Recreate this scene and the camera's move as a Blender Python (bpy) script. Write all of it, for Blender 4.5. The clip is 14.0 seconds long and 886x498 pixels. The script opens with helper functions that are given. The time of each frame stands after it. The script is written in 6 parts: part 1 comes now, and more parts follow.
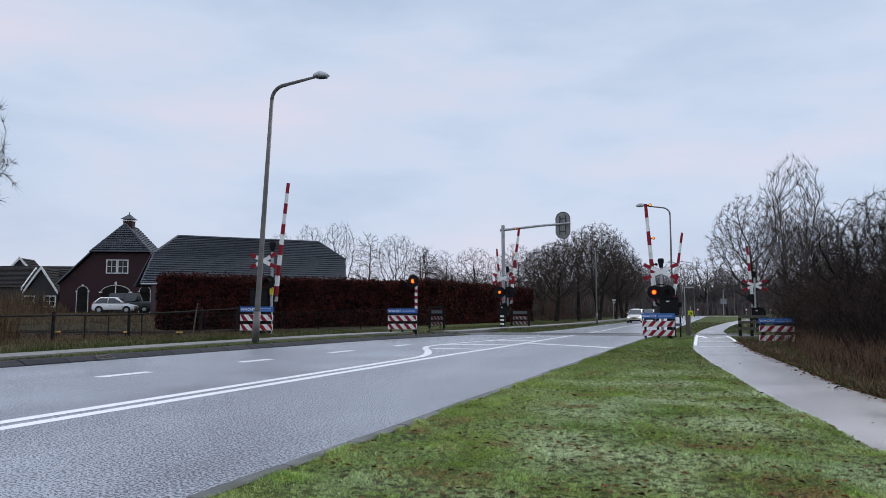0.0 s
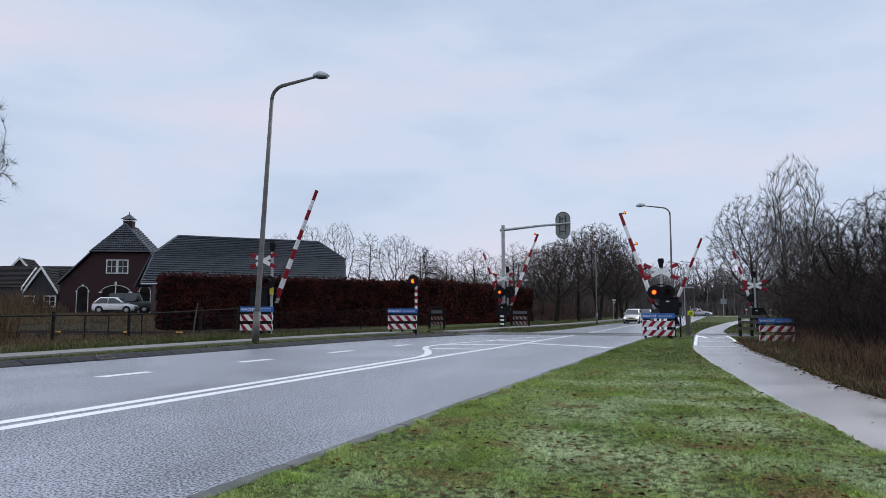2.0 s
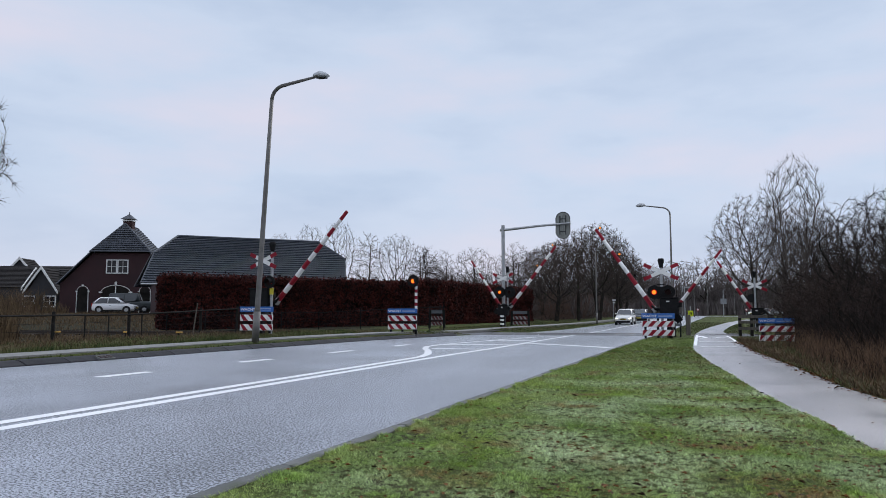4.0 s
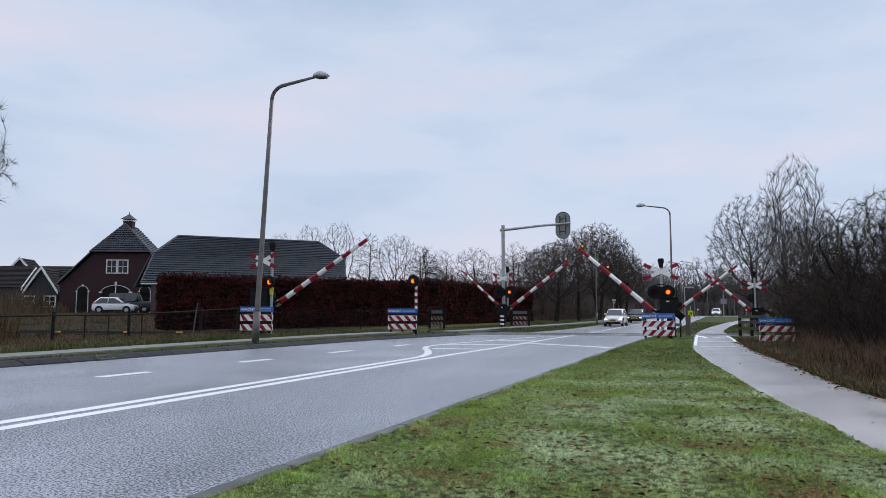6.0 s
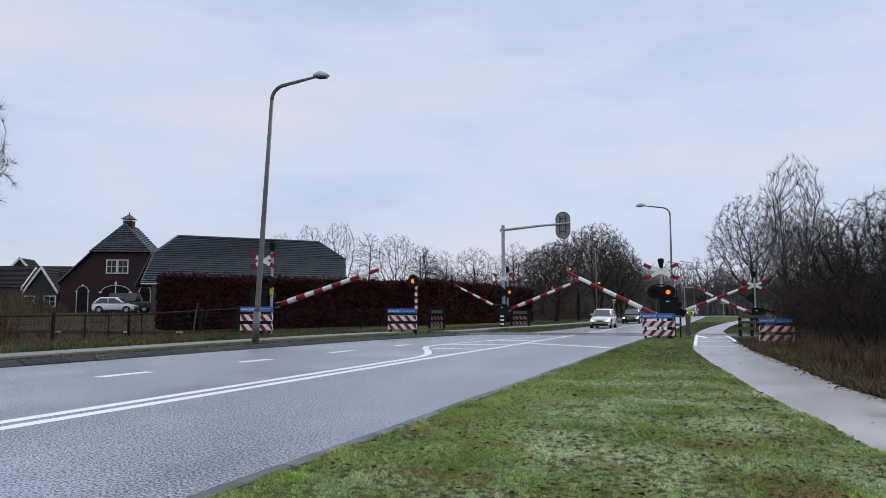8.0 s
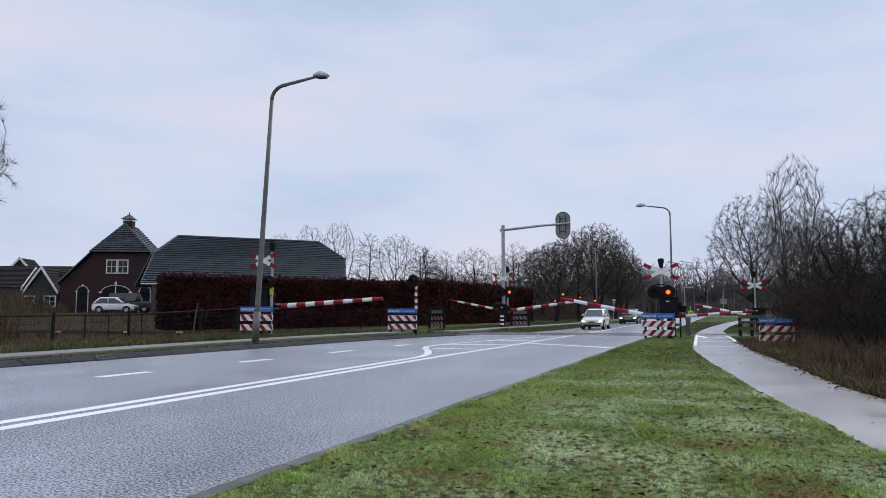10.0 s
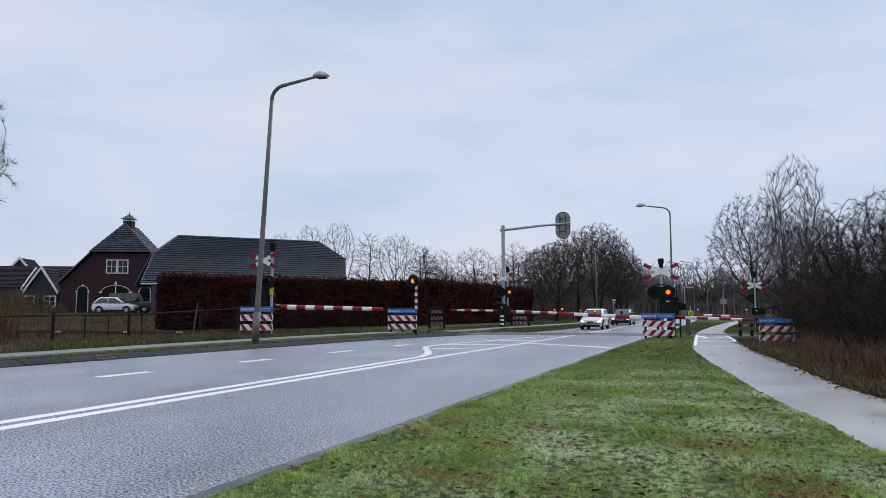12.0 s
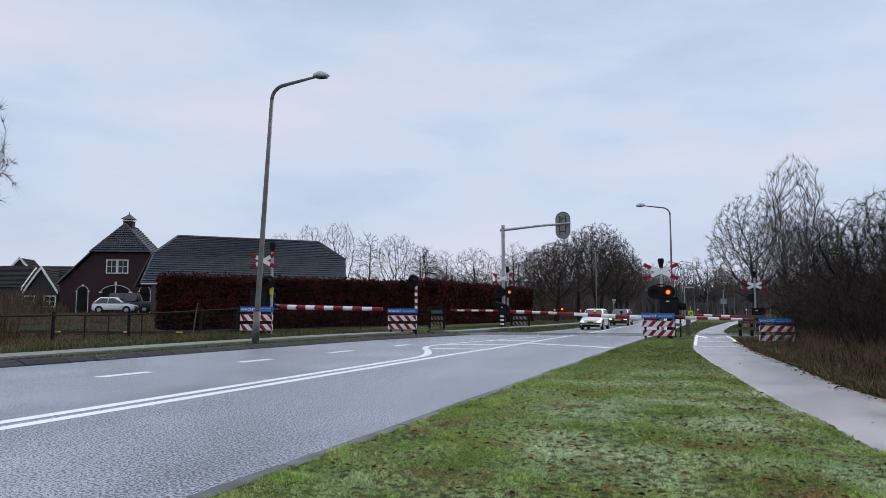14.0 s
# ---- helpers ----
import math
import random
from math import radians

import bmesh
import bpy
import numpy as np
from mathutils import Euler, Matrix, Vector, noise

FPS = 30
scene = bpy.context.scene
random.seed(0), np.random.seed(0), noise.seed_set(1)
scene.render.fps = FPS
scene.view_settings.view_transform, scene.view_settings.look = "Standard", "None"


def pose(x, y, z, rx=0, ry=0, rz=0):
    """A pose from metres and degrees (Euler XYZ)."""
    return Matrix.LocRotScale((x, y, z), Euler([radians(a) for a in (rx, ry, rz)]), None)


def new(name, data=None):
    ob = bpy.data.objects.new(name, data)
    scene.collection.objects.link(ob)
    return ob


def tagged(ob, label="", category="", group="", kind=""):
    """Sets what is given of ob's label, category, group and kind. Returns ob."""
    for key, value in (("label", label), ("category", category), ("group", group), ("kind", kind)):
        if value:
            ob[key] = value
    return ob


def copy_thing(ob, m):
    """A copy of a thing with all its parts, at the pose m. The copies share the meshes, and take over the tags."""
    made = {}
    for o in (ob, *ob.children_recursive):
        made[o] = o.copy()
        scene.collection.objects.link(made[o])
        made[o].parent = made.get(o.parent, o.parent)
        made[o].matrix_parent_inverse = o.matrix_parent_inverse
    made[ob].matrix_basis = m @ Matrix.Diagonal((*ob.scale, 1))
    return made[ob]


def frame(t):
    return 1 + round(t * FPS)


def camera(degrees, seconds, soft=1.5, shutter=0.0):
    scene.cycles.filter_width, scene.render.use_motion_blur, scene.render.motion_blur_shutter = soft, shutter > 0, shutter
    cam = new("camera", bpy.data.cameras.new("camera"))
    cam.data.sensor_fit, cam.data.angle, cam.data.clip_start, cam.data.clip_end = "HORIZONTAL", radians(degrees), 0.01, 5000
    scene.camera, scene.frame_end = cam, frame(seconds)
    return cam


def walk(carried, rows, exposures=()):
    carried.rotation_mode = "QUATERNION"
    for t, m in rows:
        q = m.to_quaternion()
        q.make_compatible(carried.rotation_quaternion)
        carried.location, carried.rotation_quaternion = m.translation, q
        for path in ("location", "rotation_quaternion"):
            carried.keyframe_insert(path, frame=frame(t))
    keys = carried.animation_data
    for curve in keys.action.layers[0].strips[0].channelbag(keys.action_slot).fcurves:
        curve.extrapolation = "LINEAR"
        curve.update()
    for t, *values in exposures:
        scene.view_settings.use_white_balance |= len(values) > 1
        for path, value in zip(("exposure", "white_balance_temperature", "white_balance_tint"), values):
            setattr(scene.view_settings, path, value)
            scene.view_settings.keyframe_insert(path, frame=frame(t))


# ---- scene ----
cam = camera(64.61, 14.0, soft=0.6)
EYE = pose(0, 0, 1.18, 94.93, 0, 21.85)
walk(cam, [(0.0, EYE), (14.0, EYE)])

# ---------------------------------------------------------------- light
world = bpy.data.worlds.new("overcast_sky")
scene.world = world
world.use_nodes = True
SUN_EL, SUN_AZ = radians(38), radians(205)


def build_world():
    nt = world.node_tree
    nt.nodes.clear()
    N, L = nt.nodes.new, nt.links.new
    out, bg = N("ShaderNodeOutputWorld"), N("ShaderNodeBackground")
    sky = N("ShaderNodeTexSky")
    sky.sky_type = "NISHITA"
    sky.sun_disc = False
    sky.sun_elevation, sky.sun_rotation = SUN_EL, SUN_AZ
    sky.air_density, sky.dust_density = 1.0, 2.0
    dim = N("ShaderNodeVectorMath")
    dim.operation = "SCALE"
    dim.inputs["Scale"].default_value = 0.09
    L(sky.outputs[0], dim.inputs[0])
    co = N("ShaderNodeTexCoord")
    stretch = N("ShaderNodeMapping")
    stretch.inputs["Scale"].default_value = (1.0, 1.0, 3.2)
    L(co.outputs["Generated"], stretch.inputs[0])
    big, small = N("ShaderNodeTexNoise"), N("ShaderNodeTexNoise")
    big.inputs["Scale"].default_value, big.inputs["Detail"].default_value = 2.6, 5
    small.inputs["Scale"].default_value, small.inputs["Detail"].default_value = 6.5, 6
    L(stretch.outputs[0], big.inputs[0])
    L(stretch.outputs[0], small.inputs[0])
    add = N("ShaderNodeMath")
    add.operation = "MULTIPLY_ADD"
    add.inputs[1].default_value = 0.35
    L(small.outputs[0], add.inputs[0])
    L(big.outputs[0], add.inputs[2])
    ramp = N("ShaderNodeValToRGB")
    cr = ramp.color_ramp
    cr.elements[0].position, cr.elements[0].color = 0.46, (0.525, 0.635, 0.825, 1)
    cr.elements[1].position, cr.elements[1].color = 0.90, (0.755, 0.755, 0.89, 1)
    e = cr.elements.new(0.66)
    e.color = (0.635, 0.732, 0.905, 1)
    L(add.outputs[0], ramp.inputs[0])
    sep, low, haze = N("ShaderNodeSeparateXYZ"), N("ShaderNodeMapRange"), N("ShaderNodeMix")
    L(co.outputs["Generated"], sep.inputs[0])
    L(sep.outputs[2], low.inputs[0])
    low.inputs[1].default_value, low.inputs[2].default_value = 0.0, 0.17
    low.inputs[3].default_value, low.inputs[4].default_value = 0.42, 0.0
    haze.data_type = "RGBA"
    L(low.outputs[0], haze.inputs[0])
    L(ramp.outputs[0], haze.inputs[6])
    haze.inputs[7].default_value = (0.78, 0.755, 0.885, 1)
    mix = N("ShaderNodeMix")
    mix.data_type = "RGBA"
    mix.inputs[0].default_value = 0.9
    L(dim.outputs[0], mix.inputs[6])
    L(haze.outputs[2], mix.inputs[7])
    zen = N("ShaderNodeMapRange")
    L(sep.outputs[2], zen.inputs[0])
    zen.inputs[1].default_value, zen.inputs[2].default_value = 0.42, 1.0
    zen.inputs[3].default_value, zen.inputs[4].default_value = 1.0, 1.75
    L(mix.outputs[2], bg.inputs[0])
    L(zen.outputs[0], bg.inputs[1])
    L(bg.outputs[0], out.inputs[0])


build_world()
sun_data = bpy.data.lights.new("sun", "SUN")
sun_data.energy, sun_data.angle, sun_data.color = 1.4, radians(25), (1.0, 0.97, 0.93)
sun = new("sun", sun_data)
sun.matrix_world = pose(0, 0, 40, 52, 0, 155)
scene.view_settings.exposure = 0.0

# ---------------------------------------------------------------- materials
MATS = {}


def mat(name, a, b=None, rough=0.7, metal=0.0, scale=6.0, fine=60.0, bump=0.15, spec=0.5, emit=None, power=0.0,
        rough_b=None, stain=None, stain_scale=1.2, stain_cut=(0.55, 0.7), per_object=0.0, per_island=0.0, stretch=None, bump_dist=0.01, coat=0.0, coat_rough=0.1, grain=0.6, film=None, wear=None, fine_rough=0.5):
    """Two tones mixed by noise at two scales, an optional third tone as stains, fine relief."""
    if name in MATS:
        return MATS[name]
    m = bpy.data.materials.new(name)
    MATS[name] = m
    m.use_nodes = True
    nt = m.node_tree
    N, L = nt.nodes.new, nt.links.new
    bsdf = nt.nodes["Principled BSDF"]
    b = b or tuple(c * 0.75 for c in a)
    co = N("ShaderNodeTexCoord")
    src = co.outputs["Object"]
    if stretch:
        mp = N("ShaderNodeMapping")
        mp.inputs["Scale"].default_value = stretch
        L(src, mp.inputs[0])
        src = mp.outputs[0]
    n1, n2 = N("ShaderNodeTexNoise"), N("ShaderNodeTexNoise")
    n1.inputs["Scale"].default_value, n1.inputs["Detail"].default_value = scale, 4
    n2.inputs["Scale"].default_value, n2.inputs["Detail"].default_value = fine, 3
    n2.inputs["Roughness"].default_value = fine_rough
    L(src, n1.inputs[0])
    L(src, n2.inputs[0])
    half = N("ShaderNodeMath")
    half.operation = "MULTIPLY_ADD"
    half.inputs[1].default_value, half.inputs[2].default_value = grain, -grain / 2
    L(n2.outputs[0], half.inputs[0])
    total = N("ShaderNodeMath")
    total.operation = "ADD"
    L(n1.outputs[0], total.inputs[0])
    L(half.outputs[0], total.inputs[1])
    fac = total.outputs[0]
    if per_object or per_island:
        info = N("ShaderNodeObjectInfo") if per_object else N("ShaderNodeNewGeometry")
        shift = N("ShaderNodeMath")
        shift.operation = "MULTIPLY_ADD"
        amount = per_object or per_island
        shift.inputs[1].default_value, shift.inputs[2].default_value = amount, -amount / 2
        L(info.outputs["Random"] if per_object else info.outputs["Random Per Island"], shift.inputs[0])
        plus = N("ShaderNodeMath")
        plus.operation = "ADD"
        L(fac, plus.inputs[0])
        L(shift.outputs[0], plus.inputs[1])
        fac = plus.outputs[0]
    ramp = N("ShaderNodeValToRGB")
    ramp.color_ramp.elements[0].position, ramp.color_ramp.elements[0].color = 0.3, (*a, 1)
    ramp.color_ramp.elements[1].position, ramp.color_ramp.elements[1].color = 0.7, (*b, 1)
    L(fac, ramp.inputs[0])
    col = ramp.outputs[0]
    if stain:
        n3 = N("ShaderNodeTexNoise")
        n3.inputs["Scale"].default_value, n3.inputs["Detail"].default_value = stain_scale, 6
        L(co.outputs["Object"], n3.inputs[0])
        cut = N("ShaderNodeValToRGB")
        cut.color_ramp.elements[0].position, cut.color_ramp.elements[1].position = stain_cut
        L(n3.outputs[0], cut.inputs[0])
        mx = N("ShaderNodeMix")
        mx.data_type = "RGBA"
        L(cut.outputs[0], mx.inputs[0])
        L(col, mx.inputs[6])
        mx.inputs[7].default_value = (*stain, 1)
        col = mx.outputs[2]
    if wear:
        nw, mw, hw = N("ShaderNodeTexNoise"), N("ShaderNodeMapping"), N("ShaderNodeHueSaturation")
        mw.inputs["Scale"].default_value = (0.9, 0.09, 1.0)
        L(co.outputs["Object"], mw.inputs[0])
        L(mw.outputs[0], nw.inputs[0])
        nw.inputs["Scale"].default_value, nw.inputs["Detail"].default_value = 1.0, 3
        wr = N("ShaderNodeMapRange")
        wr.inputs[1].default_value, wr.inputs[2].default_value = 0.35, 0.65
        wr.inputs[3].default_value, wr.inputs[4].default_value = wear
        L(nw.outputs[0], wr.inputs[0])
        L(wr.outputs[0], hw.inputs["Value"])
        L(col, hw.inputs["Color"])
        col = hw.outputs[0]
    L(col, bsdf.inputs["Base Color"])
    if rough_b is not None:
        rr = N("ShaderNodeMapRange")
        rr.inputs[1].default_value, rr.inputs[2].default_value = 0.35, 0.65
        rr.inputs[3].default_value, rr.inputs[4].default_value = rough, rough_b
        L(n1.outputs[0], rr.inputs[0])
        L(rr.outputs[0], bsdf.inputs["Roughness"])
    else:
        bsdf.inputs["Roughness"].default_value = rough
    bsdf.inputs["Metallic"].default_value = metal
    bsdf.inputs["Coat Weight"].default_value, bsdf.inputs["Coat Roughness"].default_value = coat, coat_rough
    bsdf.inputs["Specular IOR Level"].default_value = spec
    if film:
        fr = N("ShaderNodeMapRange")
        fr.inputs[1].default_value, fr.inputs[2].default_value = 0.40, 0.53
        fr.inputs[3].default_value, fr.inputs[4].default_value = film
        L(n2.outputs[0], fr.inputs[0])
        L(fr.outputs[0], bsdf.inputs["Coat Weight"])
    if emit:
        bsdf.inputs["Emission Color"].default_value = (*emit, 1)
        bsdf.inputs["Emission Strength"].default_value = power
    if bump:
        bp = N("ShaderNodeBump")
        bp.inputs["Strength"].default_value, bp.inputs["Distance"].default_value = bump, bump_dist
        L(n2.outputs[0], bp.inputs["Height"])
        L(bp.outputs[0], bsdf.inputs["Normal"])
        if coat:
            bc = N("ShaderNodeBump")
            bc.inputs["Strength"].default_value, bc.inputs["Distance"].default_value = bump * 0.3, bump_dist
            L(n2.outputs[0], bc.inputs["Height"])
            L(bc.outputs[0], bsdf.inputs["Coat Normal"])
    return m


ASPHALT = mat("wet_asphalt", (0.004, 0.005, 0.007), (0.40, 0.425, 0.485), rough=0.42, rough_b=0.52, scale=0.5, fine=46, fine_rough=0.72, bump=0.7, spec=0.35, bump_dist=0.010, coat=1.0, coat_rough=0.33, grain=7.0, film=(0.0, 1.0), wear=(0.84, 1.10))


def wet_road():
    """Scales the wet coat up with y, putting a stronger sky sheen on the farther road."""
    nt = ASPHALT.node_tree
    N, L = nt.nodes.new, nt.links.new
    slot = nt.nodes["Principled BSDF"].inputs["Coat Weight"]
    film = slot.links[0].from_socket
    co, sep, rng, mul = N("ShaderNodeTexCoord"), N("ShaderNodeSeparateXYZ"), N("ShaderNodeMapRange"), N("ShaderNodeMath")
    L(co.outputs["Object"], sep.inputs[0])
    L(sep.outputs[1], rng.inputs[0])
    rng.inputs[1].default_value, rng.inputs[2].default_value = 5.0, 24.0
    rng.inputs[3].default_value, rng.inputs[4].default_value = 0.45, 1.7
    mul.operation = "MULTIPLY"
    mul.use_clamp = True
    L(film, mul.inputs[0])
    L(rng.outputs[0], mul.inputs[1])
    L(mul.outputs[0], slot)


wet_road()
PATH = mat("damp_path_asphalt", (0.085, 0.078, 0.082), (0.37, 0.340, 0.352), rough=0.30, rough_b=0.50, scale=0.7, fine=80, bump=0.8, bump_dist=0.006, stain=(0.11, 0.105, 0.108), stain_scale=0.8, stain_cut=(0.58, 0.75), coat=0.8, coat_rough=0.25, grain=2.6, wear=(0.68, 1.06))
PAINT_W = mat("road_paint", (0.92, 0.92, 0.92), (0.84, 0.84, 0.84), rough=0.4, scale=5, fine=70, bump=0.3, spec=0.8, coat=0.6, coat_rough=0.3, stain=(0.42, 0.42, 0.43), stain_scale=9, stain_cut=(0.68, 0.84))
CONCRETE = mat("paving_concrete", (0.185, 0.180, 0.165), (0.125, 0.122, 0.112), rough=0.6, scale=2, fine=50, per_object=0.3)
KERB_DARK = mat("dark_kerb_concrete", (0.040, 0.040, 0.043), (0.024, 0.024, 0.027), rough=0.85, spec=0.2, scale=3, fine=60, per_object=0.35, bump=0.4)
KERB = mat("kerb_concrete", (0.15, 0.15, 0.145), (0.085, 0.088, 0.084), rough=0.75, scale=3, fine=60, per_object=0.3, stain=(0.06, 0.07, 0.04), stain_scale=4)
GRASS_GROUND = mat("turf", (0.026, 0.037, 0.009), (0.098, 0.118, 0.036), rough=0.95, spec=0.1, grain=2.4, scale=1.3, fine=95, bump=0.8, stain=(0.050, 0.042, 0.024), stain_scale=0.6, stain_cut=(0.56, 0.68), bump_dist=0.03)


def field_tone():
    """Away from the road the turf gives way to brown winter field."""
    nt = GRASS_GROUND.node_tree
    N, L = nt.nodes.new, nt.links.new
    bsdf = nt.nodes["Principled BSDF"]
    old = bsdf.inputs["Base Color"].links[0].from_socket
    co, sep, rng, wob = N("ShaderNodeTexCoord"), N("ShaderNodeSeparateXYZ"), N("ShaderNodeMapRange"), N("ShaderNodeTexNoise")
    wob.inputs["Scale"].default_value = 0.5
    L(co.outputs["Object"], sep.inputs[0])
    L(co.outputs["Object"], wob.inputs[0])
    add = N("ShaderNodeMath")
    add.operation = "MULTIPLY_ADD"
    add.inputs[1].default_value = 5.0
    L(wob.outputs[0], add.inputs[0])
    L(sep.outputs[0], add.inputs[2])
    rng.inputs[1].default_value, rng.inputs[2].default_value = -14.5, -19.0
    L(add.outputs[0], rng.inputs[0])
    mx = N("ShaderNodeMix")
    mx.data_type = "RGBA"
    L(rng.outputs[0], mx.inputs[0])
    L(old, mx.inputs[6])
    mx.inputs[7].default_value = (0.036, 0.034, 0.021, 1)
    L(mx.outputs[2], bsdf.inputs["Base Color"])


field_tone()


GALV = mat("galvanised_steel", (0.42, 0.43, 0.44), (0.30, 0.31, 0.32), rough=0.5, metal=0.7, scale=5, fine=40, bump=0.1)
POLE_GREY = mat("weathered_grey_pole_paint", (0.15, 0.14, 0.13), (0.09, 0.085, 0.08), rough=0.55, scale=2, fine=30, stain=(0.08, 0.09, 0.06), stain_scale=2)
BLACK = mat("black_paint", (0.008, 0.008, 0.009), (0.014, 0.014, 0.015), rough=0.65, scale=6, spec=0.12)
RED = mat("barrier_red", (0.27, 0.006, 0.020), (0.20, 0.005, 0.016), rough=0.5, spec=0.3, scale=8)
WHITE = mat("barrier_white", (0.80, 0.80, 0.79), (0.66, 0.66, 0.65), rough=0.45, scale=5, stain=(0.45, 0.44, 0.42), stain_scale=5, stain_cut=(0.6, 0.8))
BLUE = mat("sign_blue", (0.012, 0.12, 0.42), (0.015, 0.10, 0.36), rough=0.4, scale=4)
YELLOW = mat("plate_yellow", (0.62, 0.52, 0.03), (0.5, 0.42, 0.03), rough=0.5)
LENS_ON = mat("lit_red_lens", (0.5, 0.02, 0.01), rough=0.3, emit=(1.0, 0.03, 0.012), power=0.75, bump=0)
LENS_CORE = mat("lit_lens_core", (0.5, 0.04, 0.01), rough=0.3, emit=(1.0, 0.28, 0.012), power=1.35, bump=0)
LENS_OFF = mat("dark_red_lens", (0.016, 0.004, 0.004), rough=0.6, spec=0.15, bump=0)
WOOD = mat("grey_weathered_wood", (0.12, 0.105, 0.085), (0.07, 0.06, 0.05), rough=0.85, scale=4, fine=40, stretch=(4, 4, 0.6))
WOOD_DARK = mat("dark_wood", (0.020, 0.018, 0.016), (0.011, 0.010, 0.009), rough=0.85, scale=5, spec=0.15)
STEEL = mat("rail_steel", (0.050, 0.034, 0.026), (0.026, 0.019, 0.015), rough=0.6, metal=0.2, scale=6)
BARK = mat("bark", (0.045, 0.039, 0.034), (0.022, 0.019, 0.017), rough=0.95, scale=3, fine=30, stain=(0.05, 0.06, 0.03), stain_scale=1.5, spec=0.08)
TWIG = mat("bare_twigs", (0.085, 0.066, 0.056), (0.042, 0.034, 0.030), rough=0.95, scale=0.6, fine=10, bump=0, spec=0.08)
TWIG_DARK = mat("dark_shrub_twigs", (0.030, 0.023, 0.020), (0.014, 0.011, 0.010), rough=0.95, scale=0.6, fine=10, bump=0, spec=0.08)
TWIG_BROWN = mat("brown_undergrowth_twigs", (0.150, 0.096, 0.076), (0.075, 0.050, 0.041), rough=0.95, scale=0.6, fine=10, bump=0, spec=0.08)
TWIG_GREY = mat("grey_brown_twigs", (0.092, 0.076, 0.068), (0.050, 0.041, 0.037), rough=0.95, scale=0.6, fine=10, bump=0, spec=0.08)
TWIG_THICKET = mat("thicket_twigs", (0.070, 0.050, 0.041), (0.020, 0.014, 0.012), rough=0.95, scale=0.5, fine=6, bump=0, per_island=0.5, spec=0.08)
# distance haze is put into this colour: paler and greyer than nearer twigs
TWIG_HAZED = mat("hazed_woodland_twigs", (0.140, 0.120, 0.114), (0.095, 0.083, 0.080), rough=0.95, scale=0.6, fine=10, bump=0, spec=0.08)
TWIG_FAR = mat("distant_twigs", (0.075, 0.062, 0.056), (0.045, 0.038, 0.036), rough=0.95, scale=0.6, fine=10, bump=0, spec=0.08)
BEECH = mat("dry_beech_leaves", (0.090, 0.019, 0.014), (0.010, 0.0035, 0.0035), rough=0.85, spec=0.2, scale=1.2, fine=8, bump=0, per_island=0.55)


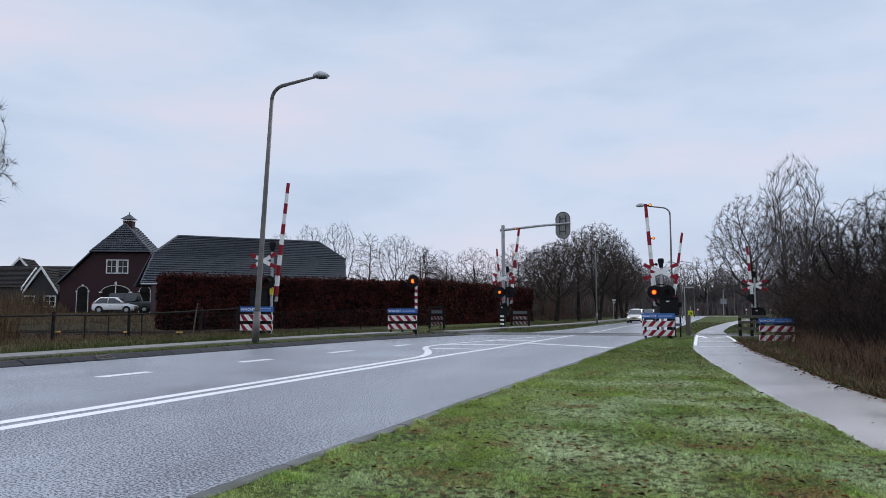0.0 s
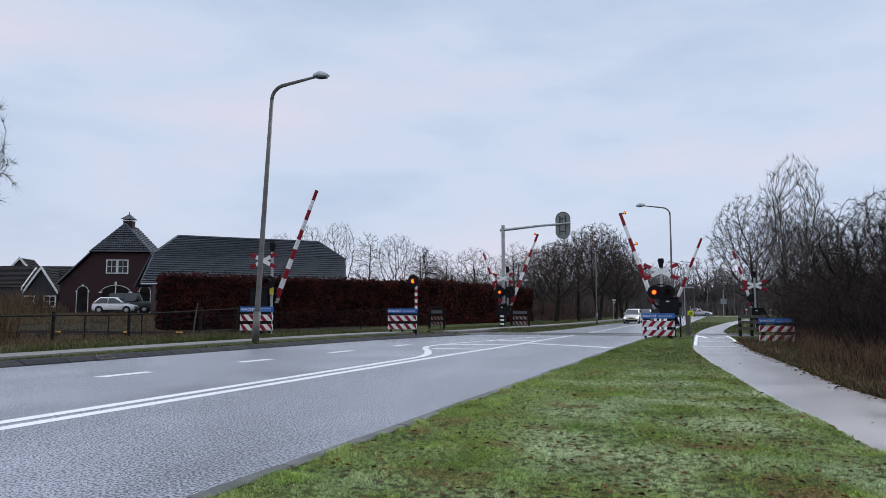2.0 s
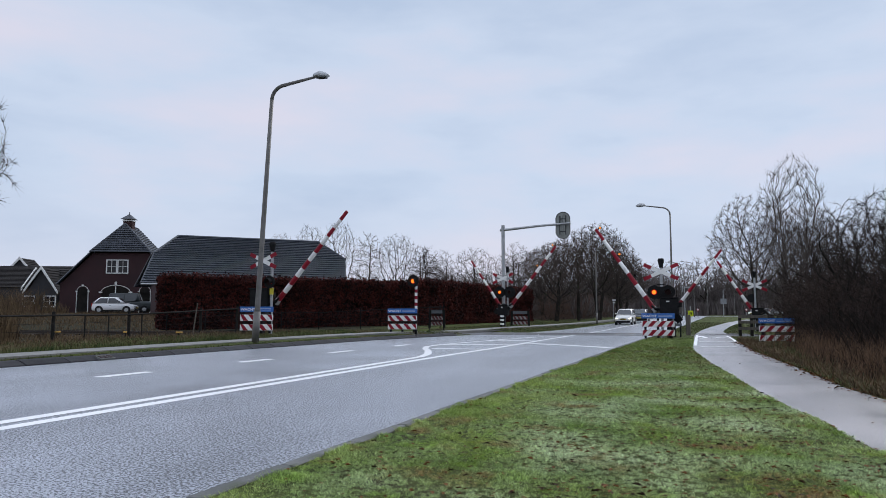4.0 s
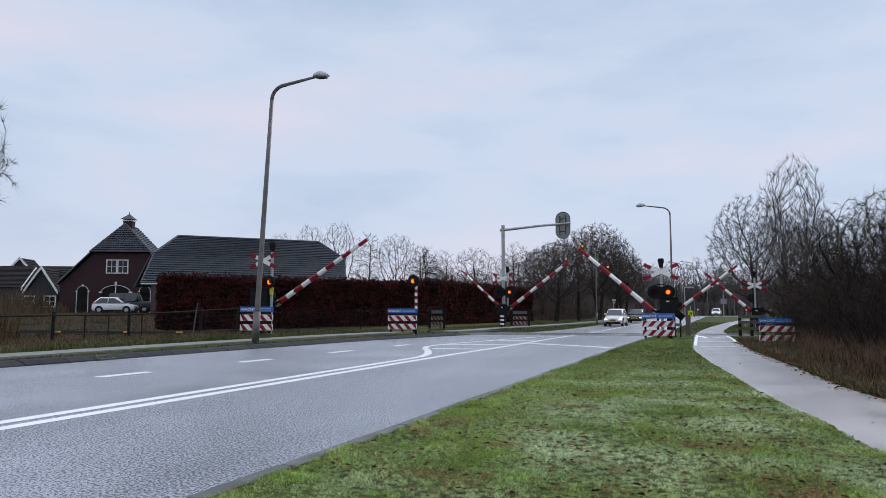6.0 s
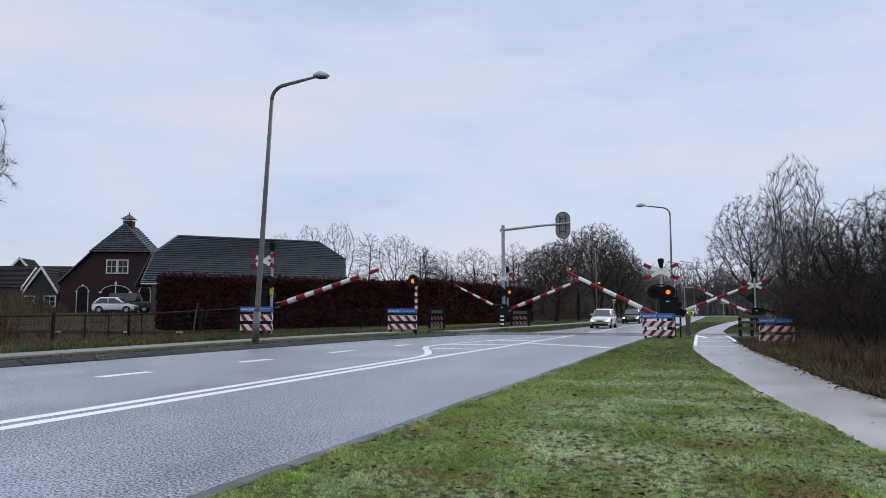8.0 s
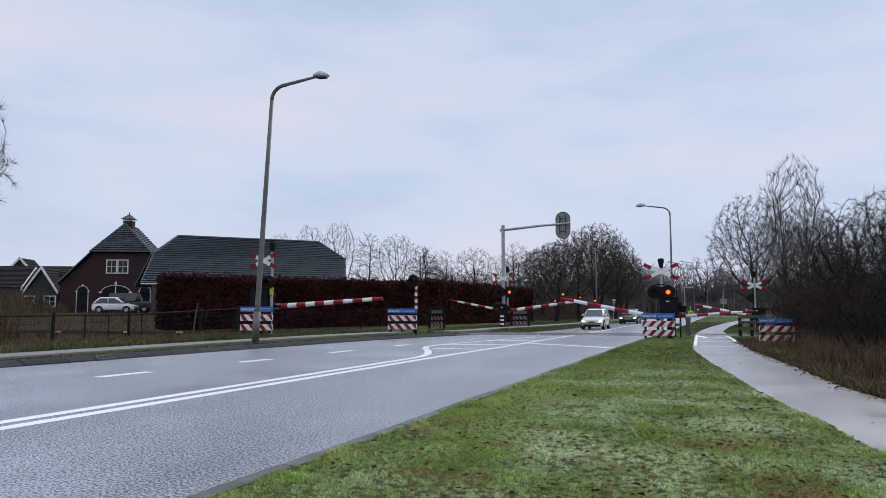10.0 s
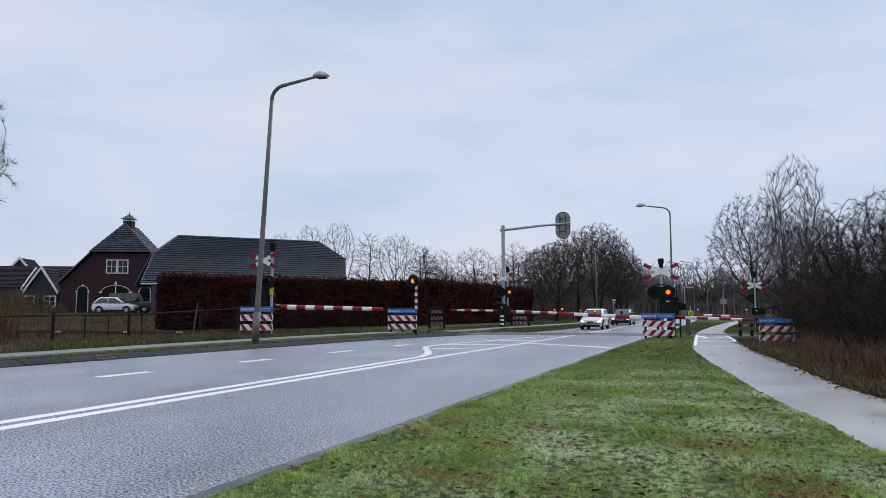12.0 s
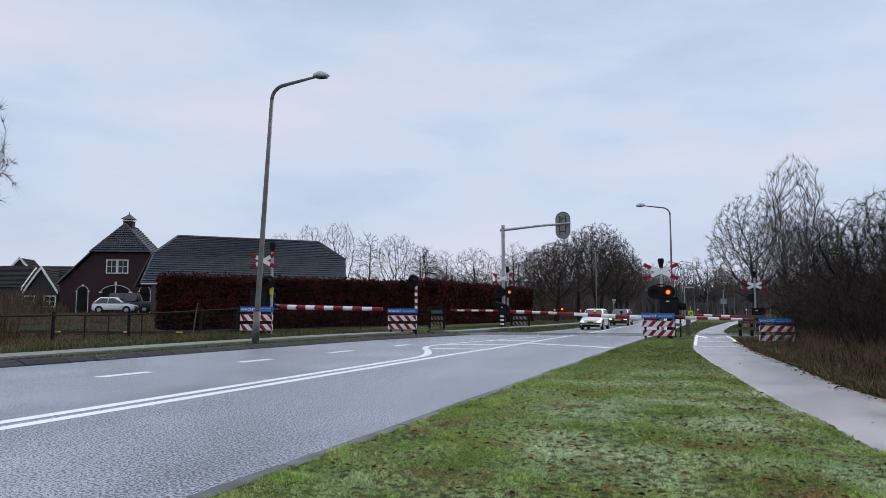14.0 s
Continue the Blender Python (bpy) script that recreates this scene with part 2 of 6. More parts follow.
def grass_material():
    """Verge grass: fresh, mossy, dewy and withered tones in patches of half a metre to two, each blade its own shade."""
    m = bpy.data.materials.new("grass_blades")
    m.use_nodes = True
    nt = m.node_tree
    N, L = nt.nodes.new, nt.links.new
    bsdf = nt.nodes["Principled BSDF"]
    co, geo = N("ShaderNodeTexCoord"), N("ShaderNodeNewGeometry")

    def patches(scale, low, high, shift, detail=4):
        mp, n, r = N("ShaderNodeMapping"), N("ShaderNodeTexNoise"), N("ShaderNodeMapRange")
        mp.inputs["Location"].default_value = shift
        L(co.outputs["Object"], mp.inputs[0])
        L(mp.outputs[0], n.inputs[0])
        n.inputs["Scale"].default_value, n.inputs["Detail"].default_value = scale, detail
        r.inputs[1].default_value, r.inputs[2].default_value = low, high
        L(n.outputs[0], r.inputs[0])
        return r.outputs[0]

    def blend(fac, a, b):
        x = N("ShaderNodeMix")
        x.data_type = "RGBA"
        L(fac, x.inputs[0])
        for v, k in ((a, 6), (b, 7)):
            if isinstance(v, tuple):
                x.inputs[k].default_value = (*v, 1)
            else:
                L(v, x.inputs[k])
        return x.outputs[2]

    col = blend(patches(0.8, 0.38, 0.62, (3, 1, 0)), (0.155, 0.245, 0.040), (0.255, 0.325, 0.068))
    col = blend(patches(2.6, 0.56, 0.70, (11, 5, 0)), col, (0.29, 0.43, 0.065))
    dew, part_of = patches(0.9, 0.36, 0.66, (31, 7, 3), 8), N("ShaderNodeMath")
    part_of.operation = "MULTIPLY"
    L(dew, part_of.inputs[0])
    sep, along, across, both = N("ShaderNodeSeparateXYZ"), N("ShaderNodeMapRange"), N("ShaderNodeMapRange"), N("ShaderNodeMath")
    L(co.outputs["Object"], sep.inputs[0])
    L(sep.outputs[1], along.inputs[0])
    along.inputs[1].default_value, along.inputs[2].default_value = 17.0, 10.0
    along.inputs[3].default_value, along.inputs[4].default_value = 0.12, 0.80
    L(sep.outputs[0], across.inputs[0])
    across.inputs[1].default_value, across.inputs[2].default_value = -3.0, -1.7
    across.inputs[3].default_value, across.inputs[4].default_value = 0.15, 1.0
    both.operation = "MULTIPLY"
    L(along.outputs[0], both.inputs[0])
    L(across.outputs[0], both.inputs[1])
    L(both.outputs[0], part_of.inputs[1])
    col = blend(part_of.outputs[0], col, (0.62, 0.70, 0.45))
    col = blend(patches(1.7, 0.58, 0.70, (7, 19, 2), 5), col, (0.30, 0.22, 0.09))
    shade, hsv = N("ShaderNodeMapRange"), N("ShaderNodeHueSaturation")
    shade.inputs[3].default_value, shade.inputs[4].default_value = 0.36, 1.95
    L(geo.outputs["Random Per Island"], shade.inputs[0])
    # blades darken with y, from full value at 11 m to 0.66 at 18 m
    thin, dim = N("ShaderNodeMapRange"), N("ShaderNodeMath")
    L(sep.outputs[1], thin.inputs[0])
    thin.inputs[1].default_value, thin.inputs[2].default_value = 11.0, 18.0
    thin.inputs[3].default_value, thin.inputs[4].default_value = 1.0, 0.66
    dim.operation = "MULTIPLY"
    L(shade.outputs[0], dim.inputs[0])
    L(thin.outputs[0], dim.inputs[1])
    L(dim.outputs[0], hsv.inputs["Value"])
    L(col, hsv.inputs["Color"])
    L(hsv.outputs[0], bsdf.inputs["Base Color"])
    bsdf.inputs["Roughness"].default_value, bsdf.inputs["Specular IOR Level"].default_value = 0.5, 0.25
    return m


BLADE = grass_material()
ROUGH = mat("rough_grass_blades", (0.030, 0.050, 0.012), (0.115, 0.125, 0.045), rough=0.7, spec=0.15, scale=0.5, fine=5, bump=0, per_island=0.8, stain=(0.14, 0.11, 0.06), stain_scale=0.5, stain_cut=(0.5, 0.66))
DRY = mat("dry_grass", (0.15, 0.105, 0.06), (0.065, 0.045, 0.03), rough=0.9, scale=0.5, fine=5, bump=0, per_island=0.6, spec=0.08)
DEAD_LEAF = mat("fallen_leaves", (0.190, 0.080, 0.030), (0.026, 0.013, 0.008), rough=0.7, scale=2, fine=9, bump=0, per_island=0.7, spec=0.08)

# ---------------------------------------------------------------- mesh helpers


def box(bm, c, s, rot=None):
    m = Matrix.Translation(c) @ (rot or Matrix()) @ Matrix.Diagonal((*s, 1))
    return bmesh.ops.create_cube(bm, size=1, matrix=m)["verts"]


def bevel(bm, w, seg=1):
    bmesh.ops.bevel(bm, geom=bm.edges[:], offset=w, segments=seg, affect="EDGES", clamp_overlap=True)


def rod(bm, p, q, r0, r1=None, seg=10):
    p, q = Vector(p), Vector(q)
    d = q - p
    m = Matrix.Translation((p + q) / 2) @ d.to_track_quat("Z", "Y").to_matrix().to_4x4()
    bmesh.ops.create_cone(bm, cap_ends=True, segments=seg, radius1=r0, radius2=r0 if r1 is None else r1, depth=d.length, matrix=m)


def bent(bm, pts, radii, seg=8):
    """A tube along points."""
    rings = []
    pts = [Vector(p) for p in pts]
    for i, p in enumerate(pts):
        d = (pts[min(i + 1, len(pts) - 1)] - pts[max(i - 1, 0)]).normalized()
        q = d.to_track_quat("Z", "Y")
        rings.append([bm.verts.new(p + q @ Vector((radii[i] * math.cos(2 * math.pi * k / seg), radii[i] * math.sin(2 * math.pi * k / seg), 0))) for k in range(seg)])
    for a, b in zip(rings, rings[1:]):
        for k in range(seg):
            bm.faces.new((a[k], a[(k + 1) % seg], b[(k + 1) % seg], b[k]))
    bm.faces.new(rings[0][::-1])
    bm.faces.new(rings[-1])


def prism(bm, poly, axis, d0, d1):
    """A closed slab: an outline in the two other axes, drawn out along axis from d0 to d1."""
    def at(u, v, d):
        return {"x": (d, u, v), "y": (u, d, v), "z": (u, v, d)}[axis]
    a = [bm.verts.new(at(u, v, d0)) for u, v in poly]
    b = [bm.verts.new(at(u, v, d1)) for u, v in poly]
    bm.faces.new(a)
    bm.faces.new(b[::-1])
    for i in range(len(poly)):
        j = (i + 1) % len(poly)
        bm.faces.new((a[j], a[i], b[i], b[j]))


def quad(bm, *pts):
    return bm.faces.new([bm.verts.new(p) for p in pts])


def mesh_of(name, bm, material, smooth=False):
    bmesh.ops.recalc_face_normals(bm, faces=bm.faces[:])
    me = bpy.data.meshes.new(name)
    bm.to_mesh(me)
    bm.free()
    for m in material if isinstance(material, (list, tuple)) else [material]:
        me.materials.append(m)
    if smooth:
        me.shade_smooth()
    return me


def part(name, bm, material, parent, label="", at=None, smooth=False):
    ob = new(name, mesh_of(name, bm, material, smooth))
    ob.parent = parent
    if at is not None:
        ob.matrix_basis = at
    if label:
        ob["label"] = label
    return ob


def share(name, me, parent, at):
    ob = new(name, me)
    ob.parent = parent
    ob.matrix_basis = at
    return ob


def thing(name, at, label, category, group="", kind=""):
    ob = new(name)
    ob.empty_display_size = 0.2
    ob.matrix_basis = at
    return tagged(ob, label, category, group, kind)


def soup(name, verts, faces, material):
    me = bpy.data.meshes.new(name)
    me.from_pydata(verts, [], faces)
    me.materials.append(material)
    return me


BM = bmesh.new


# ---------------------------------------------------------------- ground, road, path
def lerp_table(table):
    ys, vs = zip(*table)
    return lambda y: float(np.interp(y, ys, vs))


road_left = lerp_table([(-60, -13.9), (6, -13.75), (10, -13.65), (13, -13.45), (17, -13.2), (22.5, -12.75), (28.5, -12.0), (33, -10.9), (38, -10.0), (45, -9.6), (400, -9.6)])
ROAD_R = -3.15
path_l = lerp_table([(-60, 14), (-10, 4.3), (0, 2.4), (6.7, 1.17), (8.3, 0.87), (11.4, 0.33), (17.2, -0.43), (21.8, -0.92), (24.2, -1.02), (31, -1.26), (38.3, -1.43), (45.6, -1.41), (54.4, -1.06), (62.4, -0.6), (75, 0.2), (100, 2.5)])
path_r = lerp_table([(-60, 16), (-10, 6.0), (0, 4.0), (6, 2.75), (10.7, 1.9), (12, 1.64), (16.5, 1.25), (21, 0.78), (27, 0.45), (31.8, 0.29), (37, 0.14), (43.6, -0.15), (50, 0.0), (58.5, 0.35), (67.7, 0.9), (75, 1.7), (100, 4.2)])


def smooth01(v):
    v = min(max(v, 0.0), 1.0)
    return v * v * (3 - 2 * v)


def road_z(y):
    return -0.12 * smooth01((y - 22) / 25)


def track_y(x):
    return 36.0 + (x + 6) * 0.268


def ground_z(x, y):
    """Height of the turf away from the road."""
    z = road_z(y)
    left = road_left(y) - 0.35 - x
    if left > 0:
        z = z * (1 - smooth01(left / 2)) + (0.14 - 0.04 * smooth01((y - 26) / 14)) * smooth01(left / 0.9)
        z -= 0.28 * smooth01((left - 6) / 2.5) * (1 - smooth01((left - 22) / 6)) * (1 - smooth01((y - 32) / 8))
        z += 0.72 * smooth01((left - 22) / 24)
        cut = (1 - smooth01((abs(y - track_y(x)) - 2.0) / 2.5)) * smooth01((left - 1.5) / 3)
        z = z * (1 - cut) + (road_z(y) - 0.24) * cut
    if x > 1.5:
        z += 0.35 * smooth01((x - path_r(y) - 0.6) / 6)
    return z


def build_ground():
    ys = list(np.concatenate([np.array([-2000, -500, -200, -100, -60]), np.arange(-40, 0, 4), np.arange(0, 30, 0.5), np.arange(30, 70, 1.0), np.arange(70, 140, 5), np.array([140, 180, 250, 400, 800, 2000])]))
    verts, faces = [], []
    for y in ys:
        l, pl, pr = road_left(y), path_l(y), path_r(y)
        cols = [-2000, -500, -200, -120, -90, -75, -62, -52, -45, -40, -36, -33, -30, -28, -26, -24.5, -23, -21.5, -20, -18.5, -17.4, -16.6, -15.8, -15.2, -14.6]
        cols = [(c, 0) for c in cols] + [(min(l - 0.32, -9.9 if y > 44 else 9), 0), (l - 0.02, -1), (l + 0.5, 2), (ROAD_R - 0.5, 2), (ROAD_R + 0.0, -1), (ROAD_R + 0.13, 0)]
        a, b = ROAD_R + 0.13, pl - 0.02
        cols += [(a + (b - a) * k / 10, 0) for k in range(1, 10)] + [(b, 0), (pl + 0.04, 2), (pr - 0.04, 2), (pr + 0.02, 0)]
        cols += [(pr + d, 0) for d in (0.6, 1.3, 2, 3, 4.5, 6, 8, 12, 18, 26, 40, 80, 200, 500, 2000)]
        for x, kind in cols:
            z = ground_z(x, y)
            if kind == 0 and ROAD_R < x < pl and y < 40:
                z += 0.02 + 0.025 * noise.noise((x * 0.9, y * 0.9, 0))
            verts.append((x, y, z if kind == 0 else road_z(y) - (0.15 if kind == 2 else 0.12)))
    n = len(cols)
    for i in range(len(ys) - 1):
        for j in range(n - 1):
            faces.append((i * n + j, i * n + j + 1, (i + 1) * n + j + 1, (i + 1) * n + j))
    me = soup("ground", verts, faces, GRASS_GROUND)
    me.shade_smooth()
    tagged(new("ground", me), "damp winter turf with moss and bare patches", "ground", kind="structure")


def strip(name, left, right, ys, z_of, material, label, category, across=6):
    verts, faces = [], []
    for y in ys:
        l, r = left(y), right(y)
        for k in range(across + 1):
            verts.append((l + (r - l) * k / across, y, z_of(y)))
    n = across + 1
    for i in range(len(ys) - 1):
        for j in range(across):
            faces.append((i * n + j, i * n + j + 1, (i + 1) * n + j + 1, (i + 1) * n + j))
    me = soup(name, verts, faces, material)
    return tagged(new(name, me), label, category, kind="structure")


build_ground()
YS = [float(v) for v in np.concatenate([np.array([-600, -200, -100, -60]), np.arange(-40, 80, 2.0), np.arange(80, 146, 5)])]
road = strip("road", road_left, lambda y: ROAD_R, YS, road_z, ASPHALT, "wet grey asphalt road with white lines", "road")
strip("cycle_path", path_l, path_r, [-60.0] + [float(v) for v in np.arange(-40, 98, 1.0)], lambda y: road_z(y) + 0.012, PATH, "damp light grey asphalt cycle path with leaves", "cycle path", across=4)
# the road that crosses in the distance
cross = [(-120, 147, -0.12), (160, 127, -0.12), (160, 136, -0.12), (-120, 156, -0.12)]
tagged(new("road", soup("cross_road", [(x, y, z + 0.03) for x, y, z in cross], [(0, 1, 2, 3)], ASPHALT)), "wet asphalt crossroad beyond the railway", "road", kind="structure")


def line(points, width, name="road_marking", dz=0.004, label="white painted road line"):
    """A painted line along points of the plan."""
    verts, faces = [], []
    for i, (x, y) in enumerate(points):
        x0, y0 = points[max(i - 1, 0)]
        x1, y1 = points[min(i + 1, len(points) - 1)]
        d = Vector((x1 - x0, y1 - y0)).normalized() * width / 2
        for s in (1, -1):
            verts.append((x - s * d.y, y + s * d.x, road_z(y) + dz))
    for i in range(len(points) - 1):
        faces.append((2 * i, 2 * i + 1, 2 * i + 3, 2 * i + 2))
    return tagged(new(name, soup(name, verts, faces, PAINT_W)), label, "road marking", kind="structure")


def run(x0, y0, x1, y1, step=2.0):
    n = max(2, int(abs(y1 - y0) / step) + 1)
    return [(x0 + (x1 - x0) * i / n, y0 + (y1 - y0) * i / n) for i in range(n + 1)]


line(run(-6.72, -20, -6.70, 17) + [(-6.58, 20.2), (-6.55, 23.3), (-6.62, 26.6), (-6.72, 32.0), (-6.9, 42.0), (-7.1, 55.0), (-7.1, 110)], 0.2)
line(run(-7.03, -20, -7.08, 15.6) + [(-7.12, 16.3), (-7.36, 17.26), (-7.91, 18.6), (-8.45, 19.6)], 0.2)
line([(-8.40, 19.5), (-8.85, 20.7), (-8.92, 21.9), (-8.5, 24.92), (-8.16, 27.47), (-7.7, 30.28), (-6.85, 32.49)], 0.19)
for k in range(-4, 4):
    y = 9.25 + 3.75 * k
    line(run(-10.2 + 0.022 * (y - 9), y, -10.18 + 0.022 * (y - 8), y + 1.15), 0.27)
for a, b, wide in (((-8.25, 19.66), (-6.65, 19.9), 0.30), ((-8.75, 21.85), (-6.67, 23.1), 0.32), ((-8.4, 25.15), (-6.78, 26.75), 0.34), ((-12.2, 33.24), (-8.41, 34.17), 0.3)):
    line([a, b], wide, dz=0.007)
line([(-6.35, 24.0), (-3.92, 22.61), (-3.30, 22.05)], 0.36)
for pts, wide, dz in (([(-0.93, 24.3), (-1.14, 31.0), (-1.3, 37.0)], 0.11, 0.016), ([(-1.1, 34.4), (-0.75, 31.9), (0.1, 33.7)], 0.28, 0.018), ([(0.05, 35.2), (0.26, 31.0), (0.36, 27.3)], 0.09, 0.016),
                      ([(-1.05, 31.5), (0.18, 32.1)], 0.2, 0.020), ([(-0.75, 23.72), (0.29, 24.16)], 0.14, 0.016), ([(-0.9, 27.6), (0.3, 28.0)], 0.12, 0.020)):
    line(pts, wide, dz=dz)

# ---------------------------------------------------------------- boards, crosses, barriers


def warning_board(at, slant=1):
    """Blue word plate above two red and white striped boards on posts."""
    t = thing("warning_board", at, "blue and red-white striped warning board on short posts", "warning board", "boards at the crossing")
    for x in (-0.5, 0.0, 0.5):
        bm = BM()
        box(bm, (x, 0.05, 0.47), (0.09, 0.07, 0.94))
        bevel(bm, 0.006)
        part("post", bm, BLACK, t)
    for z in (0.23, 0.595):
        bm = BM()
        box(bm, (0, 0, z), (1.28, 0.03, 0.24))
        bevel(bm, 0.004)
        board = part("striped_board", bm, WHITE, t)
        for k in range(4):
            bm = BM()
            u0 = -0.70 + k * 0.37
            poly = []
            for u, v in ((u0, 0.115), (u0 + 0.18, 0.115), (u0 + 0.18 + 0.2, -0.115), (u0 + 0.2, -0.115)):
                u = slant * min(max(u, -0.63), 0.63)
                poly.append((u, z + v))
            prism(bm, poly, "y", -0.020, -0.0155)
            part("stripe", bm, RED, board, "red reflective stripe")
    bm = BM()
    box(bm, (0, -0.005, 0.915), (1.30, 0.025, 0.205))
    bevel(bm, 0.004)
    plate = part("word_plate", bm, BLUE, t, "blue enamel plate with white words")
    cu = bpy.data.curves.new("word", "FONT")
    cu.body, cu.size, cu.extrude = "WACHT", 0.165, 0.002
    cu.offset = 0.004
    w = new("word", cu)
    dg = bpy.context.evaluated_depsgraph_get()
    me = bpy.data.meshes.new_from_object(w.evaluated_get(dg))
    bpy.data.objects.remove(w)
    me.materials.clear()
    me.materials.append(WHITE)
    ob = share("lettering", me, plate, pose(-0.62, -0.022, 0.868, 90, 0, 0) @ Matrix.Diagonal((0.92, 0.8, 1, 1)))
    ob["label"] = "white capital letters"
    for z in (0.885, 0.945):
        bm = BM()
        box(bm, (0.28, -0.019, z), (0.56, 0.003, 0.022))
        part("lettering", bm, mat("faded_lettering", (0.35, 0.45, 0.62), rough=0.5, bump=0), plate, "small pale words")
    return t


def andreas_cross(parent, z, size, y=-0.12, x=0.0):
    for s in (1, -1):
        rot = pose(0, 0, 0, 0, s * 24, 0)
        bm = BM()
        box(bm, (x, y - 0.012 * (s > 0), z), (size * 0.56, 0.02, 0.15), rot)
        arm = part("cross_arm", bm, WHITE, parent, "white arm of the saltire")
        for e in (1, -1):
            bm = BM()
            c = rot @ Vector((e * size * 0.39, 0, 0))
            box(bm, (x + c.x, y - 0.012 * (s > 0), z + c.z), (size * 0.22, 0.02, 0.15), rot)
            part("cross_tip", bm, RED, arm, "red tip of the saltire")


def signal_lamp(parent, x, z, r=0.25, face=-1, y0=-0.2):
    """A round black board with hood and lens. Returns the added blind that covers the lens while the lamp is off."""
    bm = BM()
    rod(bm, (x, y0, z), (x, y0 - face * -0.03, z), r, seg=28)
    rod(bm, (x, y0 - face * 0.16, z), (x, y0 - face * 0.02, z), 0.13, seg=20)
    back = part("lamp_board", bm, BLACK, parent, "round black signal board")
    bm = BM()
    n = 14
    ring = [(math.cos(a), math.sin(a)) for a in [radians(-20 + 220 * i / n) for i in range(n + 1)]]
    for (c0, s0), (c1, s1) in zip(ring, ring[1:]):
        for rr in (0.135, 0.125):
            quad(bm, (x + rr * c0, y0 + face * 0.03, z + rr * s0), (x + rr * c1, y0 + face * 0.03, z + rr * s1), (x + rr * c1, y0 + face * 0.22, z + rr * s1), (x + rr * c0, y0 + face * 0.22, z + rr * s0))
    part("hood", bm, BLACK, back)
    bm = BM()
    rod(bm, (x, y0 + face * 0.030, z), (x, y0 + face * 0.05, z), 0.105, 0.085, seg=20)
    part("lens", bm, LENS_ON, back, "glowing red lens")
    bm = BM()
    rod(bm, (x, y0 + face * 0.048, z), (x, y0 + face * 0.055, z), 0.082, seg=16)
    part("lens_core", bm, LENS_CORE, back, "bright orange middle of the lens")
    bm = BM()
    rod(bm, (0, 0.006, 0), (0, -0.006, 0), 0.118, seg=20)
    return part("blind", bm, LENS_OFF, back, "added dark cover showing the lens unlit", at=pose(x, y0 + face * 0.062, z))


def boom(parent, pivot, length, side, thick=0.075, lamps=True, crank=0.36, weight=True, bands=7):
    """Counterweight arms and striped boom, lying along +x * side, turning about y at the pivot."""
    arm = new("barrier_arm")
    arm.parent = parent
    arm.matrix_basis = pose(*pivot)
    arm["label"] = "red and white striped barrier boom"
    bm = BM()
    for y in (-0.09, 0.09):
        bent(bm, [(side * (-0.60 if weight else -0.22), y, 0.10), (side * (-0.3 if weight else -0.12), y, 0.07), (0, y, 0.0), (side * 0.24, y, -0.9 * crank), (side * 0.45, y, -crank)], [0.06, 0.075, 0.09, 0.07, 0.04], seg=8)
    if weight:
        box(bm, (side * -0.60, 0, 0.10), (0.30, 0.34, 0.28))
    part("counterweight", bm, BLACK, arm, "black counterweight arms")
    bm = BM()
    bent(bm, [(side * 0.14, 0, -crank), (side * 0.335, 0, -crank)], [thick * 1.12, thick * 1.12], seg=10)
    part("sleeve", bm, GALV, arm, "grey steel sleeve")
    n = bands
    for k in range(n):
        a, b = 0.34 + length * k / n, 0.34 + length * (k + 1) / n
        ra, rb = thick * (1 - 0.35 * k / n), thick * (1 - 0.35 * (k + 1) / n)
        bm = BM()
        bent(bm, [(side * a, 0, -crank), (side * b, 0, -crank)], [ra, rb], seg=10)
        part("boom_section", bm, RED if k % 2 == 0 else WHITE, arm)
    if lamps:
        for f, on in ((0.985, True), (0.64, True), (0.37, False)):
            x = side * (0.34 + length * f)
            bm = BM()
            box(bm, (x, 0, 0.12 - crank), (0.05, 0.05, 0.10))
            rod(bm, (x, -0.06, 0.19 - crank), (x, 0.06, 0.19 - crank), 0.06, seg=12)
            lamp = part("boom_lamp", bm, BLACK, arm, "small round boom lamp")
            bm = BM()
            rod(bm, (x, -0.075, 0.19 - crank), (x, 0.075, 0.19 - crank), 0.044, seg=12)
            part("lens", bm, LENS_CORE if on else LENS_OFF, lamp)
    return arm


def mechanism(t, x=0.0, h=0.95, y=0.0, wide=0.62, tall=0.62):
    bm = BM()
    box(bm, (x, y, h * 0.5), (0.22, 0.22, h))
    bevel(bm, 0.01)
    part("pedestal", bm, BLACK, t)
    bm = BM()
    box(bm, (x, y, h - 0.03 + tall / 2), (wide, 0.44, tall))
    bevel(bm, 0.03, 2)
    box(bm, (x + wide / 2 + 0.05, y, h + 0.40), (0.16, 0.30, 0.20))
    drive = part("drive_box", bm, BLACK, t, "black barrier drive box")
    bm = BM()
    box(bm, (x, y - 0.005, h - 0.03 + tall + 0.025), (wide + 0.06, 0.50, 0.05))
    bevel(bm, 0.015)
    part("lid", bm, BLACK, drive)
    bm = BM()
    box(bm, (x - 0.05, y - 0.223, h - 0.03 + tall * 0.82), (0.13, 0.006, 0.045))
    part("plate", bm, WHITE, drive, "small pale plate")


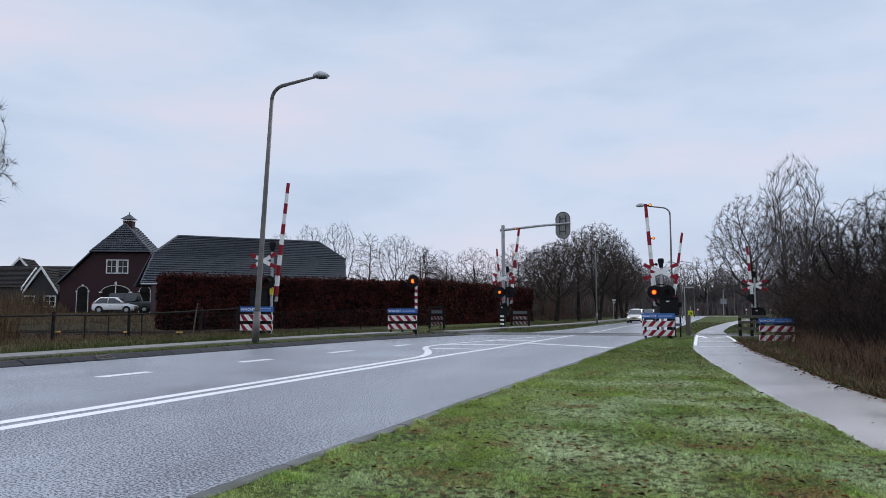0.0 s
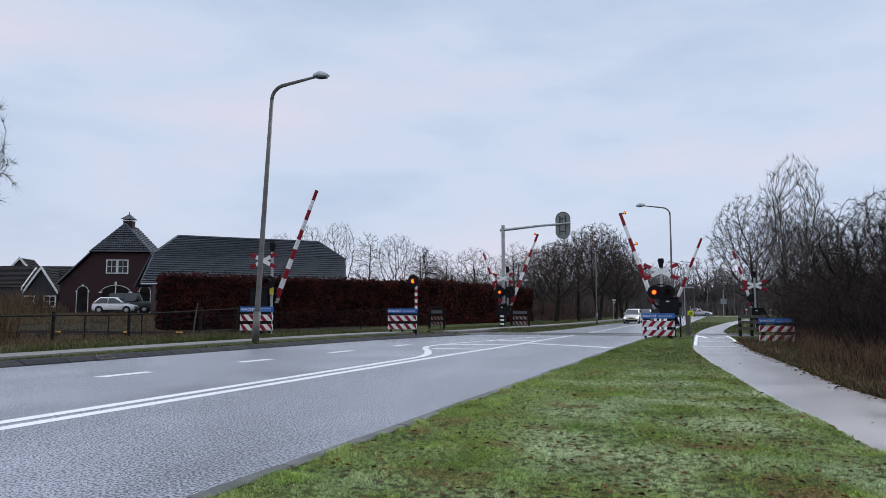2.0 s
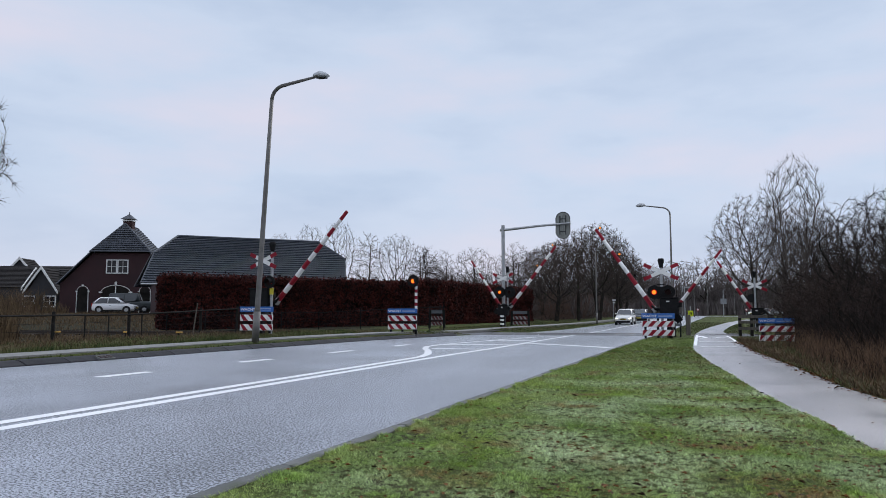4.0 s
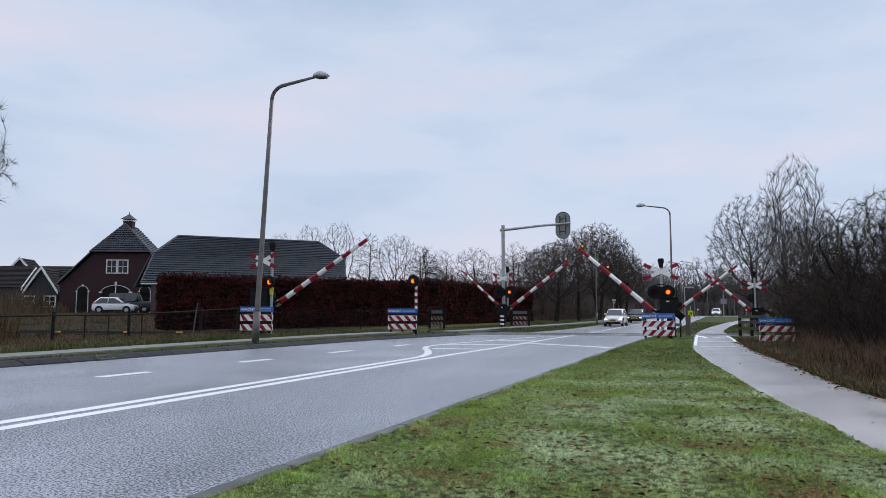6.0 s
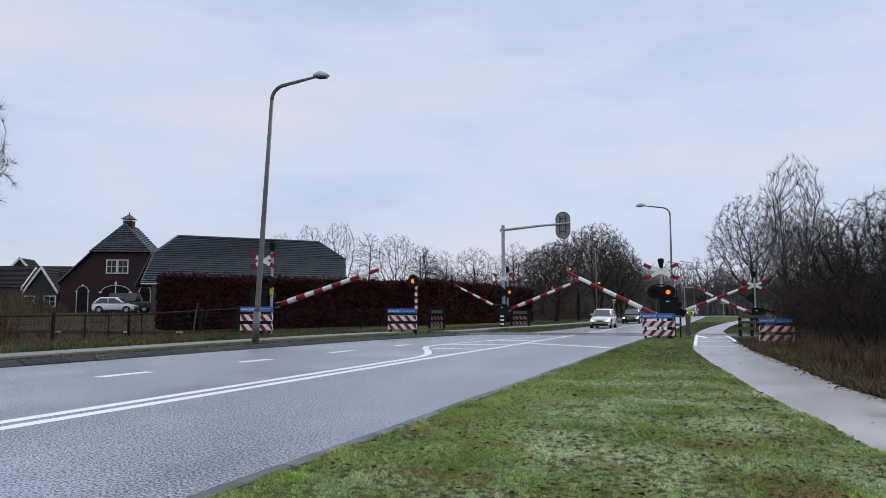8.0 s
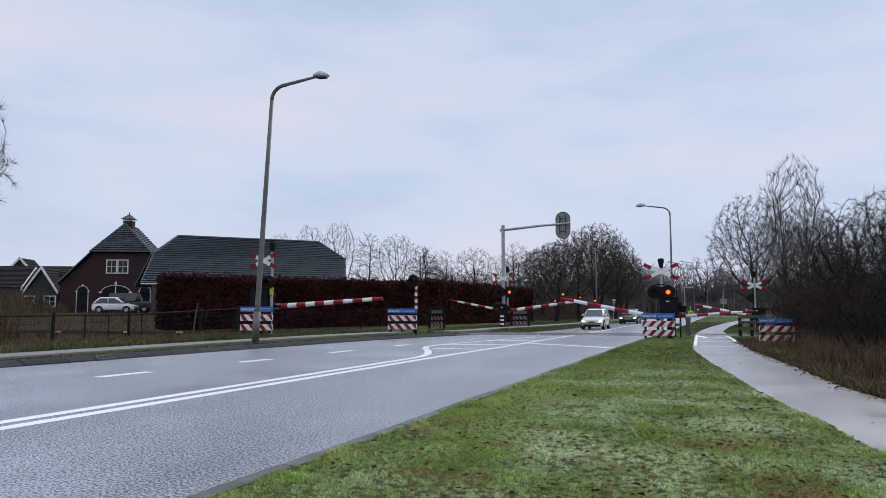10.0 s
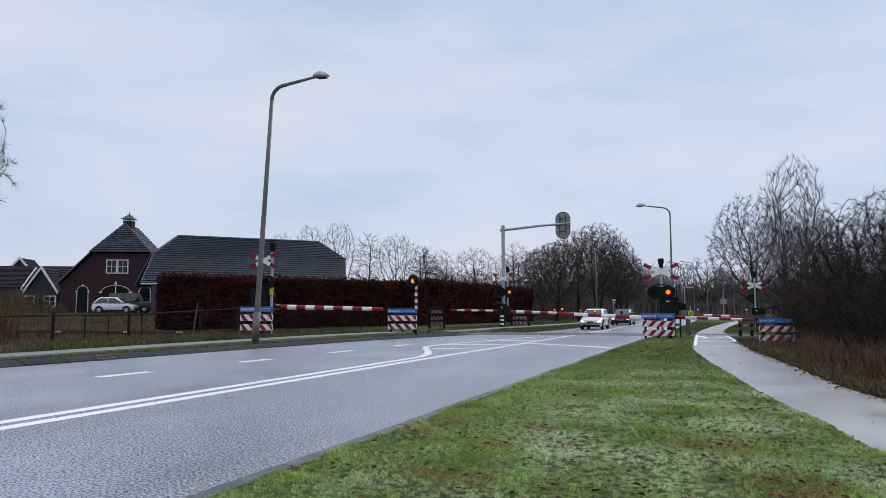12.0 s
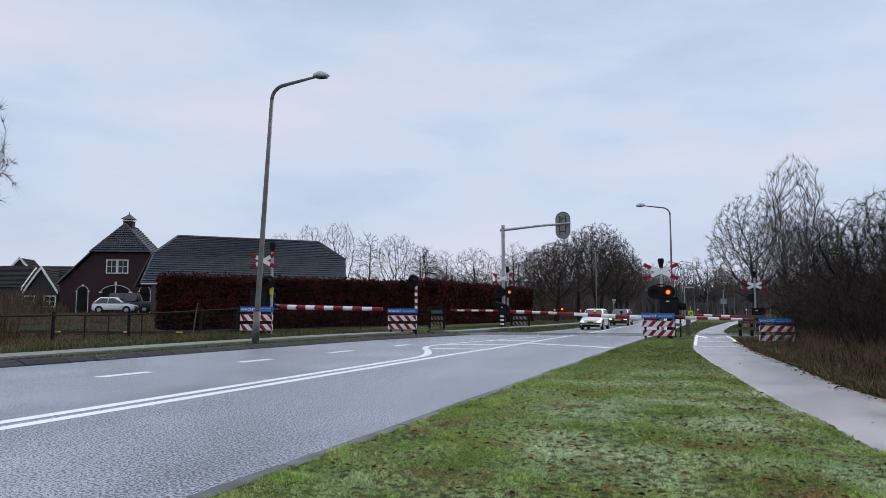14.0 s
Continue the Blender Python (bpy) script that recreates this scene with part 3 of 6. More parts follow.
def mast(t, h, x=0.0, y=0.0, r=0.055, bell=True, material=None, foot=0.0):
    bm = BM()
    rod(bm, (x, y, foot), (x, y, h), r, seg=12)
    part("mast", bm, material or GALV, t, "grey steel mast")
    if bell:
        bm = BM()
        bent(bm, [(x, y, h - 0.05), (x, y, h + 0.1), (x, y, h + 0.26), (x, y, h + 0.34)], [0.07, 0.10, 0.135, 0.11], seg=12)
        part("bell", bm, BLACK, t, "black warning bell")


LABEL_BARRIER = "level crossing barrier with saltire, red lamps and striped boom"

# near, right of the road: pair of lamps, two booms
near = thing("level_crossing_barrier", pose(-2.45, 30.8, 0.0), LABEL_BARRIER, "crossing barrier", "barriers at the crossing")
mechanism(near, 0.30, 0.97, 0.0, 0.74, 0.70)
mast(near, 2.98)
andreas_cross(near, 2.76, 1.52, -0.1)
bm = BM()
box(bm, (-0.02, -0.16, 1.88), (0.70, 0.02, 0.5))
part("lamp_bracket", bm, BLACK, near, "black plate behind the lamps")
bm = BM()
bent(bm, [(-0.30, -0.2, 2.17), (-0.12, -0.2, 2.22), (0.12, -0.2, 2.22), (0.30, -0.2, 2.17)], [0.018] * 4, seg=6)
part("top_bar", bm, BLACK, near)
near_l = signal_lamp(near, -0.28, 1.9, 0.28)
near_r = signal_lamp(near, 0.28, 1.9, 0.28)
near_boom = boom(near, (0.20, 0.25, 1.23), 4.18, -1, thick=0.105, crank=0.46)
near_path_boom = boom(near, (0.13, 0.35, 1.08), 3.07, 1, thick=0.075, lamps=False, crank=0.23, weight=False)

# far, left of the road, with the sign mast
far = thing("level_crossing_barrier", pose(-12.9, 42.2, 0.08), "level crossing barrier with red lamps beside a sign gantry", "crossing barrier", "barriers at the crossing")
mechanism(far, 0.0, 0.75, 0.2)
for k in range(6):
    bm = BM()
    rod(bm, (-0.02, -0.1, 0.12 * k + 0.02), (-0.02, -0.1, 0.12 * k + 0.14), 0.13, seg=12)
    part("post_band", bm, BLACK if k % 2 == 0 else WHITE, far)
mast(far, 3.45, 0.30, 0.1, foot=1.3)
andreas_cross(far, 3.05, 1.45, 0.12)
far_l = signal_lamp(far, -0.12, 2.17, 0.36)
far_r = signal_lamp(far, 0.52, 2.17, 0.36)
far_boom = boom(far, (0.00, 0.25, 1.39), 4.56, 1, thick=0.11, crank=0.41, bands=9)
far_path_boom = boom(far, (0.11, 0.3, 1.26), 3.37, -1, thick=0.085, lamps=False, crank=0.26, weight=False)

# left of the footway, behind the lamp post
foot = thing("level_crossing_barrier", pose(-16.5, 23.0, 0.24), LABEL_BARRIER, "crossing barrier", "barriers at the crossing")
mechanism(foot, -0.48, 1.10, 0.1, 0.86, 0.66)
mast(foot, 3.25, 0.05)
andreas_cross(foot, 2.85, 1.32, -0.1, x=-0.3)
foot_l = signal_lamp(foot, 0.1, 2.0, 0.24)
bm = BM()
box(bm, (0.13, -0.12, 1.65), (0.17, 0.02, 0.26))
part("plate", bm, YELLOW, foot, "small yellow plate")
foot_boom = boom(foot, (-0.11, 0.3, 1.13), 4.52, 1, thick=0.105, lamps=False, crank=0.09, bands=11)

# far, right of the cycle path
side = thing("level_crossing_barrier", pose(1.65, 44.8, -0.12), LABEL_BARRIER, "crossing barrier", "barriers at the crossing")
mechanism(side, 0.1, 0.75)
mast(side, 3.2)
andreas_cross(side, 2.7, 1.45, 0.12)
bm = BM()
rod(bm, (-0.18, -0.02, 1.95), (-0.18, 0.06, 1.95), 0.25, seg=24)
part("lamp_board", bm, BLACK, side, "black back of a signal lamp")
side_boom = boom(side, (0.40, 0.2, 1.31), 3.37, -1, thick=0.1, lamps=False, crank=0.5)

# post with a single lamp beside the footway
single = thing("signal_post", pose(-12.65, 28.35, 0.0), "striped post with one round red crossing lamp", "signal post")
for k in range(9):
    bm = BM()
    rod(bm, (0, 0, 0.9 + 0.145 * k - 0.9 * (k == 0)), (0, 0, 0.9 + 0.145 * (k + 1)), 0.06, seg=12)
    part("post_band", bm, BLACK if k == 0 else (WHITE, RED)[k % 2], single)
single_l = signal_lamp(single, -0.05, 2.42, 0.27)

warning_board(pose(-16.65, 22.35, 0.27, 0, 0, 18))
warning_board(pose(-13.15, 28.0, 0.20, 0, 0, 18))
warning_board(pose(-2.55, 29.95, 0.0, 0, 0, 10), -1)
warning_board(pose(1.66, 27.3, -0.02, 0, 0, 14) @ Matrix.Diagonal((0.92, 0.92, 0.88, 1)), -1)

# ---------------------------------------------------------------- lamp posts


def street_lamp(at, h, reach, label, lean=0.0, head=0.55, slim=0.72):
    t = thing("street_lamp", at @ pose(0, 0, 0, 0, lean, 0), label, "street lamp", "street lamps along the road")
    bm = BM()
    rod(bm, (0, 0, 0), (0, 0, 1.0), 0.115 * slim, seg=16)
    bent(bm, [(0, 0, 0.98), (0, 0, 1.1), (0, 0, h * 0.6), (0, 0, h - 0.55)], [0.115 * slim, 0.09 * slim, 0.075 * slim, 0.06 * slim], seg=14)
    part("pole", bm, POLE_GREY, t, smooth=True)
    bm = BM()
    pts = [(0, 0, h - 0.57)] + [(0.5 - 0.5 * math.cos(a), 0, h - 0.55 + 0.45 * math.sin(a)) for a in [radians(15 * i) for i in range(1, 6)]]
    pts += [(reach, 0, h + 0.18 * reach - 0.2)]
    bent(bm, pts, [0.06 * slim] * (len(pts) - 1) + [0.04 * slim], seg=12)
    part("bracket_arm", bm, POLE_GREY, t, smooth=True)
    bm = BM()
    zc = h + 0.18 * reach - 0.2
    n = 9
    bent(bm, [(reach + head * (i / n - 0.12), 0, zc + 0.02 - 0.02 * i / n) for i in range(n + 1)], [0.05 + 0.11 * math.sin(math.pi * min(1, 0.12 + 0.9 * i / n)) for i in range(n + 1)], seg=16)
    for v in bm.verts:
        if v.co.z < zc - 0.02:
            v.co.z = zc - 0.02 - (zc - 0.02 - v.co.z) * 0.25
    hd = part("lamp_head", bm, GALV, t, "rounded grey lamp head", smooth=True)
    bm = BM()
    box(bm, (reach + head * 0.42, 0, zc - 0.045), (head * 0.6, 0.2, 0.03))
    bevel(bm, 0.01)
    part("diffuser", bm, mat("lamp_glass", (0.10, 0.11, 0.12), rough=0.2, bump=0), hd)
    return t


street_lamp(pose(-14.15, 18.95, 0.12), 8.55, 1.65, "tall grey street lamp leaning slightly towards the road", lean=3.2, slim=1.0)
street_lamp(pose(-2.88, 43.8, -0.1, 0, 0, 180), 7.5, 1.5, "tall grey street lamp on the verge")
street_lamp(pose(-10.45, 62.3, -0.1), 6.85, 1.7, "tall grey street lamp on the verge")

# gantry with an oval sign seen from behind
gantry = thing("sign_gantry", pose(-13.05, 42.9, 0.0), "grey steel mast with arm carrying an oval road sign", "sign gantry")
bm = BM()
rod(bm, (0, 0, 0), (0, 0, 6.55), 0.11, seg=14)
part("mast", bm, GALV, gantry)
bm = BM()
bent(bm, [(-0.2, 0, 6.25), (0.1, 0, 6.26), (2.4, 0, 6.42), (4.35, 0, 6.50)], [0.085, 0.085, 0.075, 0.065], seg=12)
part("arm", bm, GALV, gantry)
bm = BM()
oval = [(3.85 + 0.46 * math.cos(a), 6.4 + 0.38 * (1 if math.sin(a) > 0 else -1) + 0.46 * math.sin(a)) for a in [radians(7.5 + 15 * i) for i in range(24)]]
prism(bm, oval, "y", 0.10, 0.16)
SIGN_BACK = mat("grey_green_sign_back", (0.25, 0.265, 0.25), (0.19, 0.20, 0.19), rough=0.6, scale=3)
IRON_DARK = mat("dark_iron", (0.05, 0.05, 0.05), (0.03, 0.03, 0.03), rough=0.6)
sign = part("sign_back", bm, SIGN_BACK, gantry, "grey back of an oval sign")
for x in (3.66, 4.04):
    bm = BM()
    box(bm, (x, 0.07, 6.4), (0.05, 0.06, 1.22))
    bevel(bm, 0.008)
    part("stiffener", bm, IRON_DARK, sign)
for x in (3.77, 3.93):
    bm = BM()
    box(bm, (x, 0.075, 6.4), (0.10, 0.045, 1.26))
    bevel(bm, 0.012)
    part("channel", bm, SIGN_BACK, sign, "pale folded channel")
bm = BM()
bent(bm, [(3.85 + 0.45 * math.cos(a), 0.09, 6.4 + 0.38 * (1 if math.sin(a) > 0 else -1) + 0.45 * math.sin(a)) for a in [radians(7.5 + 15 * i) for i in range(24)]] + [(3.85 + 0.45 * math.cos(radians(7.5)), 0.09, 6.78 + 0.45 * math.sin(radians(7.5)))], [0.022] * 25, seg=5)
part("rim", bm, IRON_DARK, sign)
bm = BM()
box(bm, (3.85, 0.03, 6.46), (0.44, 0.07, 0.10))
box(bm, (3.85, 0.045, 6.00), (0.34, 0.03, 0.05))
box(bm, (3.85, 0.045, 6.80), (0.34, 0.03, 0.05))
part("clamp", bm, IRON_DARK, sign)

# ---------------------------------------------------------------- bare trees


def grow_tree(seed, h, wide, base=0.25, shape="round", points=900, step=0.28, kill=1.6, sight=7.0, trunk=0.3, stems=1, splay=0.0, lift=0.12, jitter=0.22, twig_r=0.008, taper=2.3, twig=0.5, tips=4, sides=1, cones=0.0, lean=0.0, hold=0.9):
    """A bare tree whose branches grow towards points strewn through its crown; thickness adds up from the twigs down."""
    rnd = np.random.RandomState(seed)
    cloud = []
    while len(cloud) < points:
        x, y, z = rnd.uniform(-1, 1, 3)
        q = (z + 1) / 2
        if shape == "round":
            edge = math.sqrt(max(0.0, 1 - z * z)) * (1.0 if z > -0.2 else 0.95)
        elif shape == "fan":
            edge = (0.25 + 0.75 * q ** 0.6) * math.sqrt(max(0.0, 1 - max(0.0, (q - 0.45) / 0.55) ** 2.2))
        elif shape == "mound":
            edge = math.sqrt(max(0.0, 1 - q ** 2.4))
        else:
            edge = math.sin(math.pi * (0.12 + 0.86 * q)) ** 0.7
        d = math.hypot(x, y)
        if d < edge and (d > edge * rnd.uniform(0.0, 0.95)):
            bump = 1 + 0.22 * noise.noise((x * 1.7 + seed, y * 1.7, z * 1.7))
            cloud.append((x * wide / 2 * bump, y * wide / 2 * bump, h * (base + (1 - base) * min(1.0, q * (0.94 + 0.06 * bump)))))
    cloud = np.array(cloud)
    nodes, parent, stem_of = [], [], []
    for s in range(stems):
        a, out = 2.4 * s + rnd.uniform(-0.4, 0.4), splay * rnd.uniform(0.3, 1.0)
        r0 = 0.0 if stems == 1 else rnd.uniform(0.05, 0.08 * wide)
        n = max(2, int(h * trunk * (1 if stems == 1 else rnd.uniform(0.6, 1.0)) / step))
        drift, wob = rnd.normal(0, 0.05, 2), np.zeros(2)
        for i in range(n + 1):
            f = i / n
            side = r0 + out * h * trunk * f
            wob = wob + rnd.normal(0, 0.10 * step, 2) * (i > 0)
            nodes.append((side * math.cos(a) + drift[0] * i * step + lean * h * trunk * f * f + wob[0], side * math.sin(a) + drift[1] * i * step + wob[1], h * trunk * f * (n * step / (h * trunk)) - 0.15 * (i == 0)))
            parent.append(-1 if i == 0 else len(nodes) - 2)
            stem_of.append(s)
    best, near = np.full(points, 1e9), np.zeros(points, int)
    alive, fresh, born = np.ones(points, bool), list(range(len(nodes))), {}
    for turn in range(160):
        if not fresh or not alive.any():
            break
        pos = np.array([nodes[i] for i in fresh])
        dist = np.linalg.norm(cloud[:, None, :] - pos[None], axis=2)
        k = dist.argmin(1)
        better = dist[np.arange(points), k] < best
        best[better], near[better] = dist[np.arange(points), k][better], np.array(fresh)[k[better]]
        alive &= best > kill * step
        reachable = alive & (best < sight * step if turn > 12 else best < 1e8)
        pull = {}
        for i in np.nonzero(reachable)[0]:
            d = cloud[i] - nodes[near[i]]
            pull[near[i]] = pull.get(near[i], 0) + d / np.linalg.norm(d)
        fresh = []
        for j, d in pull.items():
            born[j] = born.get(j, 0) + 1
            if born[j] > 3:
                continue
            before = np.array(nodes[j]) - np.array(nodes[parent[j]]) if parent[j] >= 0 else np.array((0, 0, step))
            d = d / (np.linalg.norm(d) + 1e-6) + hold * before / step + rnd.normal(0, jitter, 3) + np.array((0, 0, lift))
            nodes.append(tuple(np.array(nodes[j]) + step * d / np.linalg.norm(d)))
            parent.append(j)
            stem_of.append(stem_of[j])
            fresh.append(len(nodes) - 1)
    count = len(nodes)
    weight, kids = np.zeros(count), np.zeros(count, int)
    for i in range(count - 1, -1, -1):
        weight[i] = max(weight[i], twig_r ** taper)
        if parent[i] >= 0:
            weight[parent[i]] += weight[i]
            kids[parent[i]] += 1
    rad = weight ** (1 / taper)
    woods, cv, cf = [([], []) for _ in range(stems)], [], []

    def prism_between(v, f, p, q, r0, r1, k):
        turn = (q - p).to_track_quat("Z", "Y")
        b0 = len(v)
        for c, r in ((p, r0), (q, r1)):
            for e in range(k):
                w = 2 * math.pi * e / k
                v.append(tuple(c + turn @ Vector((r * math.cos(w), r * math.sin(w), 0))))
        f.extend((b0 + e, b0 + (e + 1) % k, b0 + k + (e + 1) % k, b0 + k + e) for e in range(k))

    def spike(p, d, length):
        turn = d.to_track_quat("Z", "Y")
        b0 = len(cv)
        cv.extend(tuple(p + turn @ Vector((twig_r * math.cos(w), twig_r * math.sin(w), 0))) for w in (0.0, 2.09, 4.19))
        tip = p + d * length
        cv.append(tuple(tip))
        cf.extend(((b0, b0 + 1, b0 + 3), (b0 + 1, b0 + 2, b0 + 3), (b0 + 2, b0, b0 + 3)))
        if rnd.rand() < cones:
            c, s = p.lerp(tip, rnd.uniform(0.5, 1.0)), rnd.uniform(0.04, 0.08)
            b0 = len(cv)
            cv.extend(tuple(c + Vector(o) * s) for o in ((1, 0, 0), (-0.6, 0.8, 0), (-0.6, -0.8, 0), (0, 0, 1.1)))
            cf.extend(((b0, b0 + 1, b0 + 3), (b0 + 1, b0 + 2, b0 + 3), (b0 + 2, b0, b0 + 3)))

    for i in range(count):
        p = Vector(nodes[i])
        if parent[i] < 0:
            continue
        o = Vector(nodes[parent[i]])
        r0, r1 = min(rad[parent[i]], rad[i] * 1.25), rad[i]
        thick = r1 > twig_r * 3.2
        prism_between(woods[stem_of[i]][0] if thick else cv, woods[stem_of[i]][1] if thick else cf, o, p, r0, r1, 7 if r1 > 0.09 else (5 if thick else 3))
        d = (p - o).normalized()
        if r1 < twig_r * 3.0:
            for t in range(tips if kids[i] == 0 else sides):
                way = (d * rnd.uniform(0.5, 1.1) + Vector(rnd.normal(0, 0.5, 3)) + Vector((0, 0, lift))).normalized()
                spike(p if kids[i] == 0 else o.lerp(p, rnd.rand()), way, twig * rnd.uniform(0.5, 1.2))
    return woods, cv, cf


def tree(name, at, label, group, twigs=None, wood_mat=None, **kw):
    t = thing(name, at, label, "tree" if "tree" in name else "shrub", group)
    woods, cv, cf = grow_tree(**kw)
    for tv, tf in woods:
        share("trunk" if len(woods) == 1 else "stem", soup("trunk", tv, tf, wood_mat or BARK), t, pose(0, 0, 0))
    share("crown", soup("crown", cv, cf, twigs or TWIG), t, pose(0, 0, 0))
    return t


def scaled(x, y, z, rz, s, sz=None):
    return pose(x, y, z, 0, 0, rz) @ Matrix.Diagonal((s, s, sz or s, 1))


RND = random.Random(5)
G_FAR, G_ROW, G_BUSH = "bare trees behind the hedge", "bare roadside trees", "bare shrubs beside the cycle path"
# behind the hedge: vase-shaped trees, alders with cones, low thickets
fan = tree("bare_tree", pose(-51.4, 88, 0.4, 0, 0, 40), "tall bare tree with a fan of fine branches", G_FAR, TWIG_FAR, seed=11, h=13.4, wide=6.6, base=0.22, shape="fan", points=1200, step=0.32, kill=1.5, trunk=0.22, lift=0.22, jitter=0.10, twig_r=0.012, taper=1.95, twig=0.8, tips=4)
broad = tree("bare_tree", pose(-42.2, 88, 0.4), "broad bare tree with spreading rounded crown", G_FAR, TWIG_FAR, seed=17, h=11.2, wide=7.6, base=0.22, shape="fan", points=1200, step=0.32, kill=1.5, trunk=0.24, lift=0.14, jitter=0.12, twig_r=0.012, taper=1.92, twig=0.8, tips=4)
alder = tree("bare_tree", pose(-36.6, 86, 0.3), "slender alder dotted with dark cones and catkins", G_FAR, TWIG_FAR, seed=23, h=9.4, wide=4.4, base=0.2, shape="spindle", points=900, step=0.28, kill=1.5, trunk=0.85, lift=0.12, jitter=0.22, twig_r=0.012, taper=2.3, twig=0.5, tips=3, cones=0.7)
mound = tree("bare_shrub", pose(-45.5, 84, 0.3), "dark rounded leafless thicket behind the hedge", G_FAR, TWIG_FAR, seed=29, h=6.2, wide=7.0, base=0.05, shape="mound", points=1000, step=0.28, kill=1.4, trunk=0.2, stems=4, splay=0.7, lift=0.15, twig_r=0.014, twig=0.6, tips=4)
for k, x, y, rz, s, sz in ((fan, -57.0, 89, 130, 0.94, 1.0), (fan, -63.5, 91, 10, 0.9, 0.95), (alder, -46.9, 88, 200, 1.15, 1.27), (alder, -34.0, 85, 140, 0.95, 0.93), (alder, -38.8, 89, 40, 1.0, 1.05),
                           (broad, -30.4, 87, 210, 0.92, 0.80), (broad, -26.9, 89, 95, 0.7, 0.72), (alder, -24.2, 85, 290, 1.1, 1.0), (alder, -21.6, 78, 20, 0.85, 0.78), (broad, -22.5, 92, 300, 0.85, 0.82),
                           (mound, -39.5, 83, 160, 0.85, 0.8), (mound, -33.0, 82, 250, 0.9, 0.85), (mound, -28.2, 80, 300, 0.9, 0.8), (mound, -23.8, 78, 30, 0.9, 0.8), (mound, -20.3, 74, 120, 0.8, 0.8), (broad, -70, 98, 60, 1.0, 0.95)):
    copy_thing(k, scaled(x, y, 0.3, rz, s, sz))
# along the road
row_tree = tree("bare_tree", pose(-12.2, 74.0, -0.15), "dark bare roadside tree with dense rounded crown", G_ROW, seed=14, h=10.4, wide=6.6, base=0.25, shape="round", points=2600, step=0.23, kill=1.5, trunk=0.32, lift=0.12, jitter=0.13, twig_r=0.0085, taper=1.95, twig=0.5, tips=9, sides=3)
ivy_tree = tree("bare_tree", pose(-14.4, 64.0, -0.15), "dark bare tree with thick trunk and wide crown", G_ROW, seed=13, h=7.6, wide=5.8, base=0.22, shape="round", points=1900, step=0.20, kill=1.5, trunk=0.34, lift=0.10, jitter=0.18, twig_r=0.0085, taper=1.9, twig=0.5, tips=8, sides=3)
for k, x, y, rz, s, sz in ((row_tree, -13.6, 70.5, 70, 0.85, 0.90), (row_tree, -11.6, 82, 200, 0.85, 0.92), (row_tree, -12.9, 79, 140, 0.9, 0.98), (ivy_tree, -11.8, 89, 260, 1.1, 1.1), (row_tree, -12.6, 95, 330, 0.85, 0.82), (ivy_tree, -13.2, 103, 20, 1.1, 1.1), (row_tree, -16.4, 76, 250, 0.85, 0.86), (ivy_tree, -16.9, 69, 150, 0.95, 0.98)):
    copy_thing(k, scaled(x, y, -0.15, rz, s, sz))

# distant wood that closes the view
wood = [tree("bare_tree", pose(30, 166, 0), "distant bare woodland tree", "distant woodland", TWIG_HAZED, seed=31, h=11.0, wide=8.0, base=0.2, points=300, step=0.6, kill=1.3, trunk=0.3, twig_r=0.026, taper=2.1, twig=1.2, tips=5, sides=2),
        tree("bare_tree", pose(-30, 168, 0), "distant bare woodland tree", "distant woodland", TWIG_HAZED, seed=32, h=9.5, wide=7.5, base=0.2, shape="fan", points=300, step=0.6, kill=1.3, trunk=0.3, twig_r=0.026, taper=2.1, twig=1.2, tips=5, sides=2)]
for i in range(95):
    x = RND.uniform(-75, 85)
    y = RND.uniform(164, 200)
    copy_thing(wood[i % 2], scaled(x, y, -0.1, RND.uniform(0, 360), RND.uniform(0.9, 1.3)))


def woodland():
    """Thickets that fill the foot of the distant wood."""
    rnd = random.Random(77)
    verts, faces = [], []
    for row, (y0, top) in enumerate(((168, 3.5), (182, 7.0), (205, 10.0))):
        for i in range(9000):
            x = rnd.uniform(-110, 120)
            y = y0 + rnd.uniform(-4, 6) - x * 0.08
            h = top * (0.8 + 0.35 * noise.noise((x * 0.12, row, 0))) * rnd.uniform(0.55, 1.2) + 0.8
            w = rnd.uniform(0.08, 0.2)
            lean = rnd.gauss(0, 0.12)
            n0 = len(verts)
            verts += [(x - w, y, -0.2), (x + w, y, -0.2), (x + lean * h * 0.5 + w * 0.6, y + rnd.gauss(0, 0.3), h * 0.6), (x + lean * h, y, h)]
            faces += [(n0, n0 + 1, n0 + 2), (n0, n0 + 2, n0 + 3)]
    for i in range(9000):
        x, y = rnd.uniform(-75, -14.6), rnd.uniform(68, 135)
        if x > -20 and y < 76:
            continue
        h = rnd.uniform(0.8, 3.2) * (0.8 + 0.5 * noise.noise((x * 0.15, y * 0.15, 0)))
        w, lean = rnd.uniform(0.03, 0.07), rnd.gauss(0, 0.35)
        n0 = len(verts)
        verts += [(x - w, y, -0.2), (x + w, y, -0.2), (x + lean * h * 0.5 + w * 0.6, y + rnd.gauss(0, 0.2), h * 0.6), (x + lean * h, y, h)]
        faces += [(n0, n0 + 1, n0 + 2), (n0, n0 + 2, n0 + 3)]
    tagged(new("woodland", soup("woodland", verts, faces, TWIG_HAZED)), "distant bare brown winter woodland edge", "woodland", kind="stuff")


woodland()

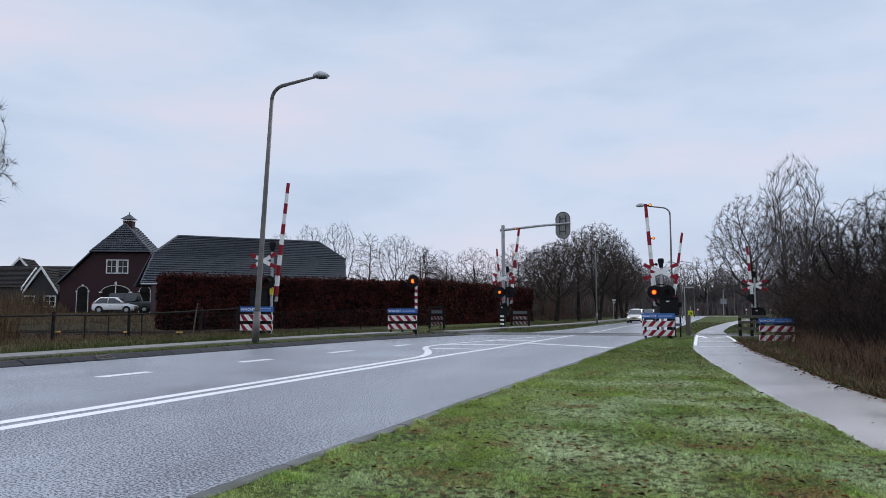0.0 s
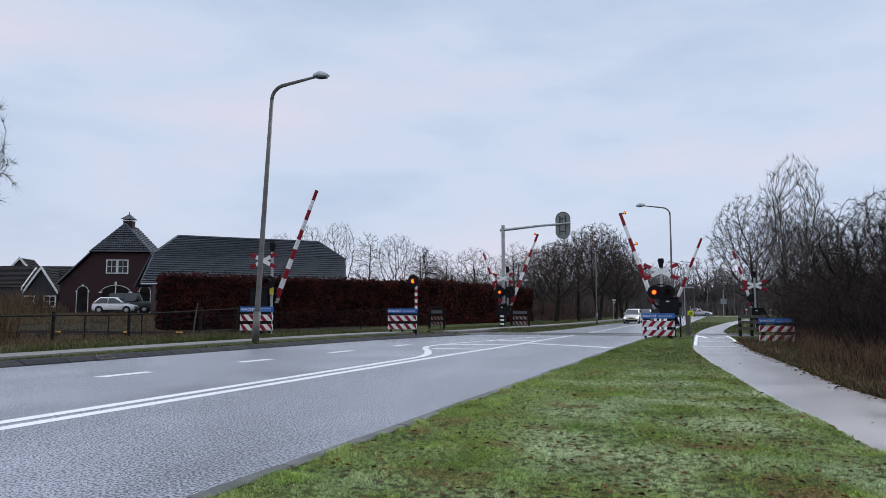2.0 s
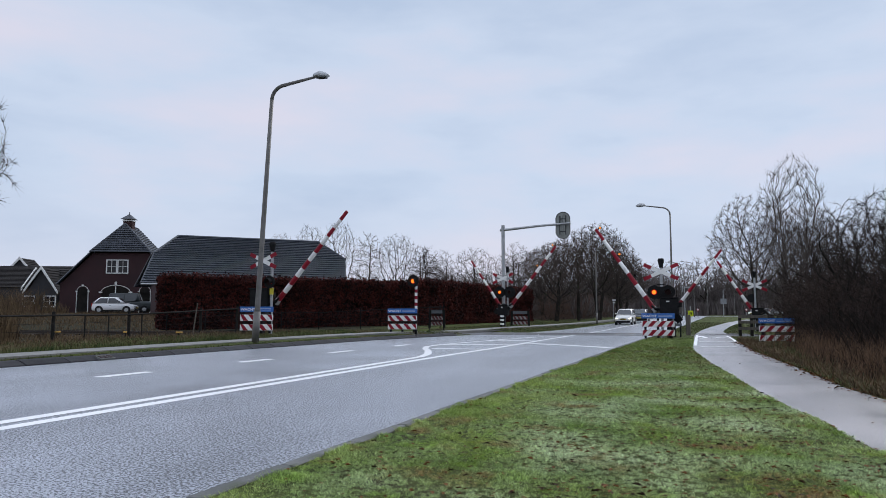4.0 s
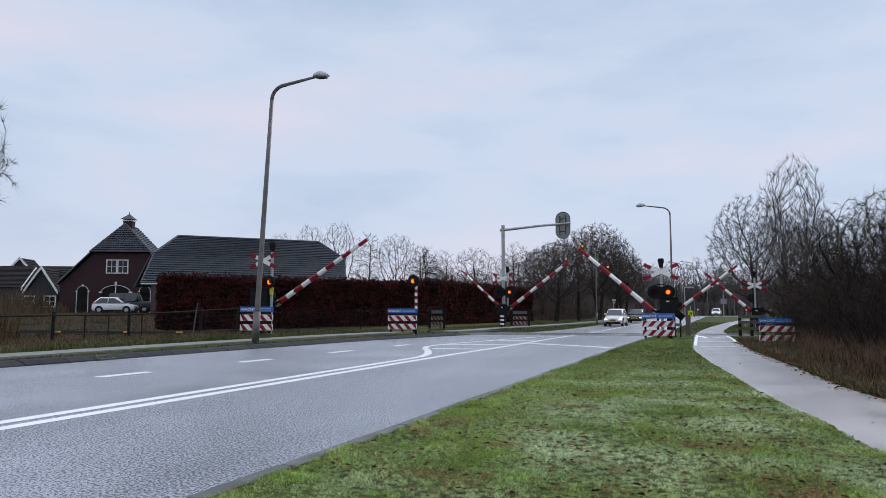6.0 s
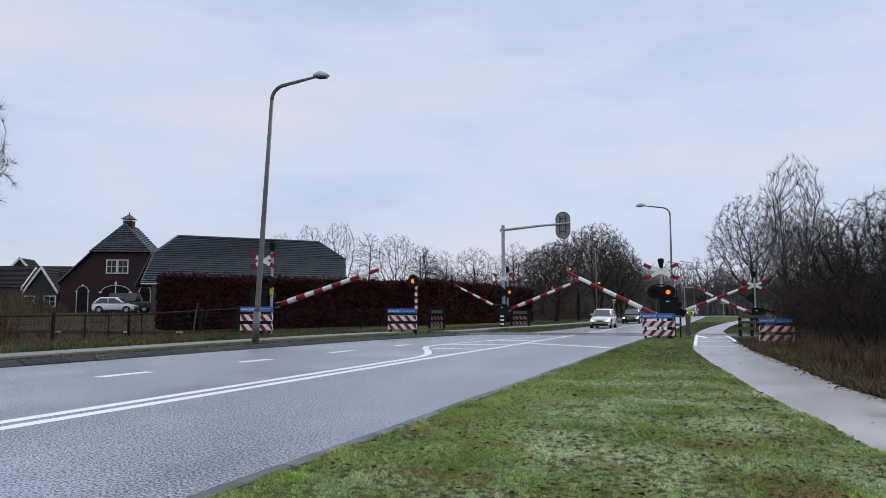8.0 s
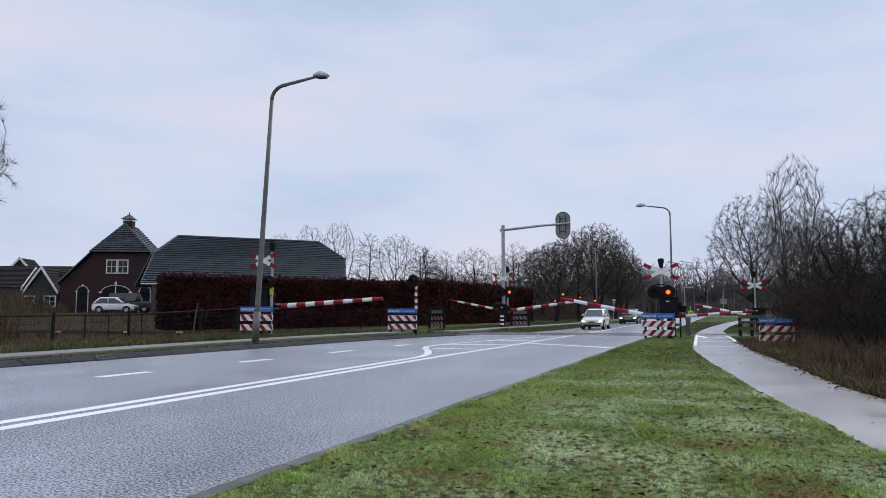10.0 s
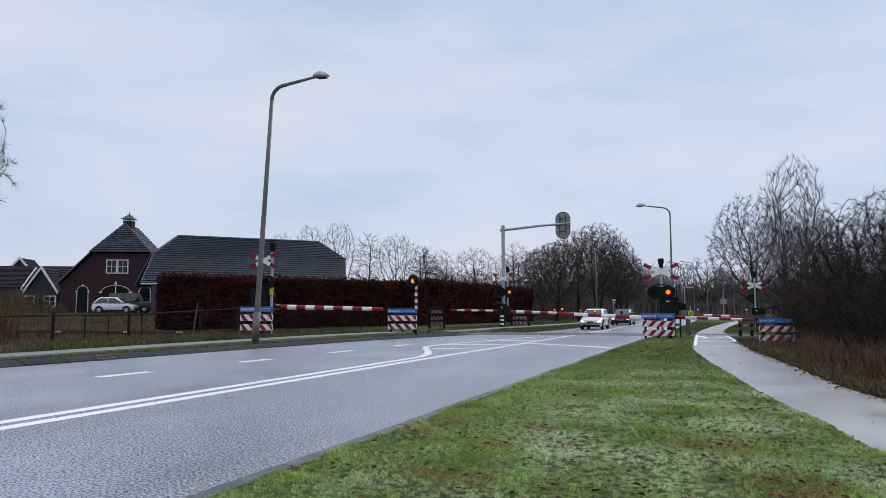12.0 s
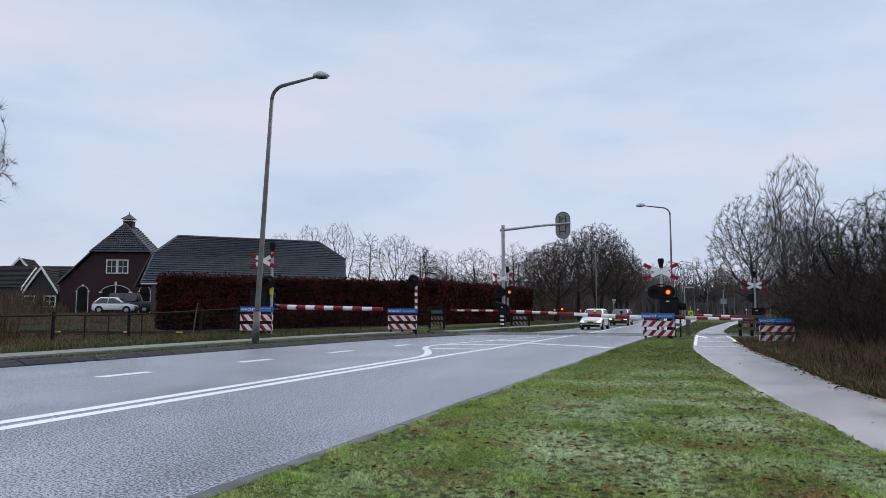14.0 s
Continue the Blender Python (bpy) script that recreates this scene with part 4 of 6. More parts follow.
# bushes and trees right of the path
BARK_DARK = mat("dark_wet_bark", (0.026, 0.022, 0.019), (0.013, 0.011, 0.010), rough=0.9, scale=4, spec=0.08)
brown_shrub = tree("bare_shrub", pose(-15.2, 65, -0.15), "brown leafless thicket along the railway verge", G_BUSH, TWIG_BROWN, seed=46, h=3.2, wide=3.6, base=0.05, shape="mound", points=600, step=0.17, kill=1.4, trunk=0.2, stems=5, splay=0.6, lift=0.2, twig_r=0.008, twig=0.4, tips=4)
gnarled = tree("bare_shrub", pose(4.75, 26.2, 0.0, 0, 0, 25), "gnarled leafless hawthorn with thick dark crooked limbs", G_BUSH, TWIG_DARK, BARK_DARK, seed=44, h=5.0, wide=6.2, base=0.12, shape="mound", points=2000, step=0.16, kill=1.5, sight=9, trunk=0.26, stems=2, splay=0.5, lift=0.03, jitter=0.26, twig_r=0.0056, taper=1.85, twig=0.3, tips=5, sides=2)
thicket = tree("bare_shrub", pose(4.6, 27.8, 0.0), "dense leafless thicket of thin brown branches", G_BUSH, TWIG_THICKET, BARK_DARK, seed=42, h=3.6, wide=4.8, base=0.03, shape="mound", points=1100, step=0.16, kill=1.4, trunk=0.2, stems=6, splay=0.8, lift=0.06, jitter=0.28, twig_r=0.0062, taper=2.3, twig=0.34, tips=4, sides=2)
for k, x, y, rz, s in ((gnarled, 6.3, 22.6, 195, 1.12), (gnarled, 5.6, 31.5, 290, 0.95), (gnarled, 7.6, 28.0, 120, 1.1), (thicket, 3.3, 30.4, 140, 0.72), (thicket, 3.1, 25.4, 260, 0.62), (thicket, 3.5, 33.5, 20, 0.8), (thicket, 4.2, 37, 70, 0.9), (thicket, 4.4, 41, 30, 0.9), (thicket, 3.9, 21.6, 80, 0.55), (thicket, 5.4, 16.4, 180, 0.5), (thicket, 4.6, 18.8, 10, 0.52), (thicket, 2.9, 28.6, 160, 0.5), (thicket, 3.4, 23.4, 33, 0.55), (thicket, 6.3, 22.5, 310, 0.6), (thicket, 6.5, 30.5, 130, 0.85), (thicket, 8.0, 26.0, 230, 0.8), (thicket, 5.2, 24.4, 15, 0.7), (thicket, 4.5, 29.8, 65, 0.85), (thicket, 7.2, 20.0, 95, 0.55), (thicket, 5.6, 19.8, 195, 0.6)):
    copy_thing(k, scaled(x, y, 0.05, rz, s))
tall = tree("bare_tree", pose(3.85, 45.5, 0.0), "tall bare tree with many upright thin stems", G_BUSH, TWIG_GREY, TWIG_GREY, seed=51, h=10.1, wide=4.3, base=0.08, shape="fan", points=3000, step=0.21, kill=1.35, trunk=0.80, stems=9, splay=0.13, lift=0.9, jitter=0.10, twig_r=0.0062, taper=2.45, twig=0.5, tips=4, sides=1)
copy_thing(tall, scaled(5.4, 50, 0, 120, 0.95, 0.8))
round_tree = tree("bare_tree", pose(2.05, 54.5, 0.0, 0, 0, 200), "bare tree with a dense rounded grey-brown crown", G_BUSH, TWIG_GREY, seed=61, h=9.3, wide=6.2, base=0.14, shape="round", points=2600, step=0.22, kill=1.5, trunk=0.3, lift=0.10, jitter=0.13, twig_r=0.0085, taper=2.0, twig=0.45, tips=9, sides=3)
for x, y, rz, sc in ((4.2, 58.0, 80, 0.88), (7.0, 63.0, 145, 0.9), (10.4, 66.0, 245, 1.0), (13.5, 62.0, 30, 1.0)):
    copy_thing(round_tree, scaled(x, y, 0.0, rz, sc))
copy_thing(round_tree, scaled(-26.75, 15.75, 0.2, 200, 0.92, 1.22))
for x, y, rz, sc in [(-64.5, 48.5, 0, 0.9), (-68.0, 47.5, 90, 1.1), (-61.0, 47.0, 200, 0.6), (-72.0, 49.5, 150, 1.1), (-15.6, 69, 100, 0.9), (-16.5, 73, 200, 1.1), (-15.5, 79, 280, 1.1), (-15.5, 86, 45, 1.2), (-16, 94, 75, 1.2), (-15, 102, 175, 1.2), (-19, 67, 300, 1.0), (-21.5, 71, 33, 1.1), (-24, 74, 210, 1.2), (-18, 78, 120, 1.2)]:
    copy_thing(brown_shrub, scaled(x, y, -0.15, rz, sc))

# ---------------------------------------------------------------- hedge
HEDGE = [(-29.9, 31.2), (-18.9, 43.2), (-16.3, 62.5)]


def hedge():
    t = thing("beech_hedge", pose(0, 0, 0), "tall clipped beech hedge with dry russet leaves", "hedge")
    rnd = random.Random(8)
    verts, faces, cv, cf = [], [], [], []
    for (x0, y0), (x1, y1) in zip(HEDGE, HEDGE[1:]):
        d = Vector((x1 - x0, y1 - y0, 0))
        length = d.length
        d.normalize()
        nrm = Vector((d.y, -d.x, 0))
        # solid core behind the leaves, coloured near black as the shade between them
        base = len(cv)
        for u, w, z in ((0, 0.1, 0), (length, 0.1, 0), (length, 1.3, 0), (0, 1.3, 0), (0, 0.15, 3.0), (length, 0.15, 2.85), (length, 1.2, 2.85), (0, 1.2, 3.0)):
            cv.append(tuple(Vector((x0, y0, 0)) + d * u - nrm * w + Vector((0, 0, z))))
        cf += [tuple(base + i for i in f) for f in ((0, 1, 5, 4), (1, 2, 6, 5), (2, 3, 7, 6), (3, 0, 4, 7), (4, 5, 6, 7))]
        for i in range(int(length * 2500)):
            u = rnd.uniform(0, length)
            side = rnd.random()
            if side < 0.76:
                w, z = -0.14 + abs(rnd.gauss(0, 0.09)), rnd.uniform(0.06, 3.12)
            elif side < 0.96:
                w, z = rnd.uniform(-0.1, 1.3), 2.98 + rnd.gauss(0.05, 0.09) + 0.25 * rnd.random() ** 6
            else:
                u, w, z = rnd.gauss(0, 0.08), rnd.uniform(0, 1.3), rnd.uniform(0.1, 3.1)
            tuft = noise.noise((u * 2.6, z * 3.4, 3)) + 0.6 * noise.noise((u * 6, z * 8, 9))
            if side < 0.76 and tuft < rnd.uniform(-1.0, 0.1):
                continue
            w -= 0.13 * tuft + 0.12 * noise.noise((u * 0.6, z * 0.7, 5)) - 0.05
            z *= 1 - 0.05 * u / length
            c = Vector((x0, y0, 0)) + d * u - nrm * w + Vector((0, 0, z))
            s = rnd.uniform(0.05, 0.105)
            a = Vector((rnd.gauss(0, 1), rnd.gauss(0, 1), rnd.gauss(0, 1))).normalized()
            b = a.cross(Vector((rnd.gauss(0, 1), rnd.gauss(0, 1), rnd.gauss(0, 1)))).normalized()
            n0 = len(verts)
            verts += [tuple(c - a * s), tuple(c + b * s * 0.55), tuple(c + a * s), tuple(c - b * s * 0.55)]
            faces.append((n0, n0 + 1, n0 + 2, n0 + 3))
    share("core", soup("core", cv, cf, mat("hedge_inside_shade", (0.016, 0.006, 0.006), (0.010, 0.005, 0.005), rough=0.95, scale=6)), t, pose(0, 0, 0))
    share("leaves", soup("leaves", verts, faces, BEECH), t, pose(0, 0, 0))["kind"] = "stuff"


hedge()

# ---------------------------------------------------------------- houses
BRICK = mat("dark_red_brick", (0.040, 0.014, 0.016), (0.026, 0.011, 0.013), rough=0.9, scale=0.7, fine=14, bump=0.3)
TILE = mat("dark_glazed_roof_tile", (0.040, 0.046, 0.060), (0.022, 0.026, 0.035), rough=0.38, scale=1.5, fine=12, bump=0.3, per_island=0.4)
TRIM = mat("white_house_paint", (0.75, 0.75, 0.73), (0.62, 0.62, 0.60), rough=0.5, scale=3)
PANE = mat("dark_window_glass", (0.008, 0.009, 0.011), (0.016, 0.016, 0.018), rough=0.08, scale=1, bump=0, spec=0.3)


def tiled(name, corners, parent, course=0.34, material=None, proud=0.11):
    """A roof slope between eave left, eave right, ridge right, ridge left: stepped courses of tiles."""
    el, er, rr, rl = [Vector(c) for c in corners]
    n = max(3, int((rl - el).length / course))
    nrm = (er - el).cross(rl - el).normalized()
    if nrm.z < 0:
        nrm = -nrm
    verts, faces = [], []
    for i in range(n):
        a, b = i / n, (i + 1.15) / n
        l0, r0 = el.lerp(rl, a), er.lerp(rr, a)
        l1, r1 = el.lerp(rl, min(b, 1)), er.lerp(rr, min(b, 1))
        m = max(2, int((r0 - l0).length / 0.25))
        for j in range(m):
            p, q = j / m, (j + 1) / m
            base = len(verts)
            for f, dz in ((p, 0.0), (p + (q - p) * 0.5, 0.035), (q, 0.0)):
                verts.append(tuple(l0.lerp(r0, f) + nrm * (proud + dz)))
                verts.append(tuple(l1.lerp(r1, f) + nrm * (0.005 + dz)))
                verts.append(tuple(l0.lerp(r0, f) - nrm * 0.02))
            faces += [(base, base + 3, base + 4, base + 1), (base + 3, base + 6, base + 7, base + 4), (base + 2, base + 5, base + 3, base), (base + 5, base + 8, base + 6, base + 3)]
    ob = share(name, soup(name, verts, faces, material or TILE), parent, pose(0, 0, 0))
    ob["kind"] = "stuff"
    return ob


def window(parent, x, z, w, h, y, bars=(1, 2)):
    """A white casement in a wall that faces -y."""
    bm = BM()
    for s in (-1, 1):
        box(bm, (x + s * (w / 2 - 0.05), y, z), (0.10, 0.10, h))
        box(bm, (x, y, z + s * (h / 2 - 0.05)), (w - 0.2, 0.10, 0.10))
    win = part("window", bm, TRIM, parent, "white painted casement window")
    bm = BM()
    box(bm, (x, y + 0.02, z), (w - 0.18, 0.02, h - 0.18))
    part("pane", bm, PANE, win, "dark glass")
    bm = BM()
    for i in range(1, bars[0] + 1):
        box(bm, (x - w / 2 + w * i / (bars[0] + 1), y - 0.01, z), (0.04, 0.05, h - 0.2))
    for i in range(1, bars[1] + 1):
        box(bm, (x, y - 0.013, z - h / 2 + h * i / (bars[1] + 1)), (w - 0.2, 0.04, 0.035))
    part("glazing_bar", bm, TRIM, win)
    return win



def brown_house():
    # the gable faces -y in the house's own space
    t = thing("brick_house", pose(-59.9, 56.7, 0.8, 0, 0, 27), "dark brown brick house with half-hipped tiled roof and chimney", "house")
    w, eave, hip, ridge, depth = 6.4, 3.1, 6.5, 9.65, 4.5
    hx = w * (ridge - hip) / (ridge - eave)
    bm = BM()
    prism(bm, [(-w + 0.25, 0), (w - 0.25, 0), (w - 0.25, eave), (hx - 0.2, hip - 0.1), (-hx + 0.2, hip - 0.1), (-w + 0.25, eave)], "y", 0, depth)
    prism(bm, [(-hx + 0.25, hip - 0.11), (hx - 0.25, hip - 0.11), (0.25, ridge - 0.45), (-0.25, ridge - 0.45)], "y", 1.6, depth - 0.02)
    part("wall", bm, BRICK, t, "dark brown-red brick wall")
    for s in (-1, 1):
        tiled("roof_slope", [(s * w, -0.25, eave), (s * w, depth, eave), (s * hx, depth, hip), (s * hx, -0.25, hip)], t)
        tiled("roof_slope", [(s * hx, -0.25, hip), (s * hx, depth, hip), (0, depth, ridge), (0, 0.8, ridge)], t)
        bm = BM()
        bent(bm, [(s * w, -0.3, eave - 0.05), (s * hx, -0.3, hip - 0.05)], [0.10, 0.10], seg=4)
        part("verge_board", bm, TILE, t)
        bm = BM()
        bent(bm, [(s * (hx + 0.1), -0.3, hip), (0, 0.8, ridge + 0.05)], [0.11, 0.11], seg=6)
        part("hip_ridge", bm, TILE, t)
    tiled("roof_hip", [(-hx - 0.1, -0.3, hip), (hx + 0.1, -0.3, hip), (0.01, 0.8, ridge), (-0.01, 0.8, ridge)], t)
    bm = BM()
    box(bm, (0.1, 1.7, ridge - 0.35), (0.95, 0.95, 1.5))
    ch = part("chimney", bm, BRICK, t, "brick chimney with a peaked cap")
    bm = BM()
    for x in (-0.38, 0.38):
        for y in (-0.38, 0.38):
            rod(bm, (0.1 + x, 1.7 + y, ridge + 0.35), (0.1 + x, 1.7 + y, ridge + 0.62), 0.05, seg=6)
    box(bm, (0.1, 1.7, ridge + 0.40), (1.1, 1.1, 0.09))
    part("cap_post", bm, TRIM, ch)
    bm = BM()
    bmesh.ops.create_cone(bm, cap_ends=True, segments=4, radius1=0.98, radius2=0.03, depth=0.6, matrix=pose(0.1, 1.7, ridge + 0.90, 0, 0, 45))
    rod(bm, (0.1, 1.7, ridge + 1.1), (0.1, 1.7, ridge + 1.45), 0.04, seg=6)
    part("cap", bm, TILE, ch)
    window(t, -0.93, 4.95, 1.12, 1.5, -0.05, (1, 1))
    window(t, 0.23, 4.95, 1.12, 1.5, -0.05, (1, 1))
    for x, ww in ((-3.8, 1.05), (2.6, 1.05)):
        bm = BM()
        box(bm, (x, -0.03, 1.1), (ww, 0.12, 2.2))
        rod(bm, (x, -0.09, 2.2), (x, 0.05, 2.2), ww / 2, seg=16)
        d = part("door", bm, WOOD_DARK, t, "dark arched door")
        bm = BM()
        for s in (-1, 1):
            box(bm, (x + s * (ww / 2 + 0.06), -0.06, 1.15), (0.06, 0.14, 2.3))
            box(bm, (x + s * (ww / 2 + 0.08), -0.07, 2.30), (0.2, 0.14, 0.10))
        bent(bm, [(x + (ww / 2 + 0.06) * math.cos(a), -0.06, 2.3 + (ww / 2 + 0.06) * math.sin(a)) for a in [radians(180 * i / 10) for i in range(11)]], [0.03] * 11, seg=5)
        box(bm, (x, -0.07, 2.92), (0.15, 0.14, 0.2))
        part("door_surround", bm, TRIM, d)
    bm = BM()
    box(bm, (-0.42, -0.03, 1.1), (2.9, 0.10, 2.2))
    prism(bm, [(-0.42 + 1.45 * math.cos(a), 2.1 + 0.75 * math.sin(a)) for a in [radians(180 * i / 14) for i in range(15)]], "y", -0.08, 0.05)
    g = part("garage_door", bm, WOOD_DARK, t, "dark arched double door")
    bm = BM()
    pts = [(-0.42 + 1.55 * math.cos(a), -0.08, 2.1 + 0.85 * math.sin(a)) for a in [radians(180 * i / 14) for i in range(15)]]
    bent(bm, pts, [0.035] * 15, seg=5)
    box(bm, (-0.42, -0.1, 3.15), (0.2, 0.16, 0.36))
    box(bm, (-1.95, -0.1, 2.2), (0.34, 0.16, 0.14))
    box(bm, (1.12, -0.1, 2.2), (0.34, 0.16, 0.14))
    box(bm, (-0.42, -0.1, 2.4), (0.1, 0.06, 0.9))
    part("arch_stone", bm, TRIM, g)


brown_house()


def barn():
    # long roof: x along the ridge
    d = Vector((9.04, 10.09))
    rz = math.degrees(math.atan2(d.y, d.x))
    t = thing("barn", pose(-43.3, 57.0, 0.5, 0, 0, rz), "long low barn with dark tiled half-hipped roof", "barn")
    L, ridge, hip, eave, wd = 6.8, 7.55, 5.75, 2.9, 5.2
    hw = wd * (ridge - hip) / (ridge - eave)
    E = L + 2.2
    bm = BM()
    prism(bm, [(-wd + 0.3, 0), (wd - 0.3, 0), (wd - 0.3, eave), (hw, hip), (-hw, hip), (-wd + 0.3, eave)], "x", -E + 0.3, E - 1.2)
    part("wall", bm, BRICK, t)
    for s in (-1, 1):
        tiled("roof_slope", [(-E - 1.2, s * wd, eave), (E - 0.9, s * wd, eave), (E, s * hw, hip), (-E, s * hw, hip)], t)
        tiled("roof_slope", [(-E, s * hw, hip), (E, s * hw, hip), (L, 0, ridge), (-L, 0, ridge)], t)
        tiled("roof_hip", [(s * E, -hw, hip), (s * E, hw, hip), (s * L, 0.01, ridge), (s * L, -0.01, ridge)], t)
        for q in (-1, 1):
            bm = BM()
            bent(bm, [(s * E, q * hw, hip + 0.04), (s * L, 0, ridge + 0.06)], [0.12, 0.12], seg=6)
            part("hip_ridge", bm, TILE, t)
            bm = BM()
            bent(bm, [(s * E - (1.2 if s < 0 else 0.9), q * wd, eave), (s * E, q * hw, hip + 0.04)], [0.09, 0.09], seg=5)
            part("verge_board", bm, TILE, t)
    bm = BM()
    bent(bm, [(-L, 0, ridge + 0.06), (L, 0, ridge + 0.06)], [0.13, 0.13], seg=6)
    part("ridge", bm, TILE, t)
    bm = BM()
    rod(bm, (-E - 1.2, -wd - 0.1, eave - 0.05), (E - 0.9, -wd - 0.1, eave - 0.05), 0.09, seg=8)
    rod(bm, (-E + 0.8, -wd - 0.05, 0), (-E + 0.8, -wd - 0.05, eave), 0.05, seg=8)
    part("gutter", bm, GALV, t)


barn()


def cottage(at, w, eave, ridge, depth, label, dormer=False):
    t = thing("cottage", at, label, "house", "houses in the distance")
    bm = BM()
    prism(bm, [(-w + 0.2, 0), (w - 0.2, 0), (w - 0.2, eave), (0, ridge - 0.1), (-w + 0.2, eave)], "y", 0, depth)
    part("wall", bm, mat("dark_boards", (0.030, 0.030, 0.034), (0.020, 0.020, 0.023), rough=0.8, scale=2), t)
    for s in (-1, 1):
        tiled("roof_slope", [(s * w, -0.2, eave), (s * w, depth, eave), (0, depth, ridge), (0, -0.2, ridge)], t, material=mat("brown_roof_tile", (0.040, 0.036, 0.035), (0.024, 0.022, 0.022), spec=0.15, rough=0.8, scale=1.5, fine=12))
        bm = BM()
        prism(bm, [(s * (w + 0.15), eave - 0.25), (s * (w + 0.15), eave + 0.1), (0, ridge + 0.22), (0, ridge - 0.2)], "y", -0.32, -0.22)
        part("verge_board", bm, TRIM, t, "white verge board")
    for x in (-1.3, 1.0):
        window(t, x, 1.5, 1.3, 1.3, -0.05, (1, 1))
    return t


cottage(pose(-72.3, 57.2, 0.6, 0, 0, 28), 1.75, 2.55, 5.35, 5, "small grey cottage with white verge boards")
cottage(pose(-76.5, 60, 0.6, 0, 0, -62), 3.2, 3.0, 5.4, 14, "grey cottage with long brown roof")
cottage(pose(-93.3, 70.3, 0.6, 0, 0, 28), 1.6, 6.0, 7.9, 4, "house with white verge boards")
cottage(pose(-86, 73, 0.6, 0, 0, 118), 5.0, 3.5, 6.7, 18, "long house with brown roof")

# ---------------------------------------------------------------- cars
GLASS = mat("car_glass", (0.04, 0.044, 0.048), (0.06, 0.065, 0.07), rough=0.06, scale=1, bump=0, spec=0.6)
TYRE = mat("tyre_rubber", (0.015, 0.015, 0.016), (0.025, 0.025, 0.025), rough=0.85, scale=20)
RIM = mat("alloy", (0.45, 0.46, 0.47), (0.33, 0.34, 0.35), rough=0.35, metal=0.8)
HEADLIGHT = mat("lit_headlight", (0.8, 0.8, 0.78), rough=0.2, emit=(1.0, 0.95, 0.82), power=1.1, bump=0)
TAIL = mat("tail_light", (0.3, 0.01, 0.01), rough=0.3, bump=0)
PLATE = mat("number_plate", (0.6, 0.45, 0.03), rough=0.5, bump=0)


